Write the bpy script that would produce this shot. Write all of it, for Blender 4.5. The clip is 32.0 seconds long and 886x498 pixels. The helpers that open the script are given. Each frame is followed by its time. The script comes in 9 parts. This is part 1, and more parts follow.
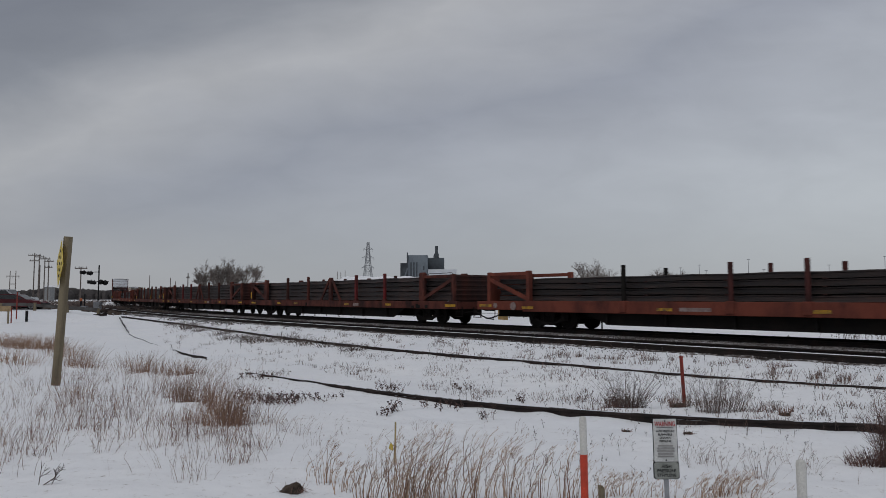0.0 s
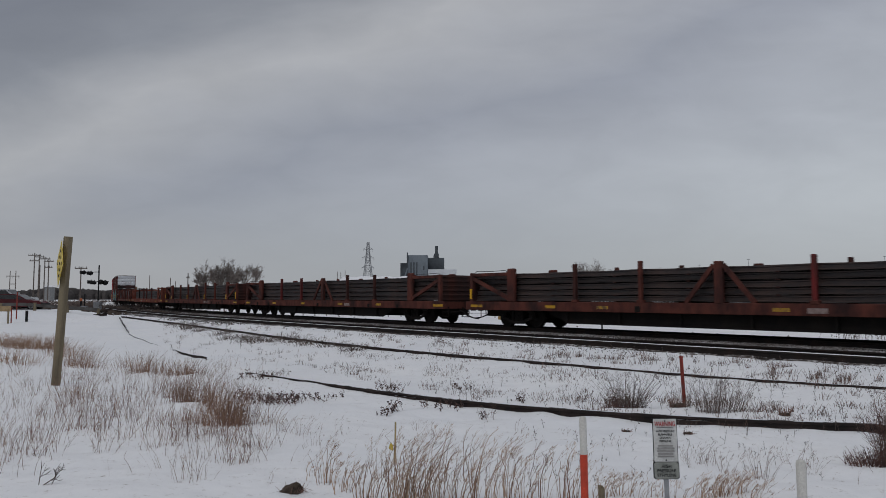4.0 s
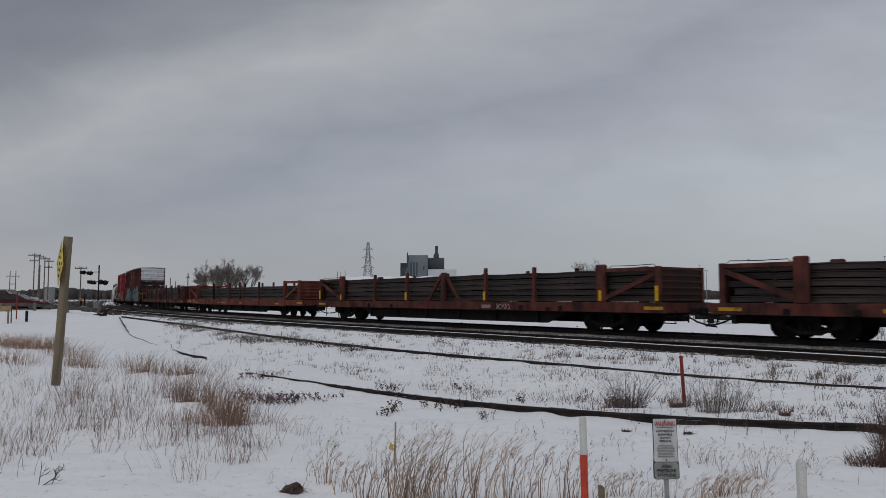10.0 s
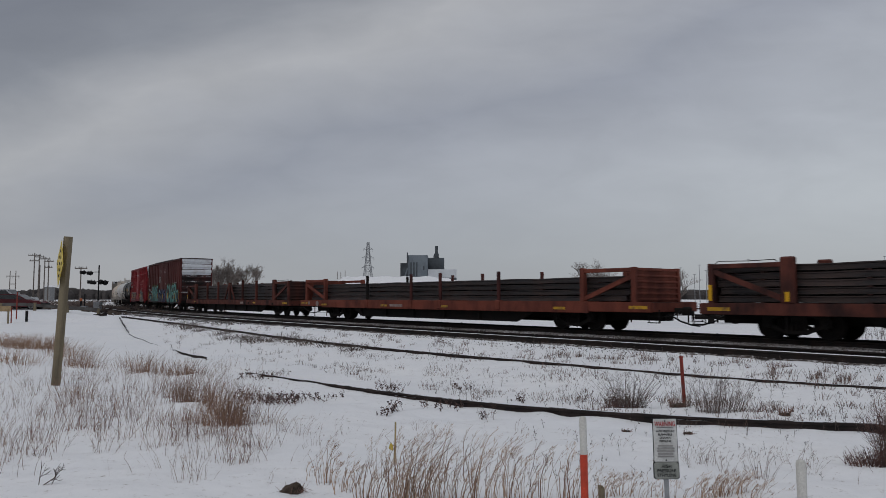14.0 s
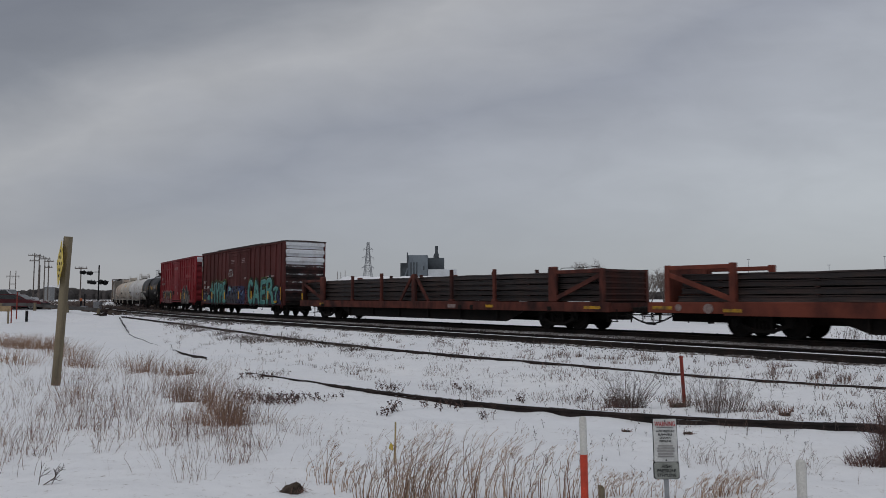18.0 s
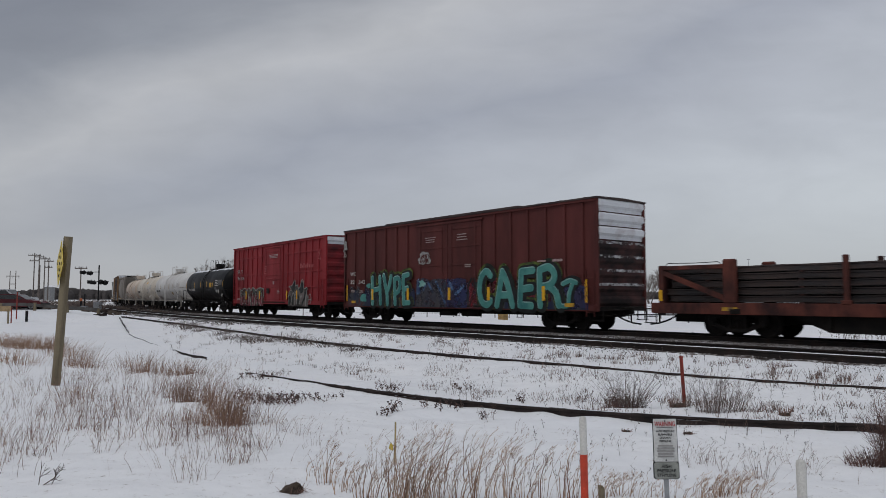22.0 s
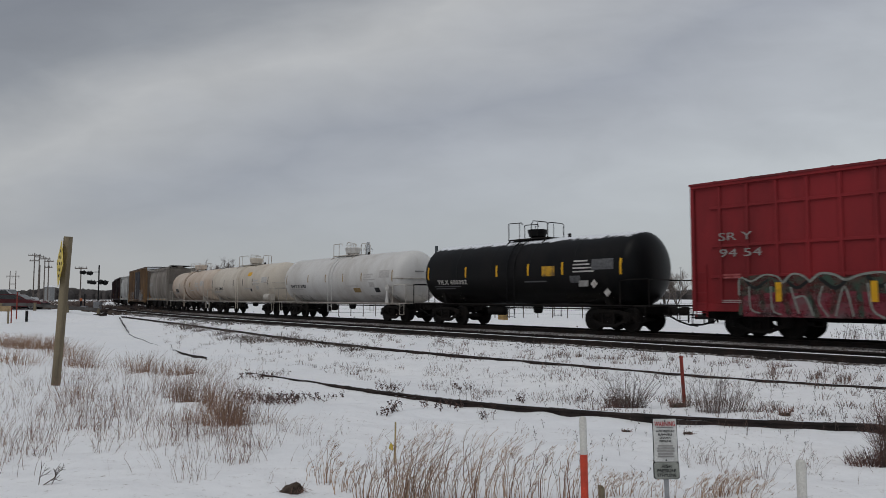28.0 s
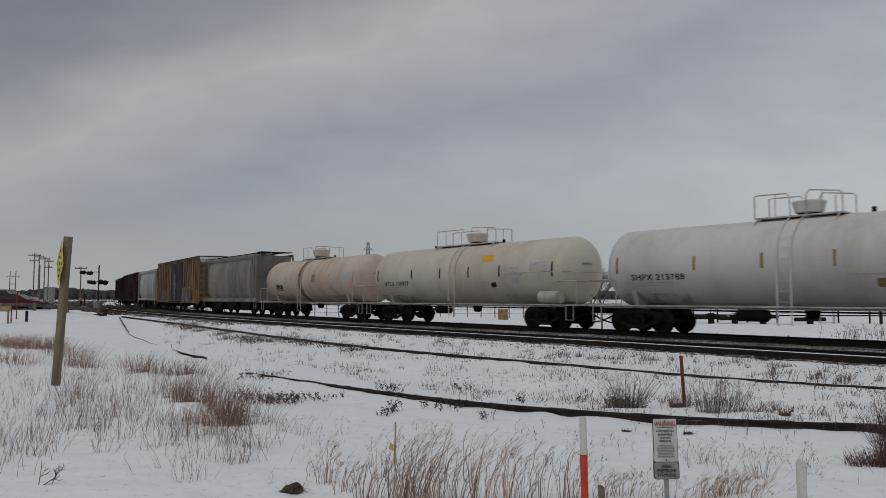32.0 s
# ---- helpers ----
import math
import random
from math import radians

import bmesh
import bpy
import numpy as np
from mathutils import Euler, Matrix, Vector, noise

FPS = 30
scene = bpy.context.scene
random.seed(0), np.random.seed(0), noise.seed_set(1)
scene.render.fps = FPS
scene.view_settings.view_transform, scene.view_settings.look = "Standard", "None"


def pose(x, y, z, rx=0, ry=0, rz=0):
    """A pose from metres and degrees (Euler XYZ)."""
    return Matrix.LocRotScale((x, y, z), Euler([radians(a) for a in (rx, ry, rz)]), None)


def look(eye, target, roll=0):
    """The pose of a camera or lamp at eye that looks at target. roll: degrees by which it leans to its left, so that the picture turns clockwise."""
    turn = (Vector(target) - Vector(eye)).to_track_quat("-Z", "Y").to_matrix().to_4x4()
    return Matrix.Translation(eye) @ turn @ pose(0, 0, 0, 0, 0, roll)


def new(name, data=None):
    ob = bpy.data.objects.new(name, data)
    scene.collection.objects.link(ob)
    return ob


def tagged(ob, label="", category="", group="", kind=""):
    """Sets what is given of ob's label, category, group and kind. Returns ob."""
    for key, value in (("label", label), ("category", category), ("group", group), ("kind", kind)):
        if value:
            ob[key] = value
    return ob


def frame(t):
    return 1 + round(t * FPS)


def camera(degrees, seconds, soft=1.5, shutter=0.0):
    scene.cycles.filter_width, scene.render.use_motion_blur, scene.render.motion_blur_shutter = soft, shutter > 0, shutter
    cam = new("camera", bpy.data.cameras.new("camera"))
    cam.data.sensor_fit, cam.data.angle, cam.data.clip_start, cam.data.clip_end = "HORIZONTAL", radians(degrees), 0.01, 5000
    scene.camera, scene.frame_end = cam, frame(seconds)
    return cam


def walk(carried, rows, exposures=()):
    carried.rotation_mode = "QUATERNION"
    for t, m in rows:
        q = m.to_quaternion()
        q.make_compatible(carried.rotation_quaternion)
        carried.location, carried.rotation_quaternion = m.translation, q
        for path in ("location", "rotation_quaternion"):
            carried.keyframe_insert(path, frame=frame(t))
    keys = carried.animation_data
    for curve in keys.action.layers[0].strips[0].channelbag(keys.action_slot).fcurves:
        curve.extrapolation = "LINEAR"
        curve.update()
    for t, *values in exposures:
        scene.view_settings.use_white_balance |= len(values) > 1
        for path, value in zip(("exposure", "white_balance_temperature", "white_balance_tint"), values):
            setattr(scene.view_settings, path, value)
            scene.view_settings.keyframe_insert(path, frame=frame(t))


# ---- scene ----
# The camera stands still on its tripod, 1.93 m over the snow.
cam = camera(63.45, 32.0, soft=0.8, shutter=0.35)
EYE = (0.0, 0.0, 1.926)
LOOK_AT = (0.0, 100.0, 1.926 + 100.0 * math.tan(radians(3.871)))
walk(cam, [(0.0, look(EYE, LOOK_AT)), (32.0, look(EYE, LOOK_AT))],
     exposures=[(0.0, 0.0, 6500, 10), (14.0, 0.0, 6500, 10), (19.0, 0.0, 6500, 10), (20.0, 0.02, 6500, 10), (21.0, 0.09, 6500, 10), (23.0, 0.28, 6520, 10), (25.0, 0.27, 6580, 9), (28.0, 0.18, 6640, 8), (29.0, 0.17, 6640, 8), (30.0, 0.08, 6650, 8), (31.0, 0.03, 6650, 8), (32.0, -0.01, 6650, 8)])

# ---- overcast winter sky ----
SUN_EL, SUN_AZ = radians(60), radians(215)
world = bpy.data.worlds.new("overcast_sky")
scene.world = world
world.use_nodes = True


def node(tree, kind, **inputs):
    """A node of that kind with some of its inputs set or linked, by name or number."""
    n = tree.nodes.new(kind)
    for key, value in inputs.items():
        sock = n.inputs[int(key[1:])] if key[0] == "i" and key[1:].isdigit() else n.inputs[key.replace("_", " ")]
        if isinstance(value, bpy.types.NodeSocket):
            tree.links.new(value, sock)
        else:
            sock.default_value = value
    return n


def math_node(tree, op, a, b=0.0, clamp=False):
    n = node(tree, "ShaderNodeMath", i0=a, i1=b)
    n.operation, n.use_clamp = op, clamp
    return n.outputs[0]


def ramp(tree, fac, stops):
    n = node(tree, "ShaderNodeValToRGB", i0=fac)
    while len(n.color_ramp.elements) < len(stops):
        n.color_ramp.elements.new(0.5)
    for e, (p, c) in zip(n.color_ramp.elements, stops):
        e.position = p
        e.color = (c, c, c, 1) if isinstance(c, (int, float)) else (*c, 1)
    return n.outputs[0]


def build_sky():
    t = world.node_tree
    t.nodes.clear()
    coord = t.nodes.new("ShaderNodeTexCoord").outputs["Generated"]
    xyz = node(t, "ShaderNodeSeparateXYZ", i0=coord).outputs
    # long cloud rolls that climb to the right across the northern sky, with an uneven edge
    ahead = math_node(t, "MAXIMUM", xyz[1], 0.30)
    u = math_node(t, "DIVIDE", xyz[0], ahead)
    v = math_node(t, "DIVIDE", math_node(t, "MAXIMUM", xyz[2], 0.0), ahead)
    flat = node(t, "ShaderNodeCombineXYZ", i0=u, i1=v).outputs[0]
    spun = node(t, "ShaderNodeMapping", i0=flat)
    spun.inputs[2].default_value = (0, 0, radians(-20))
    spun.inputs[3].default_value = (1.0, 2.6, 1.0)
    broad = node(t, "ShaderNodeTexNoise", Vector=spun.outputs[0], Scale=2.2, Detail=5.0, Roughness=0.5, Distortion=0.3).outputs[0]
    fine = node(t, "ShaderNodeTexNoise", Vector=spun.outputs[0], Scale=6.5, Detail=7.0, Roughness=0.55, Distortion=0.4).outputs[0]
    roll = math_node(t, "SUBTRACT", math_node(t, "ADD", 0.873, math_node(t, "MULTIPLY", u, 0.46)), math_node(t, "MULTIPLY", v, 1.409))
    roll = math_node(t, "ADD", roll, math_node(t, "MULTIPLY", math_node(t, "SUBTRACT", broad, 0.5), 0.30))
    tone = ramp(t, roll, [(0.02, (0.222, 0.237, 0.274)), (0.14, (0.270, 0.286, 0.320)), (0.29, (0.450, 0.460, 0.482)), (0.39, (0.392, 0.407, 0.442)),
                          (0.50, (0.318, 0.338, 0.388)), (0.62, (0.382, 0.403, 0.448)), (0.78, (0.425, 0.449, 0.488)), (0.95, (0.480, 0.508, 0.540))])
    mottle = ramp(t, fine, [(0.30, 0.95), (0.70, 1.05)])
    tone2 = node(t, "ShaderNodeMix", i0=1.0, i6=tone, i7=mottle)
    tone2.data_type, tone2.blend_type = "RGBA", "MULTIPLY"
    # near the horizon the layer thins to an even pale grey
    low = ramp(t, v, [(0.0, 0.85), (0.06, 0.55), (0.16, 0.0)])
    side = math_node(t, "ADD", math_node(t, "MULTIPLY", u, 0.5), 0.5)
    east = node(t, "ShaderNodeMix", i0=1.0, i6=tone2.outputs[2], i7=ramp(t, side, [(0.15, 0.94), (0.85, 1.06)]))
    east.data_type, east.blend_type = "RGBA", "MULTIPLY"
    rim = ramp(t, side, [(0.18, (0.425, 0.428, 0.440)), (0.34, (0.350, 0.366, 0.392)), (0.50, (0.322, 0.342, 0.372)), (0.85, (0.375, 0.394, 0.420))])
    pale = node(t, "ShaderNodeMix", i0=low, i6=east.outputs[2], i7=rim)
    pale.data_type = "RGBA"
    zenith = ramp(t, xyz[2], [(0.0, 1.0), (0.40, 1.0), (0.75, 1.15), (1.0, 1.25)])
    lit = node(t, "ShaderNodeMix", i0=1.0, i6=pale.outputs[2], i7=zenith)
    lit.data_type, lit.blend_type = "RGBA", "MULTIPLY"
    sky = t.nodes.new("ShaderNodeTexSky")
    sky.sky_type, sky.sun_disc = "NISHITA", False
    sky.sun_elevation, sky.sun_rotation = SUN_EL, SUN_AZ
    clear = node(t, "ShaderNodeBackground", i0=sky.outputs[0], i1=0.006)
    cover = node(t, "ShaderNodeBackground", i0=lit.outputs[2], i1=SKY)
    both = node(t, "ShaderNodeAddShader", i0=clear.outputs[0], i1=cover.outputs[0])
    node(t, "ShaderNodeOutputWorld", i0=both.outputs[0])


SKY = 0.88
build_sky()
sun = new("sun", bpy.data.lights.new("sun", "SUN"))
sun.data.energy, sun.data.angle, sun.data.color = 0.76, radians(45), (1.0, 0.98, 0.95)
sun.matrix_world = look((math.sin(SUN_AZ) * math.cos(SUN_EL) * 50, math.cos(SUN_AZ) * math.cos(SUN_EL) * 50, 50 * math.sin(SUN_EL)), (0, 0, 0))


# ---- materials ----
def material(name, base, rough=0.6, metal=0.0, other=None, scale=3.0, mix=(0.40, 0.65), grain=0.15, grain_scale=60.0,
             bump=0.2, bump_scale=None, streak=1.0, snow=0.0, per_piece=0.0, spec=0.22, drift=0.5, spray=None):
    """Base colour broken by stains of another colour (stretched upright by streak), fine grain, relief, and snow on what faces up."""
    m = bpy.data.materials.new(name)
    m.use_nodes = True
    t = m.node_tree
    bsdf = t.nodes["Principled BSDF"]
    coord = t.nodes.new("ShaderNodeTexCoord").outputs["Object"]
    mapped = node(t, "ShaderNodeMapping", i0=coord)
    mapped.inputs[3].default_value = (1, 1, 1 / streak)
    stain = node(t, "ShaderNodeTexNoise", Vector=mapped.outputs[0], Scale=scale, Detail=6.0, Roughness=0.6).outputs[0]
    fac = ramp(t, stain, [(mix[0], 0.0), (mix[1], 1.0)])
    other = other or tuple(c * 0.6 for c in base)
    col = node(t, "ShaderNodeMix", i0=fac, i6=(*base, 1), i7=(*other, 1))
    col.data_type = "RGBA"
    out = col.outputs[2]
    speck = node(t, "ShaderNodeTexNoise", Vector=coord, Scale=grain_scale, Detail=3.0, Roughness=0.7).outputs[0]
    g = ramp(t, speck, [(0.3, 1 - grain), (0.7, 1 + grain)])
    mul = node(t, "ShaderNodeMix", i0=1.0, i6=out, i7=g)
    mul.data_type, mul.blend_type = "RGBA", "MULTIPLY"
    out = mul.outputs[2]
    if per_piece:
        rnd = t.nodes.new("ShaderNodeObjectInfo").outputs["Random"]
        p = ramp(t, rnd, [(0.0, 1 - per_piece), (1.0, 1 + per_piece)])
        mul2 = node(t, "ShaderNodeMix", i0=1.0, i6=out, i7=p)
        mul2.data_type, mul2.blend_type = "RGBA", "MULTIPLY"
        out = mul2.outputs[2]
    if snow:
        nz = node(t, "ShaderNodeSeparateXYZ", i0=t.nodes.new("ShaderNodeNewGeometry").outputs["Normal"]).outputs[2]
        patch = node(t, "ShaderNodeTexNoise", Vector=coord, Scale=2.2, Detail=5.0, Roughness=0.6).outputs[0]
        up = math_node(t, "ADD", nz, math_node(t, "MULTIPLY", math_node(t, "SUBTRACT", patch, 0.5), drift))
        lies = ramp(t, up, [(1.0 - snow, 0.0), (min(1.0, 1.06 - snow), 1.0)])
        s = node(t, "ShaderNodeMix", i0=lies, i6=out, i7=(0.80, 0.82, 0.85, 1))
        s.data_type = "RGBA"
        out = s.outputs[2]
    if spray:
        # thin spray paint: old coats show through in blotches
        mist = node(t, "ShaderNodeTexNoise", Vector=coord, Scale=3.0, Detail=7.0, Roughness=0.7).outputs[0]
        t.links.new(ramp(t, mist, [(spray[0], 0.0), (spray[1], 1.0)]), bsdf.inputs["Alpha"])
    t.links.new(out, bsdf.inputs["Base Color"])
    bsdf.inputs["Metallic"].default_value = metal
    bsdf.inputs["Specular IOR Level"].default_value = spec
    r = ramp(t, stain, [(0.3, max(0.05, rough - 0.12)), (0.7, min(1.0, rough + 0.12))])
    t.links.new(r, bsdf.inputs["Roughness"])
    if bump:
        relief = node(t, "ShaderNodeTexNoise", Vector=coord, Scale=bump_scale or grain_scale * 0.5, Detail=5.0, Roughness=0.65).outputs[0]
        b = node(t, "ShaderNodeBump", Strength=bump, Distance=0.02, Height=relief)
        t.links.new(b.outputs[0], bsdf.inputs["Normal"])
    return m


def snow_material():
    m = bpy.data.materials.new("snow")
    m.use_nodes = True
    t = m.node_tree
    bsdf = t.nodes["Principled BSDF"]
    coord = t.nodes.new("ShaderNodeTexCoord").outputs["Object"]
    drift = node(t, "ShaderNodeTexNoise", Vector=coord, Scale=0.35, Detail=6.0, Roughness=0.6).outputs[0]
    grit = node(t, "ShaderNodeTexNoise", Vector=coord, Scale=7.0, Detail=8.0, Roughness=0.8).outputs[0]
    tint = ramp(t, drift, [(0.3, (0.86, 0.87, 0.89)), (0.7, (0.94, 0.94, 0.945))])
    # litter and bare ends of stubble that show through the thin snow
    thin = math_node(t, "MULTIPLY", ramp(t, grit, [(0.57, 0.0), (0.68, 1.0)]), ramp(t, drift, [(0.40, 0.10), (0.58, 0.85)]))
    col = node(t, "ShaderNodeMix", i0=thin, i6=tint, i7=(0.30, 0.255, 0.22, 1))
    col.data_type = "RGBA"
    t.links.new(col.outputs[2], bsdf.inputs["Base Color"])
    bsdf.inputs["Roughness"].default_value = 0.75
    bsdf.inputs["Specular IOR Level"].default_value = 0.2
    lump = node(t, "ShaderNodeTexNoise", Vector=coord, Scale=2.0, Detail=4.0, Roughness=0.45).outputs[0]
    b = node(t, "ShaderNodeBump", Strength=1.0, Distance=0.11, Height=lump)
    t.links.new(b.outputs[0], bsdf.inputs["Normal"])
    return m


def trackbed_material():
    """Thin wind-blown snow with dark gravel grains showing through; it ends in an uneven edge."""
    m = bpy.data.materials.new("trackbed_snow")
    m.use_nodes = True
    t = m.node_tree
    bsdf = t.nodes["Principled BSDF"]
    coord = t.nodes.new("ShaderNodeTexCoord").outputs["Object"]
    broad = node(t, "ShaderNodeTexNoise", Vector=coord, Scale=0.7, Detail=5.0, Roughness=0.6).outputs[0]
    grain = node(t, "ShaderNodeTexNoise", Vector=coord, Scale=9.0, Detail=6.0, Roughness=0.75).outputs[0]
    cover = math_node(t, "ADD", grain, math_node(t, "MULTIPLY", math_node(t, "SUBTRACT", broad, 0.5), 0.55))
    col = ramp(t, cover, [(0.32, (0.86, 0.87, 0.885)), (0.42, (0.50, 0.49, 0.49)), (0.49, (0.15, 0.13, 0.125)), (0.58, (0.07, 0.06, 0.055))])
    t.links.new(col, bsdf.inputs["Base Color"])
    patch = node(t, "ShaderNodeTexNoise", Vector=coord, Scale=1.6, Detail=6.0, Roughness=0.65).outputs[0]
    on = ramp(t, math_node(t, "ADD", patch, math_node(t, "MULTIPLY", broad, 0.4)), [(0.56, 0.0), (0.66, 1.0)])
    t.links.new(on, bsdf.inputs["Alpha"])
    bsdf.inputs["Roughness"].default_value = 0.85
    bsdf.inputs["Specular IOR Level"].default_value = 0.2
    b = node(t, "ShaderNodeBump", Strength=0.6, Distance=0.04, Height=grain)
    t.links.new(b.outputs[0], bsdf.inputs["Normal"])
    return m


def overspray_material():
    """Lower side of the brown boxcar: old dark blue, grey-teal and red paint that fades out upwards."""
    m = bpy.data.materials.new("overspray")
    m.use_nodes = True
    t = m.node_tree
    bsdf = t.nodes["Principled BSDF"]
    coord = t.nodes.new("ShaderNodeTexCoord").outputs["Object"]
    z = node(t, "ShaderNodeSeparateXYZ", i0=coord).outputs[2]
    stretched = node(t, "ShaderNodeMapping", i0=coord)
    stretched.inputs[3].default_value = (1.6, 1, 0.8)
    big = node(t, "ShaderNodeTexNoise", Vector=stretched.outputs[0], Scale=0.7, Detail=5.0, Roughness=0.55).outputs[0]
    small = node(t, "ShaderNodeTexNoise", Vector=stretched.outputs[0], Scale=3.6, Detail=6.0, Roughness=0.65).outputs[0]
    paint = ramp(t, big, [(0.34, (0.020, 0.026, 0.072)), (0.47, (0.030, 0.034, 0.060)), (0.53, (0.055, 0.060, 0.066)), (0.60, (0.105, 0.024, 0.026)), (0.64, (0.05, 0.085, 0.11)), (0.68, (0.022, 0.026, 0.060))])
    fade = math_node(t, "SUBTRACT", math_node(t, "ADD", 1.95, math_node(t, "MULTIPLY", math_node(t, "SUBTRACT", small, 0.5), 2.2)), z)
    on = ramp(t, fade, [(-0.05, 0.0), (0.45, 0.9)])
    t.links.new(paint, bsdf.inputs["Base Color"])
    t.links.new(on, bsdf.inputs["Alpha"])
    bsdf.inputs["Roughness"].default_value = 0.65
    bsdf.inputs["Specular IOR Level"].default_value = 0.22
    return m


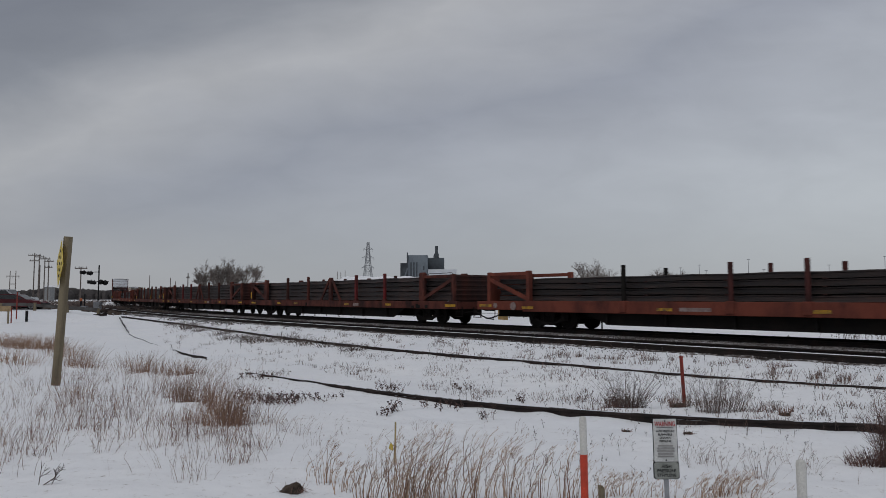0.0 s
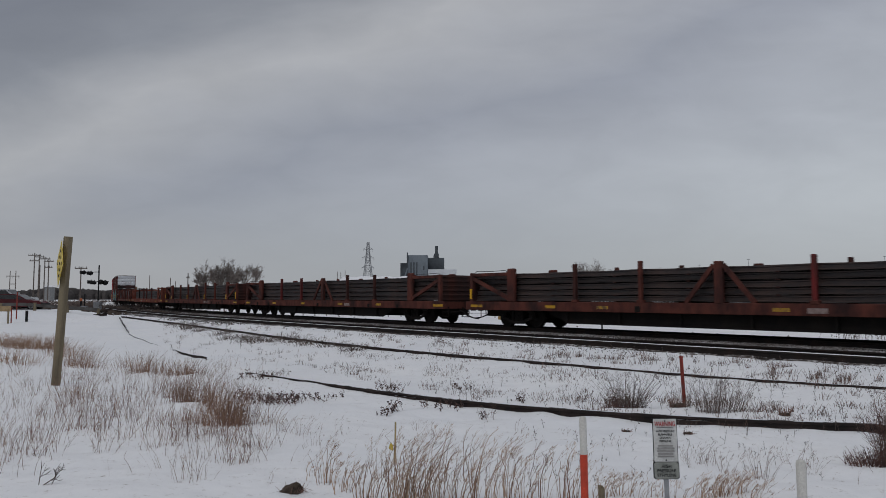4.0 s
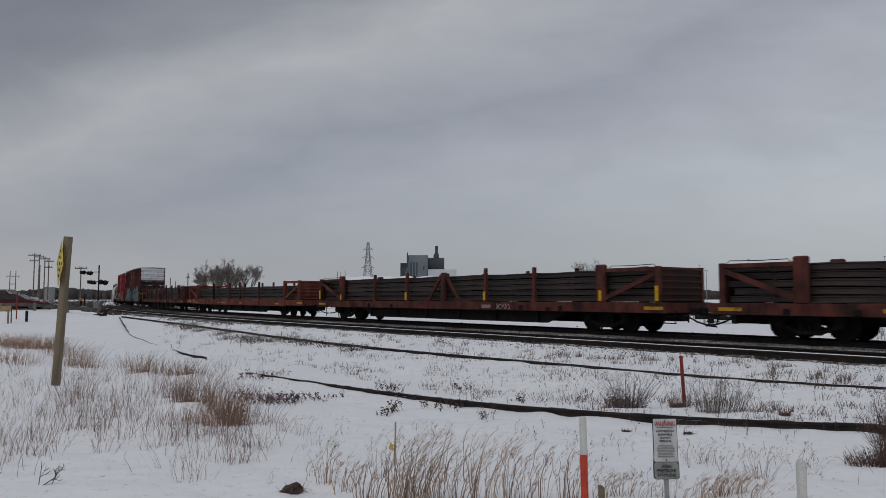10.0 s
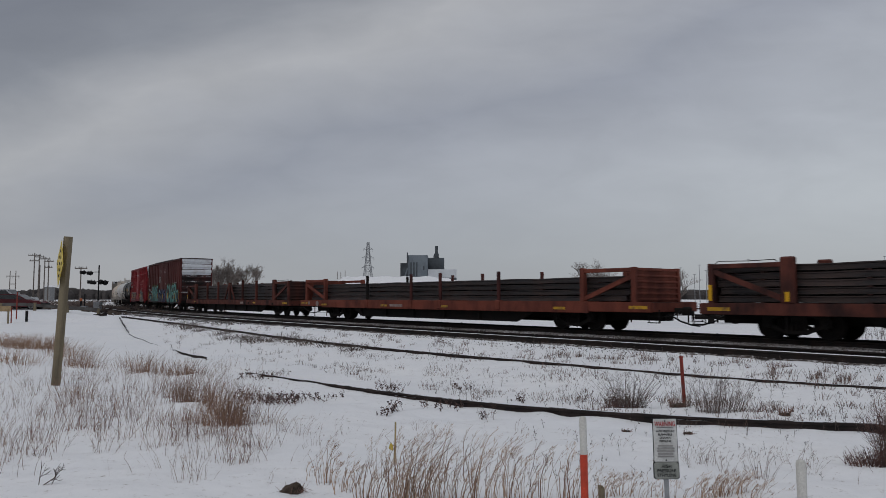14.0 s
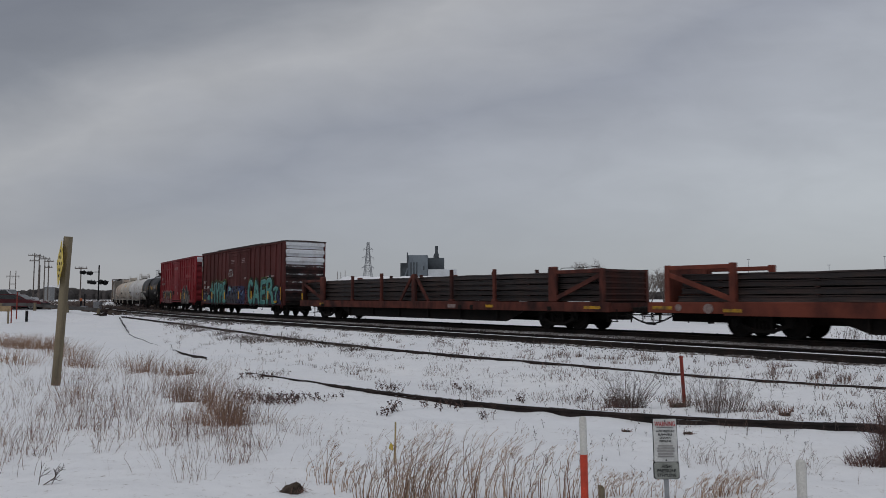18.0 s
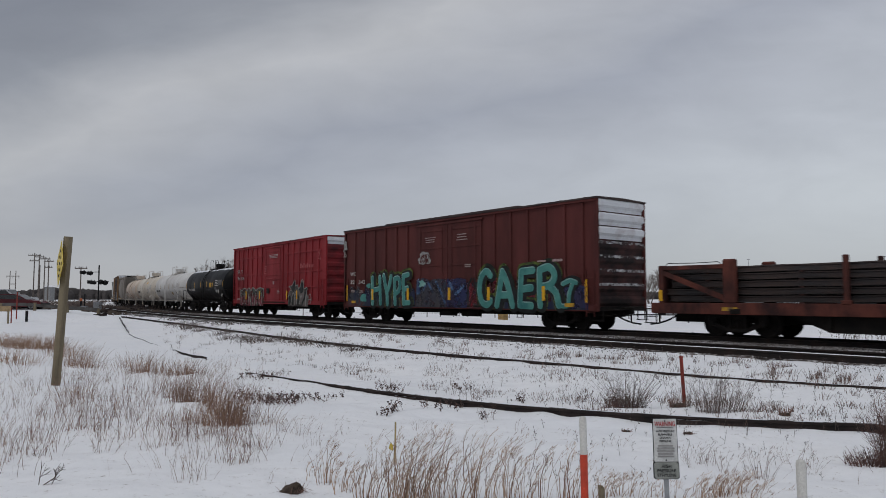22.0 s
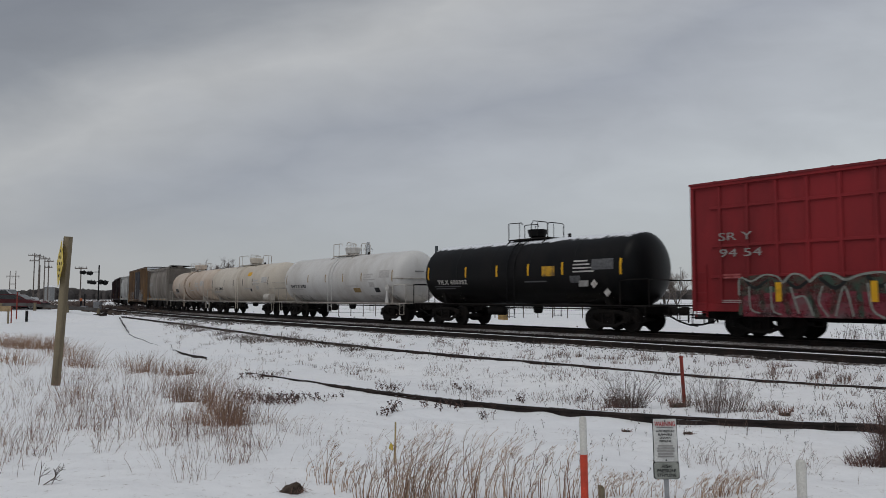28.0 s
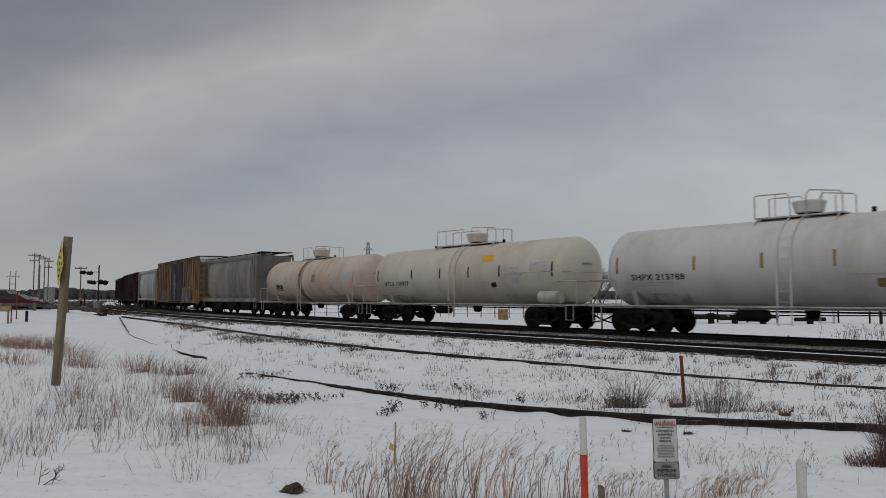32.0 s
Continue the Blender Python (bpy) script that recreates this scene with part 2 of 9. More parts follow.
M = {
    "overspray": overspray_material(),
    "snow": snow_material(),
    "trackbed_snow": trackbed_material(),
    "stake_maroon": material("stake_maroon", (0.105, 0.032, 0.028), 0.75, other=(0.045, 0.020, 0.019), scale=2.0, streak=3.0),
    "flat_red": material("flat_red", (0.138, 0.042, 0.030), 0.8, other=(0.038, 0.019, 0.018), scale=1.6, mix=(0.38, 0.66), streak=2.0, bump=0.3),
    "flat_orange": material("flat_orange", (0.205, 0.056, 0.036), 0.8, other=(0.075, 0.029, 0.024), scale=1.3, mix=(0.42, 0.72), streak=2.0, bump=0.3),
    "under": material("under", (0.009, 0.008, 0.0075), 0.9, other=(0.020, 0.016, 0.014), scale=2.0, bump=0.3),
    "wheel": material("wheel", (0.009, 0.008, 0.0075), 0.85, metal=0.0, other=(0.020, 0.016, 0.014), scale=4.0),
    "tread": material("tread", (0.35, 0.34, 0.33), 0.35, metal=1.0),
    "new_rail": material("new_rail", (0.0272, 0.0221, 0.0221), 0.55, metal=0.0, other=(0.0561, 0.0365, 0.0314), scale=1.1, streak=0.25, per_piece=0.45, bump=0.15, spec=0.4),
    "track_rail": material("track_rail", (0.016, 0.013, 0.012), 0.85, metal=0.0, other=(0.034, 0.024, 0.020), scale=2.0),
    "lying_rail": material("lying_rail", (0.042, 0.030, 0.027), 0.85, metal=0.0, other=(0.022, 0.018, 0.017), scale=2.5, snow=0.03),
    "yellow_dirty": material("yellow_dirty", (0.60, 0.33, 0.03), 0.6, other=(0.16, 0.10, 0.05), scale=2.5, mix=(0.45, 0.62)),
    "post_dark": material("post_dark", (0.040, 0.020, 0.018), 0.8, other=(0.075, 0.028, 0.022), scale=2.0, streak=3.0),
    "post_paint": material("post_paint", (0.21, 0.026, 0.026), 0.7, other=(0.09, 0.026, 0.024), scale=2.0, streak=3.0),
    "brown_end": material("brown_end", (0.075, 0.030, 0.028), 0.8, other=(0.022, 0.017, 0.017), scale=0.9, mix=(0.38, 0.62), streak=0.6, bump=0.3),
    "red_end": material("red_end", (0.24, 0.024, 0.030), 0.7, other=(0.07, 0.022, 0.024), scale=0.9, mix=(0.40, 0.66), streak=0.6, bump=0.2),
    "notice": material("notice", (0.40, 0.31, 0.30), 0.7, other=(0.24, 0.14, 0.14), scale=7.0),
    "spray_halo": material("spray_halo", (0.105, 0.145, 0.030), 0.65, other=(0.020, 0.024, 0.018), scale=1.5, mix=(0.44, 0.58), spray=(0.30, 0.50)),
    "yellow": material("yellow", (0.75, 0.40, 0.02), 0.5, other=(0.45, 0.24, 0.03), scale=3.0, mix=(0.55, 0.75)),
    "white_mark": material("white_mark", (0.62, 0.60, 0.57), 0.6, other=(0.40, 0.36, 0.33), scale=4.0),
    "dim_mark": material("dim_mark", (0.34, 0.27, 0.25), 0.7, other=(0.22, 0.15, 0.14), scale=6.0),
    "dim_red": material("dim_red", (0.42, 0.12, 0.12), 0.7, other=(0.33, 0.07, 0.07), scale=5.0),
    "black_mark": material("black_mark", (0.025, 0.025, 0.027), 0.6),
    "grey_mark": material("grey_mark", (0.34, 0.33, 0.32), 0.6, other=(0.24, 0.23, 0.22), scale=5.0),
    "dim_grey": material("dim_grey", (0.54, 0.515, 0.495), 0.6, other=(0.42, 0.40, 0.385), scale=9.0),
    "ochre_mark": material("ochre_mark", (0.36, 0.24, 0.10), 0.6),
    "box_brown": material("box_brown", (0.112, 0.028, 0.025), 0.7, other=(0.060, 0.020, 0.018), scale=0.7, mix=(0.38, 0.72), streak=4.0, bump=0.15),
    "box_red": material("box_red", (0.275, 0.023, 0.028), 0.6, other=(0.150, 0.019, 0.022), scale=0.7, mix=(0.42, 0.75), streak=4.0, bump=0.12),
    "box_yellow": material("box_yellow", (0.255, 0.155, 0.080), 0.75, other=(0.095, 0.066, 0.054), scale=0.8, mix=(0.40, 0.70), streak=4.0),
    "box_dark": material("box_dark", (0.030, 0.014, 0.015), 0.8, other=(0.018, 0.011, 0.011), scale=0.8, streak=3.0),
    "door_blue": material("door_blue", (0.028, 0.030, 0.045), 0.7, other=(0.09, 0.075, 0.07), scale=1.5, streak=4.0),
    "frost": material("frost", (0.74, 0.76, 0.79), 0.8, other=(0.55, 0.52, 0.53), scale=1.6, mix=(0.50, 0.72), bump=0.4, bump_scale=9.0),
    "frost_thin": material("frost_thin", (0.60, 0.60, 0.62), 0.85, other=(0.30, 0.26, 0.26), scale=2.0, mix=(0.42, 0.62), bump=0.3, spray=(0.44, 0.58)),
    "roof_steel": material("roof_steel", (0.040, 0.026, 0.026), 0.7, other=(0.075, 0.055, 0.05), scale=1.0, snow=0.10),
    "tank_black": material("tank_black", (0.0075, 0.0078, 0.0085), 0.42, other=(0.014, 0.013, 0.013), scale=0.9, streak=3.0, snow=0.165, drift=0.30, bump=0.05, spec=0.10),
    "tank_white": material("tank_white", (0.65, 0.635, 0.615), 0.45, other=(0.47, 0.435, 0.40), scale=0.8, mix=(0.47, 0.78), streak=5.0, bump=0.05),
    "tank_cream": material("tank_cream", (0.63, 0.57, 0.49), 0.5, other=(0.49, 0.42, 0.34), scale=0.7, mix=(0.42, 0.75), streak=4.0, bump=0.05),
    "tank_tan": material("tank_tan", (0.60, 0.51, 0.43), 0.55, other=(0.44, 0.31, 0.215), scale=0.7, mix=(0.44, 0.74), streak=3.0, bump=0.05),
    "tank_trim": material("tank_trim", (0.54, 0.51, 0.465), 0.6, other=(0.33, 0.285, 0.245), scale=2.2, streak=2.0),
    "belly_brown": material("belly_brown", (0.24, 0.205, 0.175), 0.9, other=(0.16, 0.135, 0.115), scale=1.2, streak=3.0, bump=0.0, spray=(0.44, 0.98)),
    "tank_stain": material("tank_stain", (0.30, 0.19, 0.11), 0.7, other=(0.18, 0.10, 0.06), scale=2.0),
    "hopper_grey": material("hopper_grey", (0.29, 0.265, 0.235), 0.7, other=(0.17, 0.145, 0.125), scale=0.7, streak=4.0),
    "hopper_pale": material("hopper_pale", (0.46, 0.47, 0.46), 0.6, other=(0.30, 0.29, 0.27), scale=0.7, streak=4.0),
    "teal": material("teal", (0.085, 0.28, 0.245), 0.55, other=(0.035, 0.155, 0.15), scale=1.2, mix=(0.40, 0.70)),
    "teal_pale": material("teal_pale", (0.34, 0.50, 0.46), 0.55, other=(0.13, 0.32, 0.29), scale=2.5, mix=(0.36, 0.60)),
    "spray_sky": material("spray_sky", (0.10, 0.18, 0.32), 0.6, other=(0.03, 0.05, 0.12), scale=2.0, mix=(0.42, 0.60), spray=(0.40, 0.55)),
    "spray_smoke": material("spray_smoke", (0.062, 0.056, 0.058), 0.65, other=(0.030, 0.036, 0.070), scale=1.4, mix=(0.36, 0.68), streak=3.0, spray=(0.22, 0.55)),
    "note_dark": material("note_dark", (0.13, 0.13, 0.135), 0.6, other=(0.08, 0.08, 0.085), scale=9.0),
    "spray_blue": material("spray_blue", (0.024, 0.032, 0.095), 0.6, other=(0.040, 0.028, 0.045), scale=1.2, mix=(0.44, 0.72), streak=2.0, spray=(0.25, 0.55)),
    "spray_red": material("spray_red", (0.21, 0.024, 0.034), 0.6, other=(0.06, 0.02, 0.022), scale=2.0, spray=(0.38, 0.58)),
    "spray_black": material("spray_black", (0.018, 0.020, 0.020), 0.6),
    "spray_grey": material("spray_grey", (0.15, 0.125, 0.115), 0.6, other=(0.05, 0.045, 0.04), scale=2.2, mix=(0.42, 0.58)),
    "spray_pink": material("spray_pink", (0.20, 0.035, 0.050), 0.6, other=(0.16, 0.10, 0.105), scale=2.2, mix=(0.45, 0.62), spray=(0.30, 0.55)),
    "spray_green": material("spray_green", (0.045, 0.075, 0.055), 0.6, other=(0.12, 0.03, 0.032), scale=2.0, spray=(0.34, 0.54)),
    "post_wood": material("post_wood", (0.23, 0.19, 0.125), 0.85, other=(0.14, 0.115, 0.08), scale=5.0, streak=10.0, bump=0.5, grain_scale=40.0),
    "stake_wood": material("stake_wood", (0.42, 0.33, 0.15), 0.8, other=(0.26, 0.20, 0.10), scale=8.0, streak=8.0),
    "sign_yellow": material("sign_yellow", (0.70, 0.52, 0.08), 0.45),
    "sign_white": material("sign_white", (0.62, 0.62, 0.60), 0.45, other=(0.48, 0.48, 0.46), scale=6.0),
    "sign_red": material("sign_red", (0.50, 0.035, 0.045), 0.5),
    "pole_red": material("pole_red", (0.62, 0.075, 0.04), 0.5, other=(0.45, 0.06, 0.035), scale=6.0),
    "pole_white": material("pole_white", (0.64, 0.63, 0.59), 0.5, other=(0.56, 0.545, 0.50), scale=6.0, streak=3.0),
    "stake_red": material("stake_red", (0.28, 0.050, 0.035), 0.7, other=(0.16, 0.035, 0.03), scale=8.0),
    "galvanised": material("galvanised", (0.33, 0.34, 0.35), 0.5, metal=0.5, other=(0.24, 0.24, 0.25), scale=8.0),
    "straw": material("straw", (0.40, 0.255, 0.17), 0.9, other=(0.21, 0.14, 0.105), scale=0.9, mix=(0.35, 0.65), bump=0.0, grain=0.3, grain_scale=9.0),
    "reed": material("reed", (0.53, 0.385, 0.28), 0.9, other=(0.35, 0.245, 0.18), scale=1.6, mix=(0.35, 0.65), bump=0.0, grain=0.3, grain_scale=9.0),
    "stem": material("stem", (0.285, 0.18, 0.145), 0.9, other=(0.155, 0.095, 0.078), scale=1.2, mix=(0.35, 0.65), bump=0.0, grain=0.3, grain_scale=9.0),
    "bush_red": material("bush_red", (0.17, 0.095, 0.078), 0.9, other=(0.06, 0.04, 0.038), scale=4.0, bump=0.0),
    "bush_grey": material("bush_grey", (0.165, 0.130, 0.112), 0.9, other=(0.085, 0.066, 0.06), scale=4.0, bump=0.0),
    "dead_leaf": material("dead_leaf", (0.085, 0.058, 0.055), 0.9, other=(0.045, 0.034, 0.035), scale=6.0, bump=0.0),
    "bark": material("bark", (0.17, 0.145, 0.13), 0.95, other=(0.115, 0.098, 0.09), scale=1.0, bump=0.0),
    "twig": material("twig", (0.25, 0.215, 0.195), 0.95, other=(0.17, 0.145, 0.13), scale=1.0, bump=0.0),
    "far_wood": material("far_wood", (0.058, 0.052, 0.051), 0.95, other=(0.085, 0.076, 0.072), scale=0.02, bump=0.0),
    "soil": material("soil", (0.10, 0.076, 0.060), 0.95, other=(0.035, 0.028, 0.022), scale=12.0, bump=0.9, snow=0.03),
    "tag_grey": material("tag_grey", (0.30, 0.31, 0.28), 0.5, other=(0.20, 0.21, 0.19), scale=9.0),
    "guard_grey": material("guard_grey", (0.13, 0.125, 0.12), 0.7, other=(0.07, 0.06, 0.055), scale=1.5),
    "ballast": material("ballast", (0.075, 0.064, 0.058), 0.95, other=(0.035, 0.030, 0.028), scale=3.0, bump=0.0),
    "asphalt": material("asphalt", (0.20, 0.20, 0.21), 0.9, other=(0.55, 0.56, 0.58), scale=0.5, mix=(0.45, 0.62)),
    "car_red": material("car_red", (0.070, 0.009, 0.013), 0.35, other=(0.095, 0.012, 0.016), scale=1.0, spec=0.35, bump=0.0),
    "car_white": material("car_white", (0.60, 0.61, 0.62), 0.35, bump=0.0),
    "glass_dark": material("glass_dark", (0.018, 0.021, 0.024), 0.12, spec=0.6, bump=0.0),
    "rubber": material("rubber", (0.018, 0.018, 0.018), 0.85),
    "lamp_black": material("lamp_black", (0.012, 0.012, 0.013), 0.6),
    "lens_red": material("lens_red", (0.10, 0.012, 0.012), 0.25, bump=0.0),
    "plant_grey": material("plant_grey", (0.215, 0.245, 0.270), 0.7, other=(0.175, 0.200, 0.225), scale=0.08, mix=(0.45, 0.55)),
    "plant_dark": material("plant_dark", (0.095, 0.110, 0.122), 0.7, other=(0.05, 0.055, 0.06), scale=0.1),
    "plant_pale": material("plant_pale", (0.62, 0.64, 0.66), 0.7, other=(0.52, 0.54, 0.56), scale=0.1),
    "concrete": material("concrete", (0.30, 0.30, 0.30), 0.9),
    "orange_cap": material("orange_cap", (0.50, 0.14, 0.05), 0.6),
    "barricade": material("barricade", (0.42, 0.30, 0.17), 0.8),
}


# ---- mesh kit ----
class Geo:
    """Collects the faces of one mesh."""

    def __init__(self):
        self.v, self.f = [], []

    def add(self, verts, faces, convex=True):
        n = len(self.v)
        if convex:
            c = [sum(p[i] for p in verts) / len(verts) for i in range(3)]
            fixed = []
            for f in faces:
                a, b, d = (Vector(verts[f[i]]) for i in (0, 1, 2))
                if len(f) > 3:
                    nrm = (Vector(verts[f[2]]) - a).cross(Vector(verts[f[3]]) - b)
                else:
                    nrm = (b - a).cross(d - a)
                mid = sum((Vector(verts[i]) for i in f), Vector()) / len(f)
                fixed.append(f if nrm.dot(mid - Vector(c)) >= 0 else f[::-1])
            faces = fixed
        self.v += [tuple(p) for p in verts]
        self.f += [tuple(n + i for i in f) for f in faces]
        return self

    def box(self, x0, x1, y0, y1, z0, z1, c=0.0):
        lo, hi = (x0, y0, z0), (x1, y1, z1)
        c = min(c, 0.45 * min(abs(h - l) for l, h in zip(lo, hi)))
        if c <= 0:
            vs = [(x, y, z) for x in (x0, x1) for y in (y0, y1) for z in (z0, z1)]
            return self.add(vs, [(0, 1, 3, 2), (4, 6, 7, 5), (0, 4, 5, 1), (2, 3, 7, 6), (0, 2, 6, 4), (1, 5, 7, 3)])
        vs, at = [], {}
        for s in [(a, b, d) for a in (0, 1) for b in (0, 1) for d in (0, 1)]:
            for ax in range(3):
                p = [(lo[i] if s[i] == 0 else hi[i]) for i in range(3)]
                for i in range(3):
                    if i != ax:
                        p[i] += c if s[i] == 0 else -c
                at[s, ax] = len(vs)
                vs.append(tuple(p))
        fs = []
        for ax in range(3):
            i, j = [k for k in range(3) if k != ax]
            for side in (0, 1):
                def key(a, b):
                    s = [0, 0, 0]
                    s[ax], s[i], s[j] = side, a, b
                    return at[tuple(s), ax]
                fs.append((key(0, 0), key(1, 0), key(1, 1), key(0, 1)))
            for a in (0, 1):
                for b in (0, 1):
                    s0, s1 = [0, 0, 0], [0, 0, 0]
                    s0[i] = s1[i] = a
                    s0[j] = s1[j] = b
                    s0[ax], s1[ax] = 0, 1
                    s0, s1 = tuple(s0), tuple(s1)
                    fs.append((at[s0, i], at[s0, j], at[s1, j], at[s1, i]))
        for s in [(a, b, d) for a in (0, 1) for b in (0, 1) for d in (0, 1)]:
            fs.append((at[s, 0], at[s, 1], at[s, 2]))
        return self.add(vs, fs)

    def beam(self, p, q, w, h, side=(0, 1, 0)):
        """A bar from p to q, w wide along side and h the other way."""
        p, q = Vector(p), Vector(q)
        d = (q - p).normalized()
        s = Vector(side)
        s = (s - d * s.dot(d)).normalized()
        u = d.cross(s)
        vs = [tuple(e + s * (a * w / 2) + u * (b * h / 2)) for e in (p, q) for a in (-1, 1) for b in (-1, 1)]
        return self.add(vs, [(0, 1, 3, 2), (4, 6, 7, 5), (0, 4, 5, 1), (2, 3, 7, 6), (0, 2, 6, 4), (1, 5, 7, 3)])

    def tube(self, p, q, r, n=8, r2=None):
        p, q = Vector(p), Vector(q)
        d = (q - p).normalized()
        s = d.orthogonal().normalized()
        u = d.cross(s)
        r2 = r if r2 is None else r2
        vs = []
        for e, rr in ((p, r), (q, r2)):
            vs += [tuple(e + (s * math.cos(2 * math.pi * i / n) + u * math.sin(2 * math.pi * i / n)) * rr) for i in range(n)]
        fs = [(i, (i + 1) % n, n + (i + 1) % n, n + i) for i in range(n)] + [tuple(range(n)), tuple(range(n, 2 * n))]
        return self.add(vs, fs)

    def pipe(self, pts, r, n=6):
        """A bent pipe through the points."""
        pts = [Vector(p) for p in pts]
        vs, fs = [], []
        s = None
        for k, p in enumerate(pts):
            d = (pts[min(k + 1, len(pts) - 1)] - pts[max(k - 1, 0)]).normalized()
            s = d.orthogonal().normalized() if s is None else (s - d * s.dot(d)).normalized()
            u = d.cross(s)
            vs += [tuple(p + (s * math.cos(2 * math.pi * i / n) + u * math.sin(2 * math.pi * i / n)) * r) for i in range(n)]
            if k:
                fs += [((k - 1) * n + i, (k - 1) * n + (i + 1) % n, k * n + (i + 1) % n, k * n + i) for i in range(n)]
        fs += [tuple(range(n))[::-1], tuple(range((len(pts) - 1) * n, len(pts) * n))]
        return self.add(vs, fs, convex=False)

    def lathe(self, prof, n=24, axis="x", at=(0, 0, 0)):
        """Spins (along, radius) pairs round an axis through at."""
        vs, fs = [], []
        for a, r in prof:
            for i in range(n):
                c, s = math.cos(2 * math.pi * i / n) * r, math.sin(2 * math.pi * i / n) * r
                p = {"x": (a, c, s), "y": (s, a, c), "z": (c, s, a)}[axis]
                vs.append(tuple(p[k] + at[k] for k in range(3)))
        for k in range(len(prof) - 1):
            fs += [(k * n + i, k * n + (i + 1) % n, (k + 1) * n + (i + 1) % n, (k + 1) * n + i) for i in range(n)]
        fs += [tuple(range(n))[::-1], tuple(range((len(prof) - 1) * n, len(prof) * n))]
        return self.add(vs, fs, convex=False)

    def prism(self, poly, y0, y1, plane="xz"):
        """An outline in the xz (or yz, xy) plane, drawn out between y0 and y1 across it."""
        n = len(poly)
        put = {"xz": lambda a, b, c: (a, c, b), "yz": lambda a, b, c: (c, a, b), "xy": lambda a, b, c: (a, b, c)}[plane]
        area = sum(poly[i][0] * poly[(i + 1) % n][1] - poly[(i + 1) % n][0] * poly[i][1] for i in range(n))
        if (area > 0) == (plane == "xz"):
            poly = poly[::-1]
        vs = [put(a, b, y0) for a, b in poly] + [put(a, b, y1) for a, b in poly]
        fs = [tuple(range(n))[::-1], tuple(range(n, 2 * n))] + [(i, (i + 1) % n, n + (i + 1) % n, n + i) for i in range(n)]
        return self.add(vs, fs, convex=False)

    def mesh(self, name, mat, smooth=35):
        me = bpy.data.meshes.new(name)
        me.from_pydata(self.v, [], self.f)
        if smooth:
            me.polygons.foreach_set("use_smooth", [True] * len(me.polygons))
            me.set_sharp_from_angle(angle=radians(smooth))
        me.materials.append(M[mat])
        me.update()
        return me


def part(name, geo, mat, parent, label="", at=None, smooth=35):
    """One mesh object under a thing or a part."""
    me = geo if isinstance(geo, bpy.types.Mesh) else geo.mesh(name, mat, smooth)
    ob = new(name, me)
    ob.parent = parent
    if at is not None:
        ob.matrix_local = at
    if label:
        ob["label"] = label
    return ob


def thing(name, label, category, group="", m=None, kind=""):
    ob = new(name)
    ob.empty_display_size = 0.2
    if m is not None:
        ob.matrix_basis = m
    return tagged(ob, label, category, group, kind)


def solid(name, geo, mat, label, category, group="", m=None, kind="", smooth=35):
    ob = new(name, geo.mesh(name, mat, smooth))
    if m is not None:
        ob.matrix_basis = m
    return tagged(ob, label, category, group, kind)


def letters(body, offset=0.0, spacing=1.0):
    """The outline of some words in Blender's own font as a flat mesh."""
    cu = bpy.data.curves.new("words", "FONT")
    cu.body, cu.extrude, cu.offset, cu.resolution_u = body, 0.004, offset, 3
    cu.space_character = spacing
    ob = new("words", cu)
    dg = bpy.context.evaluated_depsgraph_get()
    me = bpy.data.meshes.new_from_object(ob.evaluated_get(dg))
    bpy.data.objects.remove(ob)
    bpy.data.curves.remove(cu)
    return me


WORDS = {}
for _body in ("WC", "22", "342", "SR Y", "94 54", "TILX 600382", "SHPX 213788", "UTLX 130937", "WARNING",
              "HIGH PRESSURE", "FLAMMABLE", "LIQUIDS", "PIPELINE", "HIGH", "PRESSURE", "ETHYLENE"):
    WORDS[_body, 0] = letters(_body)
for _body in ("TILX 600382", "SHPX 213788", "UTLX 130937"):
    WORDS[_body, 0] = letters(_body, 0.018, 1.12)


def lettering(body, mat, parent, x0, x1, z0, z1, y, bold=0, label="", wobble=0.0, name="lettering", wrap=None):
    """Words fitted between x0, x1 and z0, z1 on an upright face at y that looks towards -y."""
    src = WORDS[body, bold]
    me = src.copy()
    co = np.empty(len(me.vertices) * 3)
    me.vertices.foreach_get("co", co)
    co = co.reshape(-1, 3)
    ref = np.empty(len(WORDS[body, 0].vertices) * 3)
    WORDS[body, 0].vertices.foreach_get("co", ref)
    ref = ref.reshape(-1, 3)
    lo, hi = ref.min(0), ref.max(0)
    a = (co[:, 0] - lo[0]) / (hi[0] - lo[0])
    b = (co[:, 1] - lo[1]) / (hi[1] - lo[1])
    out = np.stack([x0 + a * (x1 - x0) + wobble * np.sin(b * 5 + a * 9), y - co[:, 2], z0 + b * (z1 - z0) + wobble * np.sin(a * 14)], 1)
    if wrap:
        out[:, 1] = -np.sqrt((wrap[0] + 0.006 + co[:, 2]) ** 2 - (out[:, 2] - wrap[1]) ** 2)
    me.vertices.foreach_set("co", out.ravel())
    me.materials.clear()
    me.materials.append(M[mat])
    me.update()
    return part(name, me, mat, parent, label)


def bars(parent, mat, x0, x1, z0, z1, y, rows=1, gap=0.45, name="marking", label=""):
    """Unreadable writing: plain bars in rows."""
    h = (z1 - z0) / (rows + (rows - 1) * gap)
    g = Geo()
    rnd = random.Random(int(abs(x0 * 97 + z0 * 31) * 10))
    for i in range(rows):
        z = z1 - h * (1 + gap) * i
        cut = (x1 - x0) * rnd.uniform(0.0, 0.25)
        g.box(x0 + cut * 0.4, x1 - cut * 0.6, y - 0.006, y, z - h, z)
    return part(name, g, mat, parent, label)


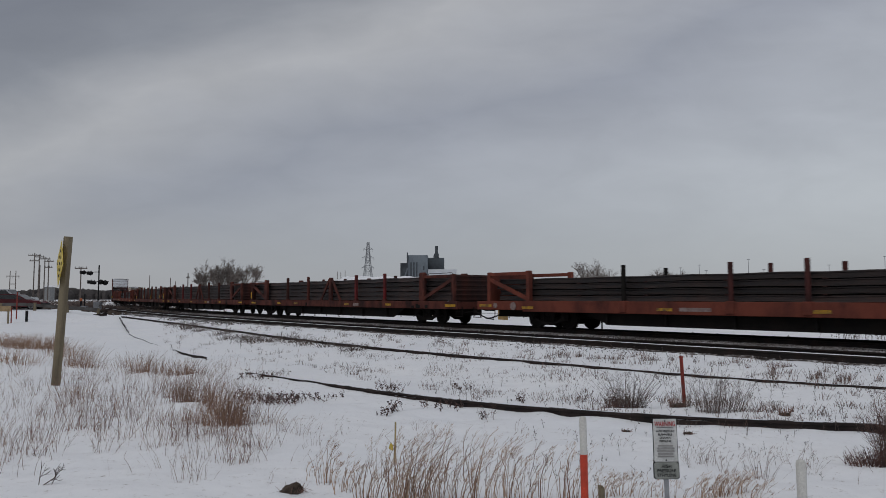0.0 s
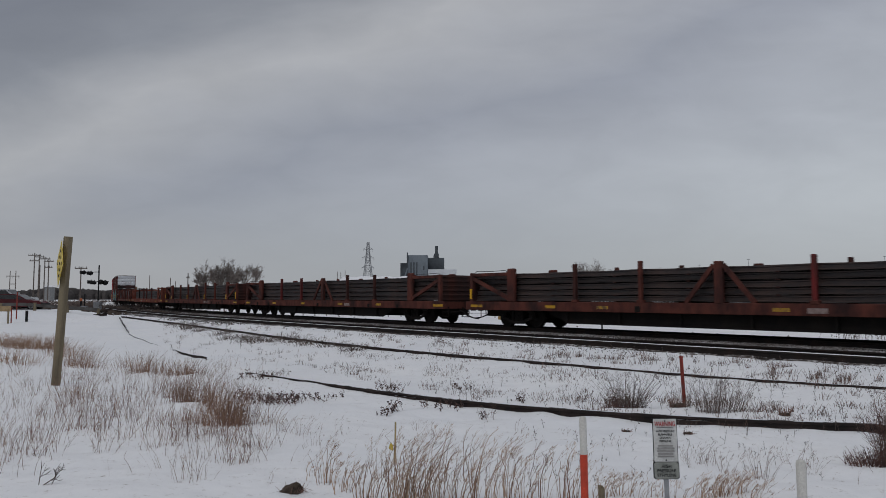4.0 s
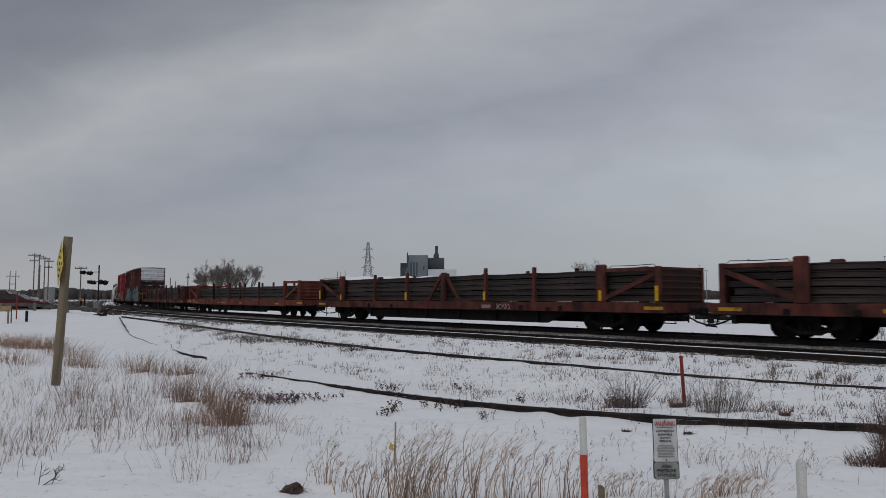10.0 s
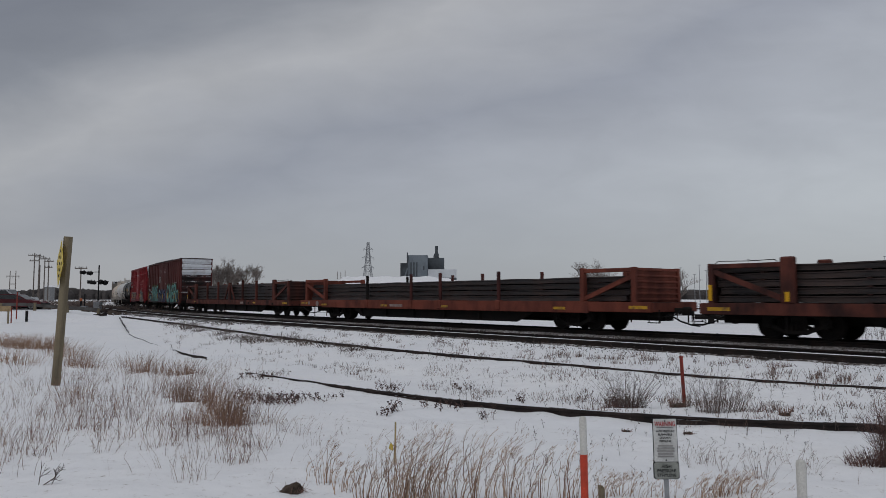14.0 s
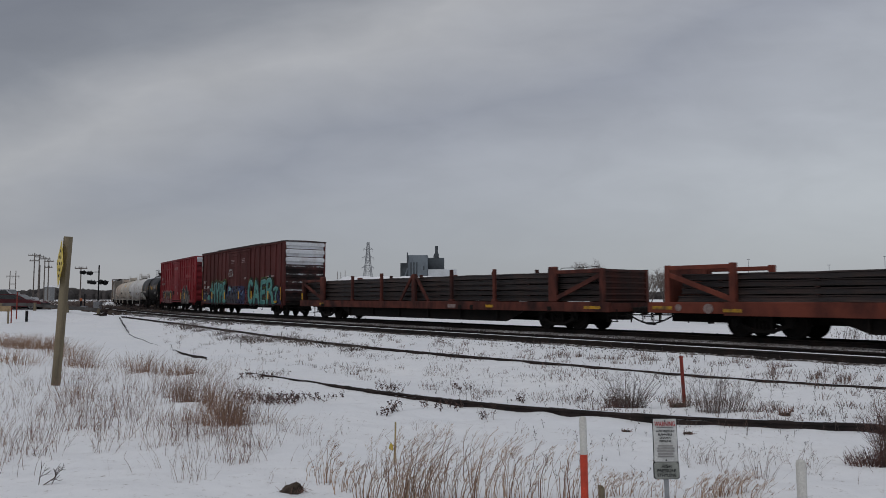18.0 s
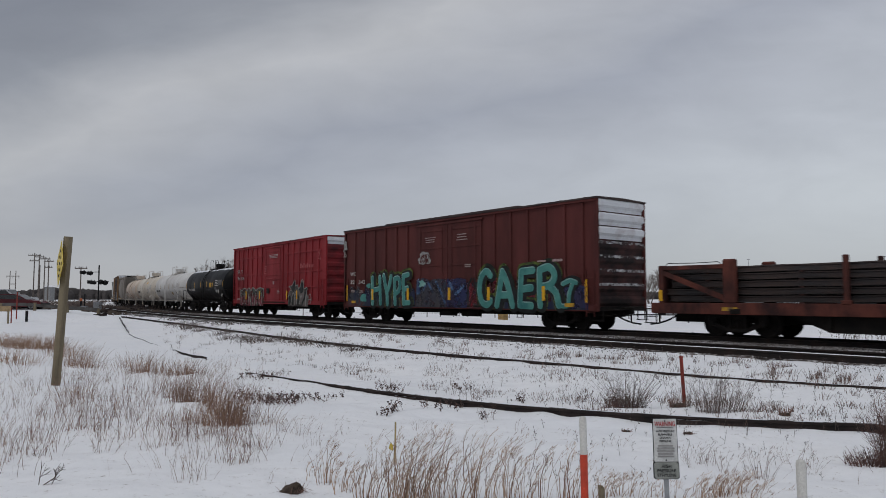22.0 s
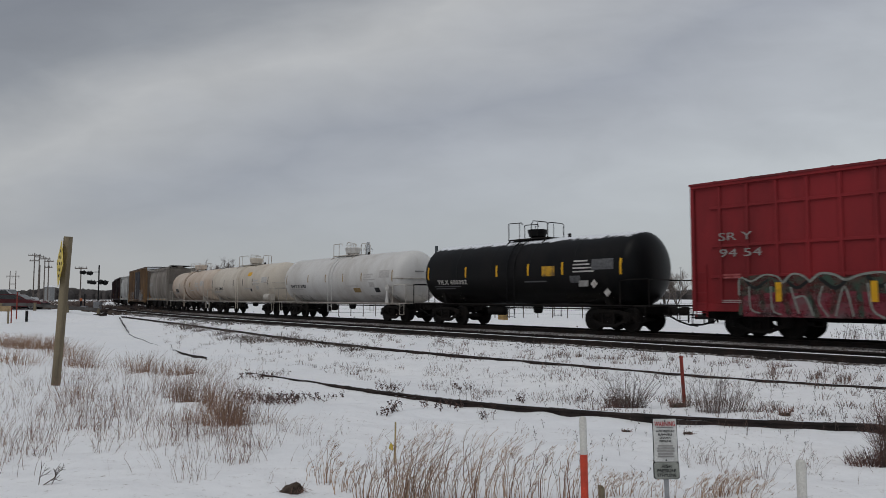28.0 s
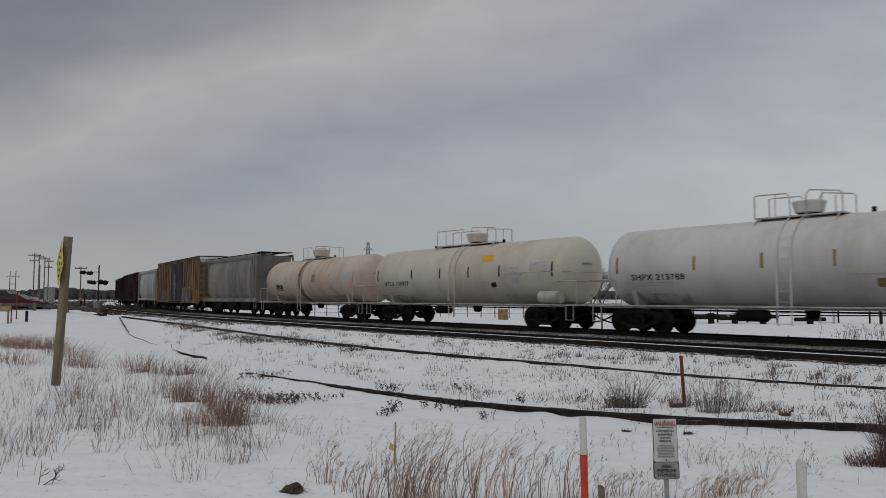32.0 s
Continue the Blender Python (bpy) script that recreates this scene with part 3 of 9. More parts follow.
def blob(parent, mat, x, z, w, h, y, seed, name="graffiti", label="", n=26, rough=0.18):
    """A sprayed patch with an uneven edge."""
    rnd = random.Random(seed)
    ph = [rnd.uniform(0, 6.3) for _ in range(4)]
    poly = []
    for i in range(n):
        a = 2 * math.pi * i / n
        r = 1 + rough * (math.sin(3 * a + ph[0]) + 0.7 * math.sin(5 * a + ph[1]) + 0.5 * math.sin(9 * a + ph[2]))
        c, s = math.cos(a), math.sin(a)
        k = 1 / max(abs(c), abs(s)) ** 0.6
        poly.append((x + c * r * k * w / 2, z + s * r * k * h / 2))
    return part(name, Geo().prism(poly, y - 0.003, y), mat, parent, label, smooth=0)


# ---- the line of the track, seen from above ----
RAIL = 0.60          # rail top over the snow field
BEND_AT = [-260, -170, -120, -80, -45, -10, 30]
BEND = [0.0010781, 0.0010781, 0.0010781, 0.0010793, 0.0024589, 0.0023666, -0.0005491]
S_GRID = np.arange(-420, 321, 1.0)


def lay_line():
    k = np.interp(S_GRID, BEND_AT, BEND)
    turn = np.concatenate([[0], np.cumsum((k[1:] + k[:-1]) / 2)])
    i0 = int(np.argmin(np.abs(S_GRID)))
    turn = turn - turn[i0] - 0.892795
    dx, dy = np.cos(turn), np.sin(turn)
    x = np.concatenate([[0], np.cumsum((dx[1:] + dx[:-1]) / 2)])
    y = np.concatenate([[0], np.cumsum((dy[1:] + dy[:-1]) / 2)])
    return x - x[i0] + 3.0, y - y[i0] + 33.8353, turn


LINE_X, LINE_Y, LINE_T = lay_line()
TRACK_GAP = 5.4      # the empty track runs beside it, nearer the camera


def on_line(s, lateral=0.0):
    """Place and heading at s metres along the loaded track, lateral metres to the right of travel."""
    t = float(np.interp(s, S_GRID, LINE_T))
    return (float(np.interp(s, S_GRID, LINE_X)) + lateral * math.sin(t), float(np.interp(s, S_GRID, LINE_Y)) - lateral * math.cos(t), t)


def across(x, y):
    """Signed distance of points to the right of the loaded track."""
    x, y = np.atleast_1d(np.asarray(x, float)), np.atleast_1d(np.asarray(y, float))
    out = np.empty(len(x))
    for i in range(0, len(x), 4000):
        d2 = (x[i:i + 4000, None] - LINE_X) ** 2 + (y[i:i + 4000, None] - LINE_Y) ** 2
        j = d2.argmin(1)
        out[i:i + 4000] = (x[i:i + 4000] - LINE_X[j]) * np.sin(LINE_T[j]) - (y[i:i + 4000] - LINE_Y[j]) * np.cos(LINE_T[j])
        far = np.sqrt(d2.min(1))
        out[i:i + 4000] = np.where(out[i:i + 4000] < 0, -far, far)
    return out


def smooth(a, b, x):
    t = np.clip((x - a) / (b - a), 0, 1)
    return t * t * (3 - 2 * t)


def waves(x, y, seed, size):
    """Cheap smooth unevenness."""
    r = np.random.RandomState(seed)
    z = np.zeros_like(x)
    for k in range(9):
        a = r.uniform(0, 6.283)
        f = 6.283 / (size * r.uniform(0.6, 1.9))
        z += np.sin((x * math.cos(a) + y * math.sin(a)) * f + r.uniform(0, 6.283))
    return z / 9


ROAD = [(-150.0, 2.0), (-80.0, 40.0), (-37.5, 62.5), (-35.5, 72.0), (-37.0, 90.0), (-46.0, 130.0)]


# low drifts in front of the tussocks: x, y, half widths, height
DRIFTS = [(-6.5, 16.8, 1.3, 0.45, 0.09), (-4.45, 12.35, 0.6, 0.32, 0.09), (-3.2, 10.2, 0.75, 0.28, 0.065), (-9.9, 19.8, 0.9, 0.45, 0.07), (-14.5, 25.2, 2.2, 0.6, 0.10),
          (3.2, 12.2, 0.8, 0.3, 0.05), (4.6, 11.4, 0.8, 0.3, 0.04), (5.0, 8.0, 0.6, 0.25, 0.05)]


def ground_z(x, y):
    x, y = np.atleast_1d(np.asarray(x, float)), np.atleast_1d(np.asarray(y, float))
    d = across(x, y)
    bed = smooth(TRACK_GAP + 7.5, TRACK_GAP + 1.3, d) * smooth(-7.0, -2.2, d)
    field = 0.10 * waves(x, y, 3, 5.0) + 0.035 * waves(x, y, 5, 1.4)
    near = np.hypot(x, y)
    field = field * (1 - 0.9 * bed) * (0.35 + 0.65 * smooth(2, 7, near)) * smooth(600, 90, near)
    lift = 0.10 * smooth(-2.0, -9.0, d)
    far = np.full(len(x), 1e9)
    for (ax, ay), (bx, by) in zip(ROAD[:-1], ROAD[1:]):
        k = np.clip(((x - ax) * (bx - ax) + (y - ay) * (by - ay)) / ((bx - ax) ** 2 + (by - ay) ** 2), 0, 1)
        far = np.minimum(far, np.hypot(x - ax - k * (bx - ax), y - ay - k * (by - ay)))
    road = 0.85 * smooth(9.5, 4.4, far) * smooth(92.0, 68.0, y) * (1 - bed)
    groove = 0.05 * (waves(x, y, 8, 1.1)) * bed
    lumps = 0.075 * waves(x, y, 12, 1.0) * smooth(45, 12, near) * (0.35 + 0.65 * waves(x, y, 15, 4.0) ** 2 * 6).clip(0, 1.2)
    for cx, cy, rx, ry, h in DRIFTS:
        lumps = lumps + h * np.exp(-((x - cx) / rx) ** 2 - ((y - cy) / ry) ** 2)
    return (RAIL - 0.20) * bed + field + lift + road + groove * 0.5 + lumps


def gz(x, y):
    return float(ground_z([x], [y])[0])


# ---- ground: one sheet of snow to the horizon ----
def build_ground():
    def axis(lo, hi, step, grow, end0, end1):
        mid = list(np.arange(lo, hi + 1e-6, step))
        up, s = [hi], step
        while up[-1] < end1:
            s *= grow
            up.append(up[-1] + s)
        dn, s = [lo], step
        while dn[-1] > end0:
            s *= grow
            dn.append(dn[-1] - s)
        return np.array(dn[:0:-1] + mid + up[1:])
    xs = axis(-12, 13, 0.13, 1.06, -3500, 3500)
    ys = axis(5, 26, 0.13, 1.05, -400, 4200)
    gx, gy = np.meshgrid(xs, ys)
    z = ground_z(gx.ravel(), gy.ravel())
    verts = np.stack([gx.ravel(), gy.ravel(), z], 1)
    nx, ny = len(xs), len(ys)
    i = np.arange(nx * ny).reshape(ny, nx)
    faces = np.stack([i[:-1, :-1], i[:-1, 1:], i[1:, 1:], i[1:, :-1]], -1).reshape(-1, 4)
    me = bpy.data.meshes.new("ground")
    me.from_pydata(verts.tolist(), [], faces.tolist())
    me.polygons.foreach_set("use_smooth", [True] * len(me.polygons))
    me.materials.append(M["snow"])
    me.update()
    tagged(new("ground", me), "snow-covered field with litter showing through thin snow", "snow field", kind="structure")


build_ground()

RAIL_PROFILE = [(-0.07, 0.0), (0.07, 0.0), (0.07, 0.012), (0.012, 0.035), (0.010, 0.125), (0.036, 0.138), (0.036, 0.165), (0.030, 0.172),
                (-0.030, 0.172), (-0.036, 0.165), (-0.036, 0.138), (-0.010, 0.125), (-0.012, 0.035), (-0.07, 0.012)]


def rail_along(pts, profile=RAIL_PROFILE):
    """A rail swept through (x, y, z) points."""
    g, n = Geo(), len(profile)
    vs, fs = [], []
    for k, p in enumerate(pts):
        a, b = pts[max(k - 1, 0)], pts[min(k + 1, len(pts) - 1)]
        d = Vector((b[0] - a[0], b[1] - a[1], 0)).normalized()
        s = Vector((-d.y, d.x, 0))
        vs += [(p[0] + s.x * u, p[1] + s.y * u, p[2] + w) for u, w in profile]
        if k:
            fs += [((k - 1) * n + i, (k - 1) * n + (i + 1) % n, k * n + (i + 1) % n, k * n + i) for i in range(n)]
    fs += [tuple(range(n)), tuple(range((len(pts) - 1) * n, len(pts) * n))[::-1]]
    return g.add(vs, fs, convex=False)


def build_track(name, lateral, s0, s1, label, capped=False):
    root = thing(name, label, "railway track", kind="structure")
    for side in (-0.753, 0.753):
        pts = [(*on_line(s, lateral + side)[:2], RAIL - 0.206) for s in np.arange(s0, s1 + 1, 4.0)]
        part("rail", rail_along(pts, [(a, b * 1.2) for a, b in RAIL_PROFILE]), "track_rail", root)
        if capped and side > 0:
            cap = [(*on_line(s, lateral + side)[:2], RAIL + 0.002) for s in np.arange(s0, s1 + 1, 2.0)]
            part("snow_cap", rail_along(cap, [(-0.036, 0), (0.036, 0), (0.030, 0.010), (0.0, 0.015), (-0.030, 0.010)]), "snow", root, "line of snow left on the rail head")
    return root


build_track("railway_track", 0.0, -400, 120, "rusty steel rails of the loaded track deep in snow")
build_track("railway_track", TRACK_GAP, -88, 120, "empty rusty steel rails half buried in snow", True)


def build_trackbed():
    """The thin, gritty snow between and beside the rails."""
    ss = np.arange(-120, 60.1, 0.75)
    share = np.linspace(0, 1, 23)
    # the gritty shoulder is wide beyond the bend and narrows towards the camera
    pts = np.array([on_line(s, -1.9 + k * (TRACK_GAP + 1.9 + float(np.interp(s, [-45, -8], [2.5, 1.15]))))[:2] for s in ss for k in share])
    z = ground_z(pts[:, 0], pts[:, 1]) + np.tile(np.where((share == 0) | (share == 1), -0.12, 0.045), len(ss))
    n, m = len(ss), len(share)
    i = np.arange(n * m).reshape(n, m)
    faces = np.stack([i[:-1, :-1], i[:-1, 1:], i[1:, 1:], i[1:, :-1]], -1).reshape(-1, 4)
    me = bpy.data.meshes.new("trackbed")
    me.from_pydata(np.concatenate([pts, z[:, None]], 1).tolist(), [], faces.tolist())
    me.polygons.foreach_set("use_smooth", [True] * len(me.polygons))
    me.materials.append(M["trackbed_snow"])
    me.update()
    tagged(new("trackbed", me), "gritty thin snow over dark gravel between the rails", "trackbed", kind="structure")


build_trackbed()


def build_ballast():
    """Dark stones of the trackbed where the wind has thinned the snow."""
    r = np.random.RandomState(77)
    g = Geo()
    n = 0
    while n < 15500:
        s = -100 + 130 * r.uniform(0, 1) ** 1.15
        lat = r.choice([r.normal(0, 1.5), TRACK_GAP + r.normal(0, 0.9), TRACK_GAP / 2 + r.normal(0, 0.8), TRACK_GAP + 1.9 + r.normal(0, 0.5)])
        if math.sin(s * 0.7 + lat) + math.sin(s * 0.23) + r.uniform(-1.4, 1.4) < (0.5 if s > -45 else -0.8):
            continue
        x, y, _ = on_line(s, lat)
        if abs(x) > 0.68 * y:
            continue
        if lat > TRACK_GAP + 1 and s > -14 and r.uniform() < 0.45:
            continue
        k = r.uniform(0.025, 0.055) * (1 + 0.012 * y) * ((0.6 if s < -14 else 0.4) if lat > TRACK_GAP + 1 else 1.0)
        z = gz(x, y) + 0.02 if lat > TRACK_GAP + 1 else RAIL - 0.18
        a = r.uniform(0, 6.28)
        c, d = math.cos(a) * k, math.sin(a) * k
        g.add([(x + c, y + d, z - 0.01), (x - d, y + c, z - 0.01), (x - c, y - d, z - 0.01), (x + d * 0.8, y - c, z - 0.01), (x + c * 0.3, y, z + k * 0.8)], [(0, 1, 4), (1, 2, 4), (2, 3, 4), (3, 0, 4)], convex=False)
        n += 1
    tagged(new("ballast_stones", g.mesh("ballast_stones", "ballast", 0)), "dark ballast stones showing through thin snow on the trackbed", "ballast", kind="stuff")


build_ballast()


# ---- the train: car space has x forward, -y to the camera's side, z up from the rail top ----
TRAIN = []           # (thing, place in the train, half the distance of the trucks)
WHEELSETS = []
WHEEL_R = 0.46


def make_wheel_meshes():
    wheel = Geo()
    for sgn in (-1, 1):
        prof = [(0.68, 0.10), (0.68, WHEEL_R + 0.026), (0.705, WHEEL_R + 0.020), (0.715, WHEEL_R + 0.002), (0.80, WHEEL_R - 0.004), (0.812, WHEEL_R - 0.02),
                (0.812, WHEEL_R - 0.06), (0.775, WHEEL_R - 0.09), (0.765, 0.16), (0.80, 0.13), (0.80, 0.09)]
        wheel.lathe([(sgn * a, r) for a, r in prof], 28, "y")
    wheel.lathe([(-1.02, 0.07), (-0.6, 0.085), (0.6, 0.085), (1.02, 0.07)], 10, "y")
    frame_ = Geo()
    frame_.beam((-1.0, 0, 0.66 - WHEEL_R), (-0.45, 0, 0.78 - WHEEL_R), 0.13, 0.13)
    frame_.beam((1.0, 0, 0.66 - WHEEL_R), (0.45, 0, 0.78 - WHEEL_R), 0.13, 0.13)
    frame_.box(-0.50, 0.50, -0.065, 0.065, 0.72 - WHEEL_R, 0.85 - WHEEL_R, 0.02)
    frame_.beam((-0.95, 0, 0.50 - WHEEL_R), (-0.32, 0, 0.24 - WHEEL_R), 0.13, 0.11)
    frame_.beam((0.95, 0, 0.50 - WHEEL_R), (0.32, 0, 0.24 - WHEEL_R), 0.13, 0.11)
    frame_.box(-0.36, 0.36, -0.075, 0.075, 0.17 - WHEEL_R, 0.29 - WHEEL_R, 0.02)
    frame_.box(-0.33, -0.22, -0.065, 0.065, 0.25 - WHEEL_R, 0.76 - WHEEL_R, 0.01)
    frame_.box(0.22, 0.33, -0.065, 0.065, 0.25 - WHEEL_R, 0.76 - WHEEL_R, 0.01)
    for x in (-0.14, 0.0, 0.14):
        frame_.lathe([(0.29 - WHEEL_R, 0.055), (0.55 - WHEEL_R, 0.055)], 8, "z", (x, 0, 0))
    for x in (-0.89, 0.89):
        frame_.box(x - 0.16, x + 0.16, -0.07, 0.07, 0.38 - WHEEL_R, 0.70 - WHEEL_R, 0.04)
        frame_.lathe([(-0.13, 0.10), (0.13, 0.10)], 12, "y", (x, 0, 0))
    bolster = Geo().box(-0.20, 0.20, -1.05, 1.05, 0.56, 0.76, 0.03).lathe([(0.70, 0.20), (0.86, 0.20)], 12, "z")
    return wheel.mesh("wheelset", "wheel"), frame_.mesh("side_frame", "under"), bolster.mesh("truck", "under")


WHEELSET, SIDE_FRAME, BOLSTER = make_wheel_meshes()


def trucks(car, half, top=0.9):
    for x in (-half, half):
        t = part("truck", BOLSTER, "under", car, at=pose(x, 0, 0))
        for y in (-1.02, 1.02):
            part("side_frame", SIDE_FRAME, "under", t, at=pose(0, y, WHEEL_R))
        for dx in (-0.89, 0.89):
            w = part("wheelset", WHEELSET, "wheel", t, at=pose(dx, 0, WHEEL_R))
            WHEELSETS.append((w, dx))


def coupler_geo():
    g = Geo().box(-0.75, 0.02, -0.11, 0.11, 0.72, 0.94, 0.02)
    g.box(-0.02, 0.24, -0.17, 0.15, 0.68, 0.98, 0.05).box(0.20, 0.36, -0.17, -0.03, 0.70, 0.96, 0.04)
    return g


COUPLER = coupler_geo().mesh("coupler", "under")
HOSE = Geo().pipe([(-0.55, -0.42, 0.72), (-0.2, -0.44, 0.62), (0.1, -0.40, 0.46), (0.45, -0.30, 0.34), (0.74, -0.18, 0.30)], 0.036, 6).mesh("air_hose", "rubber")
CUT_LEVER = Geo().pipe([(-0.1, -1.35, 0.70), (-0.05, -1.30, 0.62), (0.02, -0.75, 0.66), (0.05, -0.15, 0.92)], 0.016, 5).mesh("cut_lever", "under")
STEP = Geo().beam((-0.22, 0, 0.42), (-0.22, 0, 0.88), 0.05, 0.02).beam((0.22, 0, 0.42), (0.22, 0, 0.88), 0.05, 0.02).box(-0.24, 0.24, -0.06, 0.06, 0.40, 0.43).box(-0.24, 0.24, -0.05, 0.05, 0.63, 0.655).mesh("sill_step", "under")


def ends(car, half, steps=True):
    for sgn in (-1, 1):
        m = pose(sgn * half, 0, 0, 0, 0, 0 if sgn > 0 else 180)
        part("coupler", COUPLER, "under", car, at=m)
        part("air_hose", HOSE, "rubber", car, at=m)
        part("cut_lever", CUT_LEVER, "under", car, at=m)
        if steps:
            for y in (-1.38, 1.38):
                part("sill_step", STEP, "under", car, at=pose(sgn * (half - 0.35), y, 0))


def car(name, label, category, q, half_trucks, group=""):
    c = thing(name, label, category, group)
    TRAIN.append((c, q, half_trucks))
    return c


LAYER = 0.246        # one layer of rails with its timber strips
SPACER = Geo().box(-0.06, 0.06, -1.22, 1.22, 0.205 - LAYER, 0.0).mesh("spacer_strip", "post_dark")


def rail_load(q, half_trucks, length, layers, base, seed, label):
    """Long new rails in layers, side by side, with timber strips between."""
    load = thing("rail_load", label, "steel rails", "rail loads")
    rnd = random.Random(seed)
    bent = []
    for k in range(3):
        ph = rnd.uniform(0, 6.28)
        pts = [(x, 0, 0.012 * math.sin(x * 2.0 + ph) + 0.006 * math.sin(x * 0.7 + 2 * ph)) for x in np.linspace(-length / 2, length / 2, 40)]
        bent.append(rail_along(pts, [(u * 1.08, w * 1.19) for u, w in RAIL_PROFILE]).mesh("rail", "new_rail"))
    for k in range(layers):
        z = base + 0.02 + k * LAYER
        for j in range(15):
            part("rail", rnd.choice(bent), "new_rail", load, at=pose(rnd.uniform(-0.14, 0.14), -1.12 + j * 0.16 + rnd.uniform(-0.012, 0.012), z + rnd.uniform(-0.008, 0.008)))
        for x in np.arange(-length / 2 + 1.5, length / 2 - 1, 3.15):
            part("spacer_strip", SPACER, "post_dark", load, at=pose(x, 0, z))
    # added dark board that keeps light from showing through between the layers
    part("packing_board", Geo().box(-length / 2 + 0.1, length / 2 - 0.1, 0.077, 0.083, base, base + layers * LAYER - 0.07), "post_dark", load, "dark board added inside the load to stop light through its gaps")
    TRAIN.append((load, q, half_trucks))


def flat_deck(c, half, mat, belly, sill_top, marks):
    part("deck", Geo().box(-half, half, -1.38, 1.38, sill_top - 0.10, sill_top, 0.01), "under", c)
    for y in (-1.40, 1.40):
        s = 1 if y > 0 else -1
        part("side_sill", Geo().box(-half, half, y - 0.05, y + 0.05, sill_top - 0.36, sill_top + 0.02, 0.012), mat, c)
        b = belly
        part("fishbelly_girder", Geo().prism([(-b - 1.1, 0.76), (-b - 0.9, 0.62), (-b, 0.26), (b, 0.26), (b + 0.9, 0.62), (b + 1.1, 0.76)], y * 0.82 - 0.03, y * 0.82 + 0.03), "under", c)
        for x in np.arange(-b, b + 0.1, 2.6):
            part("girder_stiffener", Geo().box(x - 0.04, x + 0.04, y * 0.82 + s * 0.03, y * 0.82 + s * 0.16, 0.28, 0.76), "under", c)
    part("centre_sill", Geo().box(-half + 0.2, half - 0.2, -0.28, 0.28, 0.45, sill_top - 0.10, 0.02), "under", c)
    part("brake_cylinder", Geo().lathe([(1.6, 0.08), (1.62, 0.19), (2.1, 0.19), (2.15, 0.08)], 14, "x", (0, -0.6, 0.42)), "under", c)
    part("air_reservoir", Geo().lathe([(-2.3, 0.10), (-2.2, 0.2), (-1.2, 0.2), (-1.1, 0.10)], 14, "x", (0, -0.62, 0.44)), "under", c)
    for x in marks:
        w = 0.40 if abs(x) > half - 1.3 else 0.27
        part("reflector", Geo().box(x - w, x + w, -1.456, -1.45, sill_top - 0.24, sill_top - 0.12), "yellow_dirty", c, "dirty yellow reflective strip")
    part("end_sill", Geo().box(half - 0.02, half + 0.08, -1.38, 1.38, sill_top - 0.34, sill_top), mat, c)
    part("end_sill", Geo().box(-half - 0.08, -half + 0.02, -1.38, 1.38, sill_top - 0.34, sill_top), mat, c)


def end_rack(c, sgn, x_end, x_in, mat, z0, z1, big, open_top, wall):
    """The braced corner of a rack at one end, with a ribbed bulkhead."""
    for y in (-1.36, 1.36):
        part("end_post", Geo().box(x_end - 0.10, x_end + 0.10, y - 0.09, y + 0.09, z0, z1, 0.015), mat, c)
        w = 0.23 if big else 0.10
        part("rack_post", Geo().box(x_in - w, x_in + w, y - 0.11, y + 0.11, z0, z1 + (0.14 if big else 0.02), 0.05 if big else 0.015), mat, c)
        part("top_beam", Geo().box(min(x_end, x_in), max(x_end, x_in), y - 0.07, y + 0.07, z1 - 0.17, z1 - 0.02, 0.012), mat, c)
        part("diagonal_brace", Geo().beam((x_in + sgn * 0.1, y - 0.02, z0 + 0.14), (x_end - sgn * 0.08, y - 0.02, z1 - (0.34 if open_top else 0.26)), 0.08, 0.17), mat, c)
    part("bulkhead", Geo().box(x_end - 0.03, x_end + 0.03, -1.36, 1.36, z0, z1 - 0.02), wall, c)
    for k in range(6):
        z = z0 + 0.10 + k * (z1 - z0 - 0.2) / 5
        part("bulkhead_rib", Geo().box(x_end + sgn * 0.03 - 0.05, x_end + sgn * 0.03 + 0.05, -1.34, 1.34, z - 0.045, z + 0.045, 0.02), wall, c)


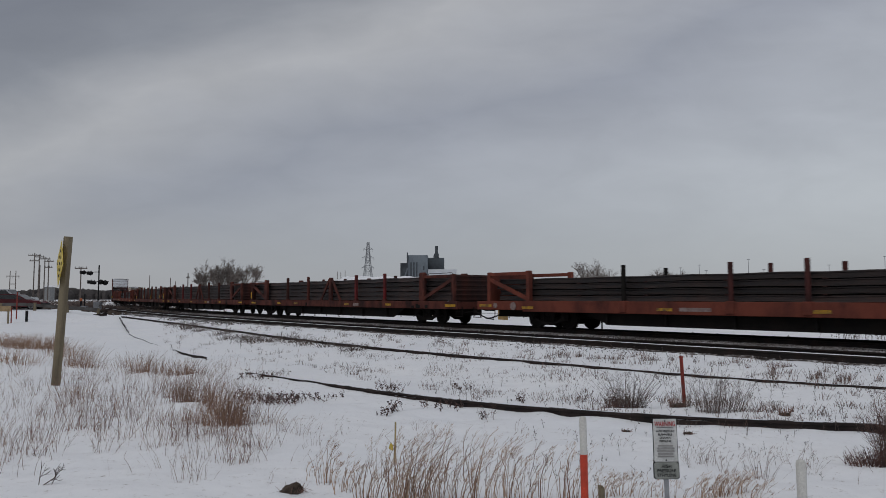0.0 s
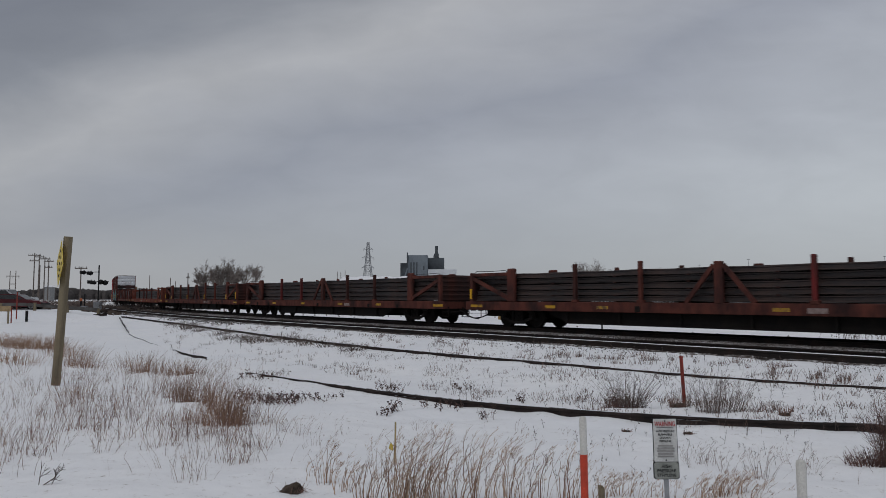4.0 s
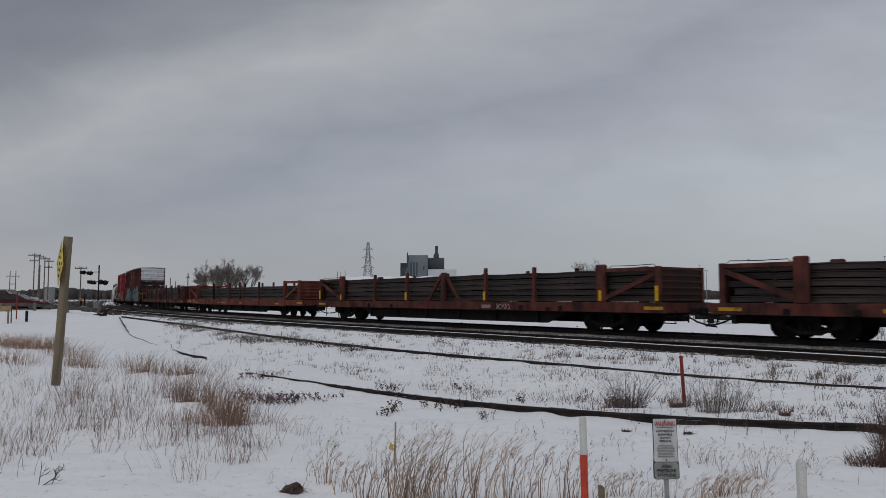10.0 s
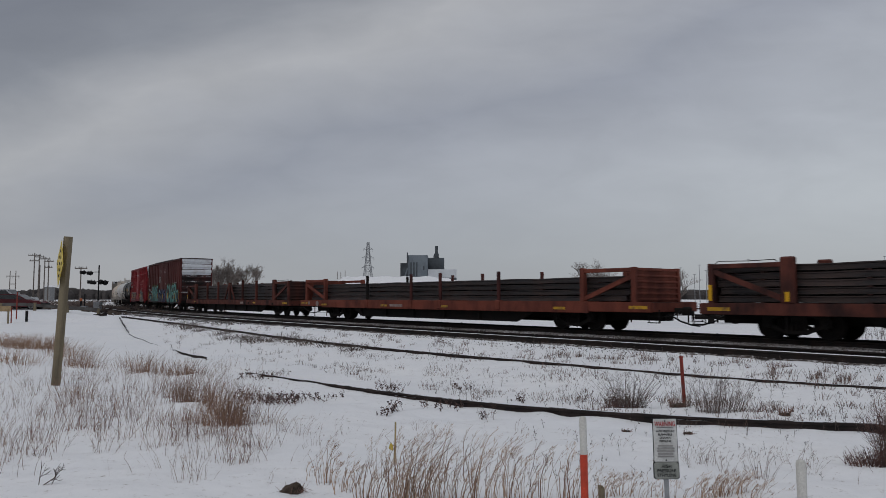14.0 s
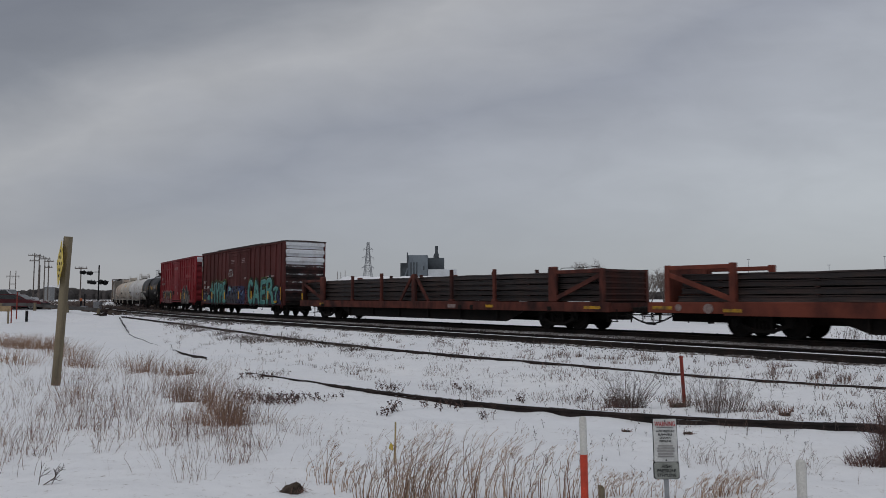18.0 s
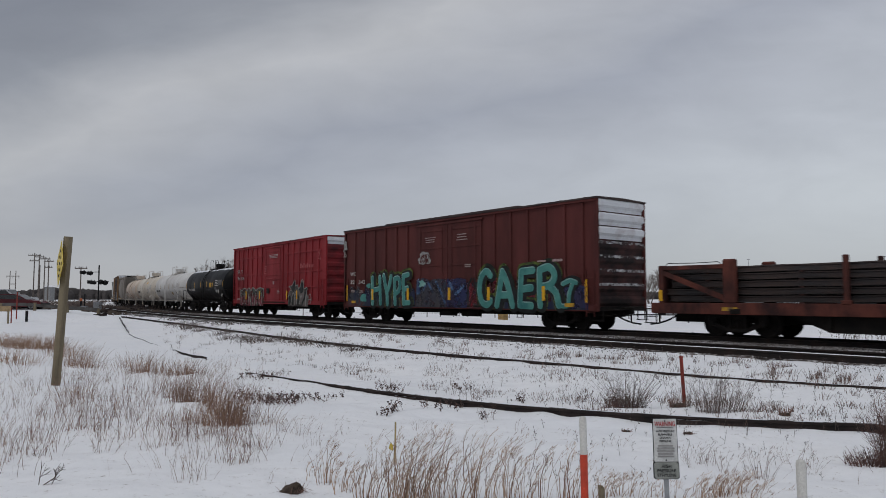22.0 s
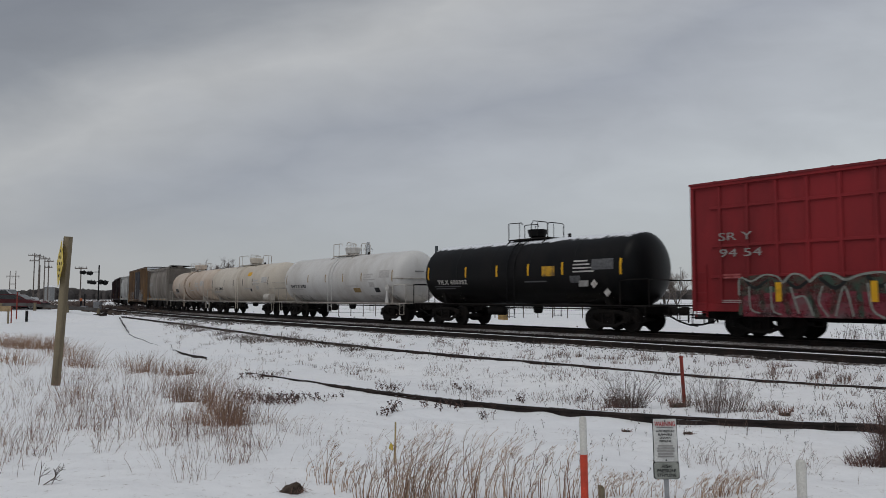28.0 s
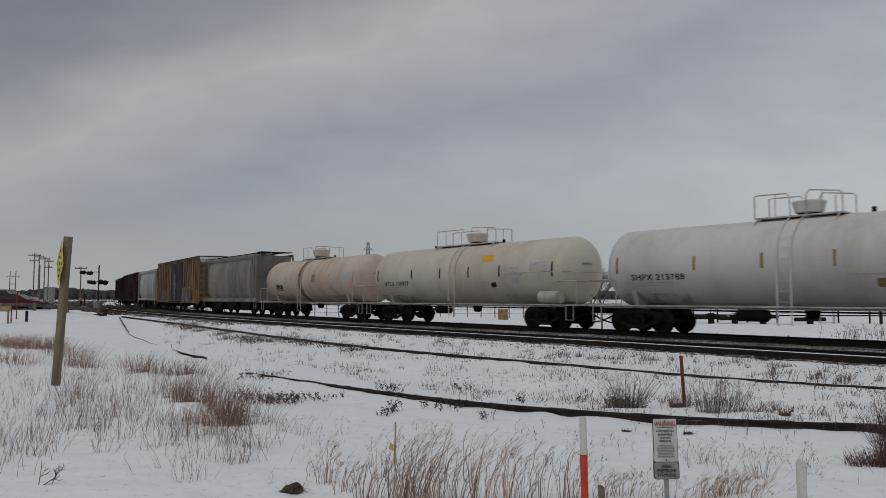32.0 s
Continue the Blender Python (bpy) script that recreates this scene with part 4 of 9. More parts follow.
def rack_flat(q, half, seed, label, marks, strips=(), mat="flat_red"):
    """A flat car with a full-height rail rack: braced ends, stakes and an A-frame at the middle."""
    c = car("rail_rack_flatcar", label, "flatcar", q, half - 3.0, "flatcars with rails")
    rnd = random.Random(seed)
    flat_deck(c, half, mat, half - 6.0, 1.12, marks)
    trucks(c, half - 3.0)
    ends(c, half + 0.44)
    for sgn in (-1, 1):
        end_rack(c, sgn, sgn * (half - 0.38), sgn * (half - 2.95), mat, 1.12, 2.46, True, False, "post_dark")
        for x in (3.1, 6.2):
            for y in (-1.37, 1.37):
                top = 2.64 + rnd.uniform(-0.06, 0.04)
                coat = rnd.choice((mat, mat, "post_dark", "post_dark", "post_paint"))
                part("stake", Geo().box(sgn * x - 0.075, sgn * x + 0.075, y - 0.08, y + 0.08, 1.10, top, 0.02), coat, c)
                part("stake_foot", Geo().box(sgn * x - 0.14, sgn * x + 0.14, y - 0.10, y + 0.10, 1.12, 1.24, 0.015), mat, c)
    for y in (-1.37, 1.37):
        part("centre_post", Geo().box(-0.16, 0.16, y - 0.09, y + 0.09, 1.10, 2.55, 0.03), mat, c)
        for sgn in (-1, 1):
            part("diagonal_brace", Geo().beam((sgn * 0.18, y - 0.02, 2.42), (sgn * 1.25, y - 0.02, 1.14), 0.08, 0.15), mat, c)
    # thin bent rails over the bulkhead corners
    for sgn in (-1, 1):
        xs = [sgn * (half - d) for d in (2.6, 2.5, 1.6, 0.6, 0.5)]
        part("grab_rail", Geo().pipe([(xs[0], -1.3, 2.46), (xs[1], -1.3, 2.53), (xs[2], -1.3, 2.515), (xs[3], -1.3, 2.54), (xs[4], -1.3, 2.46)], 0.014, 5), "under", c)
    for x, z0, z1 in strips:
        part("reflector", Geo().box(x - 0.07, x + 0.07, -1.486, -1.472, z0, z1), "yellow", c, "upright yellow reflective strip")
    part("data_plate", Geo().box(half * 0.25 - 0.3, half * 0.25 + 0.3, -1.458, -1.45, 0.84, 1.0), "dim_mark", c)
    for k in range(5):
        x = rnd.uniform(-half + 1, half - 1)
        part("deck_bracket", Geo().box(x - 0.11, x + 0.11, -1.475, -1.45, 0.79, 0.79 + rnd.uniform(0.1, 0.22), 0.008), "under", c)
    rail_load(q, half - 3.0, 2 * half - 1.1, 5, 1.16, seed + 40, "stack of long dark new steel rails, five layers deep")
    return c


def stake_flat(q, half, seed, label):
    """A flat car with slim tall stakes, open end frames and a lower load."""
    mat = "flat_orange"
    c = car("stake_flatcar", label, "flatcar", q, half - 4.0, "flatcars with rails")
    rnd = random.Random(seed)
    flat_deck(c, half, mat, half - 7.2, 1.14, (-half + 0.55, half - 0.55))
    for y in (-1.43, 1.43):
        part("stake_rail", Geo().box(-half + 2.9, half - 2.9, y - 0.04, y + 0.04, 0.72, 1.18, 0.012), mat, c)
    trucks(c, half - 4.0)
    ends(c, half + 0.44)
    for sgn in (-1, 1):
        end_rack(c, sgn, sgn * (half - 0.76), sgn * (half - 3.2), mat, 1.14, 2.46, False, True, mat)
        for x in (1.24, 5.5):
            for y in (-1.40, 1.40):
                dark = sgn < 0 and x > 5
                part("stake", Geo().tube((sgn * x, y, 1.0), (sgn * x, y, 2.54 + rnd.uniform(-0.05, 0.03)), 0.085, 10), "under" if dark else "stake_maroon", c)
                part("stake_pocket", Geo().box(sgn * x - 0.15, sgn * x + 0.15, y - 0.12, y + 0.12, 0.78, 1.20, 0.02), mat, c)
    part("round_emblem", Geo().lathe([(-1.50, 0.17), (-1.478, 0.17)], 20, "y", (-half + 2.35, 0, 0.95)), "dim_mark", c, "pale round painted emblem")
    part("round_emblem", Geo().lathe([(-1.47, 0.12), (-1.455, 0.12)], 16, "y", (-half + 1.2, 0, 0.97)), "dim_mark", c)
    for x in (-half + 3.2, -3.72, 1.6, 9.2):
        part("reflector", Geo().box(x - 0.32, x + 0.32, -1.482, -1.475, 0.84, 0.95), "yellow_dirty", c, "dirty yellow reflective strip")
    bars(c, "dim_mark", -3.2, -1.8, 0.84, 0.97, -1.474)
    rail_load(q, half - 4.0, 2 * half - 2.3, 4, 1.17, seed + 40, "stack of long dark new steel rails, four layers deep")


def ladder(c, x, y, z0, z1, mat, w=0.42, face="y"):
    g = Geo()
    s = 1 if y > 0 else -1
    for dx in (-w / 2, w / 2):
        g.beam((x + dx, y, z0), (x + dx, y, z1), 0.05, 0.02)
    for z in np.arange(z0 + 0.15, z1, 0.34):
        g.tube((x - w / 2, y + s * 0.02, z), (x + w / 2, y + s * 0.02, z), 0.013, 6)
    return part("ladder", g, mat, c)


def corrugated_end(c, sgn, x, hw, z0, z1, mat, ribs, frost):
    """An end wall pressed into wide horizontal corrugations; frost crusts the upper ones."""
    prof = []
    x -= sgn * 0.075
    step = (z1 - z0) / ribs
    for k in range(ribs):
        z = z0 + k * step
        prof += [(x, z), (x, z + step * 0.30), (x + sgn * 0.085, z + step * 0.48), (x + sgn * 0.085, z + step * 0.82)]
    prof += [(x, z1), (x - sgn * 0.05, z1), (x - sgn * 0.05, z0)]
    part("end_wall", Geo().prism(prof, -hw + 0.02, hw - 0.02), mat, c, smooth=20)
    for k in range(ribs - frost, ribs):
        z = z0 + k * step
        pr = [(x + sgn * 0.004, z + step * 0.06), (x + sgn * 0.012, z + step * 0.30), (x + sgn * 0.097, z + step * 0.48), (x + sgn * 0.097, z + step * 0.84),
              (x + sgn * 0.03, z + step * 0.97), (x - sgn * 0.02, z + step * 0.9)]
        part("frost_crust", Geo().prism(pr, -hw + 0.05, hw - 0.10), "frost", c, "white frost crusted on the corrugations", smooth=20)
    for k in range(1, ribs - frost if frost > 1 else 1):
        z = z0 + k * step + step * 0.84
        part("snow_ledge", Geo().box(min(x, x + sgn * 0.088), max(x, x + sgn * 0.088), -hw + 0.1, hw - 0.15, z - 0.06, z + 0.045), "frost_thin", c, "thin broken frost on a ledge")


def box_car(name, label, q, half, half_trucks, mat, z0, z1, ribs, door, frost=3, raised=None, roof="roof_steel", door_mat=None, leaves=2, grid=(), end_mat=None, corner_marks=True):
    c = car(name, label, "boxcar", q, half_trucks, "boxcars")
    hw = 1.55
    door_mat = door_mat or mat
    part("underframe", Geo().box(-half + 0.1, half - 0.1, -0.35, 0.35, 0.55, z0 + 0.02, 0.03), "under", c)
    part("floor", Geo().box(-half, half, -hw + 0.06, hw - 0.06, z0 + 0.02, z0 + 0.18), "under", c)
    for y in (-1, 1):
        wall = Geo().box(-half, half, y * (hw - 0.115) - 0.025, y * (hw - 0.115) + 0.025, z0 + 0.05, z1 - 0.04)
        part("side_wall", wall, mat, c)
        part("side_sill", Geo().box(-half, half, y * (hw - 0.03) - 0.045, y * (hw - 0.03) + 0.045, z0, z0 + 0.26, 0.015), mat, c)
        part("top_chord", Geo().box(-half, half, y * (hw - 0.03) - 0.04, y * (hw - 0.03) + 0.04, z1 - 0.16, z1, 0.015), mat, c)
        for x in ribs:
            part("side_post", Geo().box(x - 0.055, x + 0.055, y * (hw - 0.05) - 0.030, y * (hw - 0.05) + 0.030, z0 + 0.26, z1 - 0.16, 0.012), mat, c)
        for z in grid:
            for xa, xb in ((-half + 0.7, door[0] - 0.2), (door[1] + 0.2, half - 0.7)):
                part("side_stiffener", Geo().box(xa, xb, y * (hw - 0.05) - 0.018, y * (hw - 0.05) + 0.018, z - 0.05, z + 0.05, 0.01), mat, c)
        for x in (-half + 0.05, half - 0.05):
            part("corner_post", Geo().box(x - 0.075, x + 0.075, y * (hw - 0.06) - 0.05, y * (hw - 0.06) + 0.05, z0, z1, 0.02), mat, c)
        # doors
        part("door_track", Geo().box(door[0] - 0.6, door[1] + 0.6, y * hw - 0.03, y * hw + 0.03, z0 + 0.10, z0 + 0.18), "under", c)
        part("door_hood", Geo().box(door[0] - 0.1, door[1] + 0.1, y * hw - 0.04, y * hw + 0.04, z1 - 0.34, z1 - 0.24, 0.01), mat, c)
        w = (door[1] - door[0]) / leaves
        for k in range(leaves):
            a, b = door[0] + k * w + 0.02, door[0] + (k + 1) * w - 0.02
            d = part("door", Geo().box(a, b, y * (hw - 0.045) - 0.02, y * (hw - 0.045) + 0.035, z0 + 0.18, z1 - 0.34, 0.01), door_mat, c)
            for z in np.linspace(z0 + 0.4, z1 - 0.6, 5):
                part("door_rib", Geo().box(a + 0.08, b - 0.08, y * (hw - 0.01) - 0.012, y * (hw - 0.01) + 0.012, z - 0.05, z + 0.05, 0.01), door_mat, d)
            for x in (a + 0.35, b - 0.35):
                part("lock_rod", Geo().tube((x, y * (hw + 0.015), z0 + 0.25), (x, y * (hw + 0.015), z1 - 0.45), 0.018, 6), door_mat, d)
        for x in (-half * 0.98, half * 0.98) if corner_marks else ():
            part("reflector", Geo().box(x - 0.3 - (0.1 if x > 0 else -0.5), x - 0.2 - (0.1 if x > 0 else -0.5), y * (hw + 0.036) - 0.004, y * (hw + 0.036) + 0.004, z0 + 0.35, z0 + 1.25), "yellow", c, "upright yellow reflective strip")
    part("roof", Geo().prism([(-hw - 0.035, z1 - 0.055), (-hw - 0.035, z1 + 0.012), (0, z1 + 0.055), (hw + 0.035, z1 + 0.012), (hw + 0.035, z1 - 0.055)], -half - 0.03, half + 0.03, "yz"), roof, c)
    if raised:
        part("roof_hatch_strip", Geo().box(raised[0], raised[1], -hw - 0.05, hw + 0.05, z1 - 0.03, z1 + 0.062, 0.01), roof, c)
    for x in np.arange(-half + 0.9, half - 0.5, 1.25):
        part("roof_rib", Geo().prism([(-hw, z1 + 0.015), (-hw, z1 + 0.035), (0, z1 + 0.075), (hw, z1 + 0.035), (hw, z1 + 0.015), (0, z1 + 0.055)], x - 0.04, x + 0.04, "yz"), roof, c)
    corrugated_end(c, 1, half, hw, z0 + 0.05, z1 - 0.02, end_mat or mat, 8, frost)
    corrugated_end(c, -1, -half, hw, z0 + 0.05, z1 - 0.02, end_mat or mat, 8, frost)
    for sgn in (-1, 1):
        ladder(c, sgn * (half - 0.35), -hw - 0.02, z0 - 0.2, z0 + 1.6, mat, 0.40)
        part("end_platform", Geo().box(sgn * (half + 0.28) - 0.2, sgn * (half + 0.28) + 0.2, -0.9, 0.9, z0 + 0.05, z0 + 0.09), "under", c)
        if sgn < 0:
            part("hand_brake", Geo().lathe([(0.10, 0.27), (0.14, 0.27)], 16, "x", (-half - 0.24, 0.6, z0 + 1.5)), "under", c)
        part("draft_sill", Geo().box(sgn * (half - 0.3) - 0.5, sgn * (half - 0.3) + 0.5, -0.22, 0.22, 0.6, z0 + 0.03), "under", c)
    part("brake_gear", Geo().box(-1.4, -0.4, -0.75, -0.30, 0.42, 0.72, 0.05).tube((0.3, -0.55, 0.58), (1.5, -0.55, 0.58), 0.17, 12), "under", c)
    part("brake_rod", Geo().tube((-half_trucks + 1, -0.5, 0.62), (half_trucks - 1, -0.5, 0.60), 0.025, 6), "under", c)
    for x in (-half_trucks + 2.0, half_trucks - 2.0, 0.9):
        part("hanger", Geo().pipe([(x - 0.15, -1.45, z0), (x - 0.15, -1.45, 0.45), (x + 0.15, -1.45, 0.45), (x + 0.15, -1.45, z0)], 0.018, 5), "under", c)
    trucks(c, half_trucks)
    ends(c, half + 0.25, steps=True)
    return c


def tank_car(label, q, half, half_trucks, mat, trim, plat, dome_x, seed, mark, mark_mat, band=None, reflector="yellow", dome_size=1.0):
    """Tank car: shell with domed heads, stub sills, side walkways, ladders and a top platform with its railing."""
    c = car("tank_car", label, "tank car", q, half_trucks, "tank cars")
    R, Z = 1.46, 2.46
    head = 0.72
    prof = [(-half + head * (1 - math.cos(a)), max(0.02, R * math.sin(a))) for a in np.linspace(0.0, math.pi / 2, 11)]
    full = prof + [(x, R) for x in np.linspace(-half + head + 1.4, half - head - 1.4, 5)] + [(-x, r) for x, r in prof[::-1]]
    shell = part("tank_shell", Geo().lathe(full, 48, "x", (0, 0, Z)), mat, c)
    # patchy brown sheets along the belly of the shell, over the wheels
    for sgn in (-1, 1):
        patches = Geo()
        ang = np.linspace(0.74, 1.2, 6)
        xs_ = np.linspace(sgn * half_trucks - 2.2, min(max(sgn * half_trucks + 2.2, -half + 0.9), half - 0.9), 9)
        vs_ = [(x, -(R + 0.004) * math.cos(a), Z - (R + 0.004) * math.sin(a)) for x in xs_ for a in ang]
        patches.add(vs_, [(i * 6 + j, i * 6 + j + 1, i * 6 + j + 7, i * 6 + j + 6) for i in range(8) for j in range(5)], convex=False)
        part("belly_brown", patches, "belly_brown", shell, "patchy brown low on the shell over the wheels")
    for x in np.linspace(-half + head + 2.3, half - head - 2.3, 4):
        part("weld_band", Geo().lathe([(x - 0.03, R + 0.001), (x - 0.02, R + 0.006), (x + 0.02, R + 0.006), (x + 0.03, R + 0.001)], 48, "x", (0, 0, Z)), mat, shell)
    if band:
        part("spill_stain", Geo().lathe([(dome_x - 0.55, R + 0.003), (dome_x - 0.4, R + 0.006), (dome_x - 0.1, R + 0.006), (dome_x, R + 0.003)], 48, "x", (0, 0, Z)), band, shell, "rusty brown spill band down the shell")
    for sgn in (-1, 1):
        part("stub_sill", Geo().box(sgn * (half - 1.2) - 2.0, sgn * (half - 1.2) + 1.75, -0.28, 0.28, 0.68, 1.0, 0.03), "under", c)
        sad = Geo().prism([(-1.0, 1.0), (-1.20, 1.60), (-0.95, 1.36), (-0.5, 1.10), (0.5, 1.10), (0.95, 1.36), (1.20, 1.60), (1.0, 1.0), (0.4, 0.8), (-0.4, 0.8)], sgn * half_trucks - 0.10, sgn * half_trucks + 0.10, "yz")
        part("saddle", sad, trim, c)
        part("end_deck", Geo().box(sgn * (half + 0.05) - 0.45, sgn * (half + 0.05) + 0.45, -1.45, 1.45, 0.98, 1.04), trim, c)
        for y in (-1.42, 1.42):
            xr = sgn * (half + 0.1)
            part("end_rail", Geo().pipe([(xr - sgn * 0.9, y, 1.04), (xr - sgn * 0.9, y, 1.95), (xr - sgn * 0.5, y, 2.0), (xr + sgn * 0.38, y, 2.0), (xr + sgn * 0.38, y, 1.04)], 0.024, 6), trim, c)
            part("end_step", Geo().pipe([(xr - 0.2, y, 1.0), (xr - 0.2, y, 0.42), (xr + 0.2, y, 0.42), (xr + 0.2, y, 1.0)], 0.022, 5), trim, c)
        if trim != "under":
            part("head_note", Geo().box(sgn * (half + 0.004) - 0.004, sgn * (half + 0.004) + 0.004, -0.5, 0.1, 2.7, 2.78), "grey_mark", c)
        part("end_rail", Geo().pipe([(sgn * (half + 0.48), -1.42, 1.98), (sgn * (half + 0.48), 1.42, 1.98)], 0.022, 6), trim, c)
    for y in (-1.48, 1.48):
        part("walkway", Geo().box(-half + 0.2, half - 0.2, y - 0.10, y + 0.10, 1.0, 1.05), trim, c)
        part("sill_pipe", Geo().tube((-half + 0.2, y * 0.93, 0.96), (half - 0.2, y * 0.93, 0.96), 0.03, 6), trim, c)
    # top platform, its railing, dome and valves
    px0, px1 = plat
    part("top_platform", Geo().box(px0, px1, -0.55, 0.55, Z + R + 0.0, Z + R + 0.05), trim, c)
    for y in (-0.52, 0.52):
        top = Z + R + 0.80
        mid = Z + R + 0.68
        rear = Geo().pipe([(px0, y, Z + R), (px0, y, top - 0.02), (px0 + 0.1, y, top), (dome_x - 0.5, y, top - 0.02), (dome_x - 0.42, y, mid)], 0.022, 5)
        part("platform_railing", rear, trim, c)
        fore = Geo().pipe([(dome_x + 0.12, y, Z + R), (dome_x + 0.12, y, top - 0.12), (dome_x + 0.24, y, top + 0.02), (px1 - 0.1, y, top - 0.10), (px1, y, top - 0.16), (px1, y, Z + R)], 0.022, 5)
        part("platform_railing", fore, trim, c)
        for x, dz in ((px0 + 0.7, 0.02), (px1 - 0.6, 0.08)):
            part("railing_post", Geo().tube((x, y, Z + R), (x, y, top - dz), 0.018, 5), trim, c)
        for x in (px0 + 0.1, px1 - 0.1):
            part("platform_bracket", Geo().beam((x, y, Z + R), (x, y * 1.5, Z + R - 0.25), 0.06, 0.03), trim, c)
    k = dome_size
    dome_prof = [(-0.05, 0.34), (0.12, 0.34), (0.18, 0.50), (0.56, 0.60), (0.60, 0.58), (0.64, 0.35), (0.65, 0.02)]
    dome = part("dome", Geo().lathe([(Z + R + a * k, r * k) for a, r in dome_prof], 20, "z", (dome_x, 0, 0)), mat, c)
    part("dome_ring", Geo().lathe([(Z + R + 0.02 * k, 0.36 * k), (Z + R + 0.03 * k, 0.40 * k), (Z + R + 0.13 * k, 0.40 * k), (Z + R + 0.14 * k, 0.36 * k)], 20, "z", (dome_x, 0, 0)), "under", dome)
    part("relief_valve", Geo().tube((dome_x + 1.9, 0, Z + R - 0.02), (dome_x + 1.9, 0, Z + R + 0.16), 0.07, 8), "under", c)
    # ladders that follow the shell down to the walkway
    for y in (-1, 1):
        lad = Geo()
        for dx in (-0.22, 0.22):
            pts = [(dome_x - 0.2 + dx, y * (R + 0.06) * math.sin(a), Z + (R + 0.06) * math.cos(a)) for a in np.linspace(0.35, 1.57, 8)]
            lad.pipe(pts + [(dome_x - 0.2 + dx, y * (R + 0.06), 1.0), (dome_x - 0.2 + dx, y * (R + 0.05), 0.45)], 0.024, 5)
        for z in np.arange(0.5, Z + 0.8, 0.34):
            yy = R + 0.06 if z < Z else math.sqrt(max(0.0, (R + 0.06) ** 2 - (z - Z) ** 2))
            lad.tube((dome_x - 0.42, y * yy, z), (dome_x + 0.02, y * yy, z), 0.008, 5)
        part("side_ladder", lad, mat, c)
    # bottom fittings
    part("outlet_valve", Geo().lathe([(0.62, 0.10), (0.66, 0.2), (1.05, 0.26)], 12, "z", (dome_x, 0, 0)), "under", c)
    part("brake_reservoir", Geo().lathe([(-2.4, 0.1), (-2.3, 0.2), (-1.3, 0.2), (-1.2, 0.1)], 12, "x", (0, -0.5, 0.72)), "under", c)
    part("brake_pipe", Geo().tube((-half_trucks + 1, -0.35, 0.86), (half_trucks - 1, -0.35, 0.86), 0.03, 6), "under", c)
    # markings on the camera's side of the shell
    def on_shell(name, x, w, z, h, mat_, label=""):
        g = Geo()
        za = np.linspace(z - h / 2, z + h / 2, 5)
        for a, b in zip(za[:-1], za[1:]):
            ya, yb = (-math.sqrt((R + 0.006) ** 2 - (v - Z) ** 2) for v in (a, b))
            g.add([(x - w / 2, ya, a), (x + w / 2, ya, a), (x + w / 2, yb, b), (x - w / 2, yb, b)], [(0, 1, 2, 3)], convex=False)
        return part(name, g, mat_, c, label)
    rnd = random.Random(seed)
    for x in (-0.88 * half, -0.45 * half, -0.13 * half, 0.165 * half, 0.455 * half, 0.89 * half):
        on_shell("reflector", x, 0.10, Z + 0.05, 0.62 if abs(x) > half * 0.8 else 0.5, reflector)
    if mark:
        lettering(mark, mark_mat, c, -half + 1.5, -half + 3.7, 1.95, 2.17, 0, wrap=(R, Z))
    for k, (x, w, z, h, mm) in enumerate([(-half + 2.2, 2.0, 1.86, 0.05, "d"), (-half + 2.0, 1.5, 1.76, 0.05, "d"), (half - 3.3, 1.1, 2.62, 0.09, "m"), (half - 3.4, 0.8, 2.48, 0.08, "m"),
                                          (half - 3.2, 1.3, 2.34, 0.07, "m"), (half - 5.2, 1.3, 2.0, 0.06, "d"), (half - 1.6, 1.05, 2.62, 0.42, "g"), (half - 3.0, 0.55, 2.06, 0.28, "g")]):
        if mm == "m" and mark_mat == "white_mark":
            continue
        on_shell("marking", x, w, z, h, "note_dark" if mark_mat == "white_mark" else "dim_grey")
    return c, on_shell


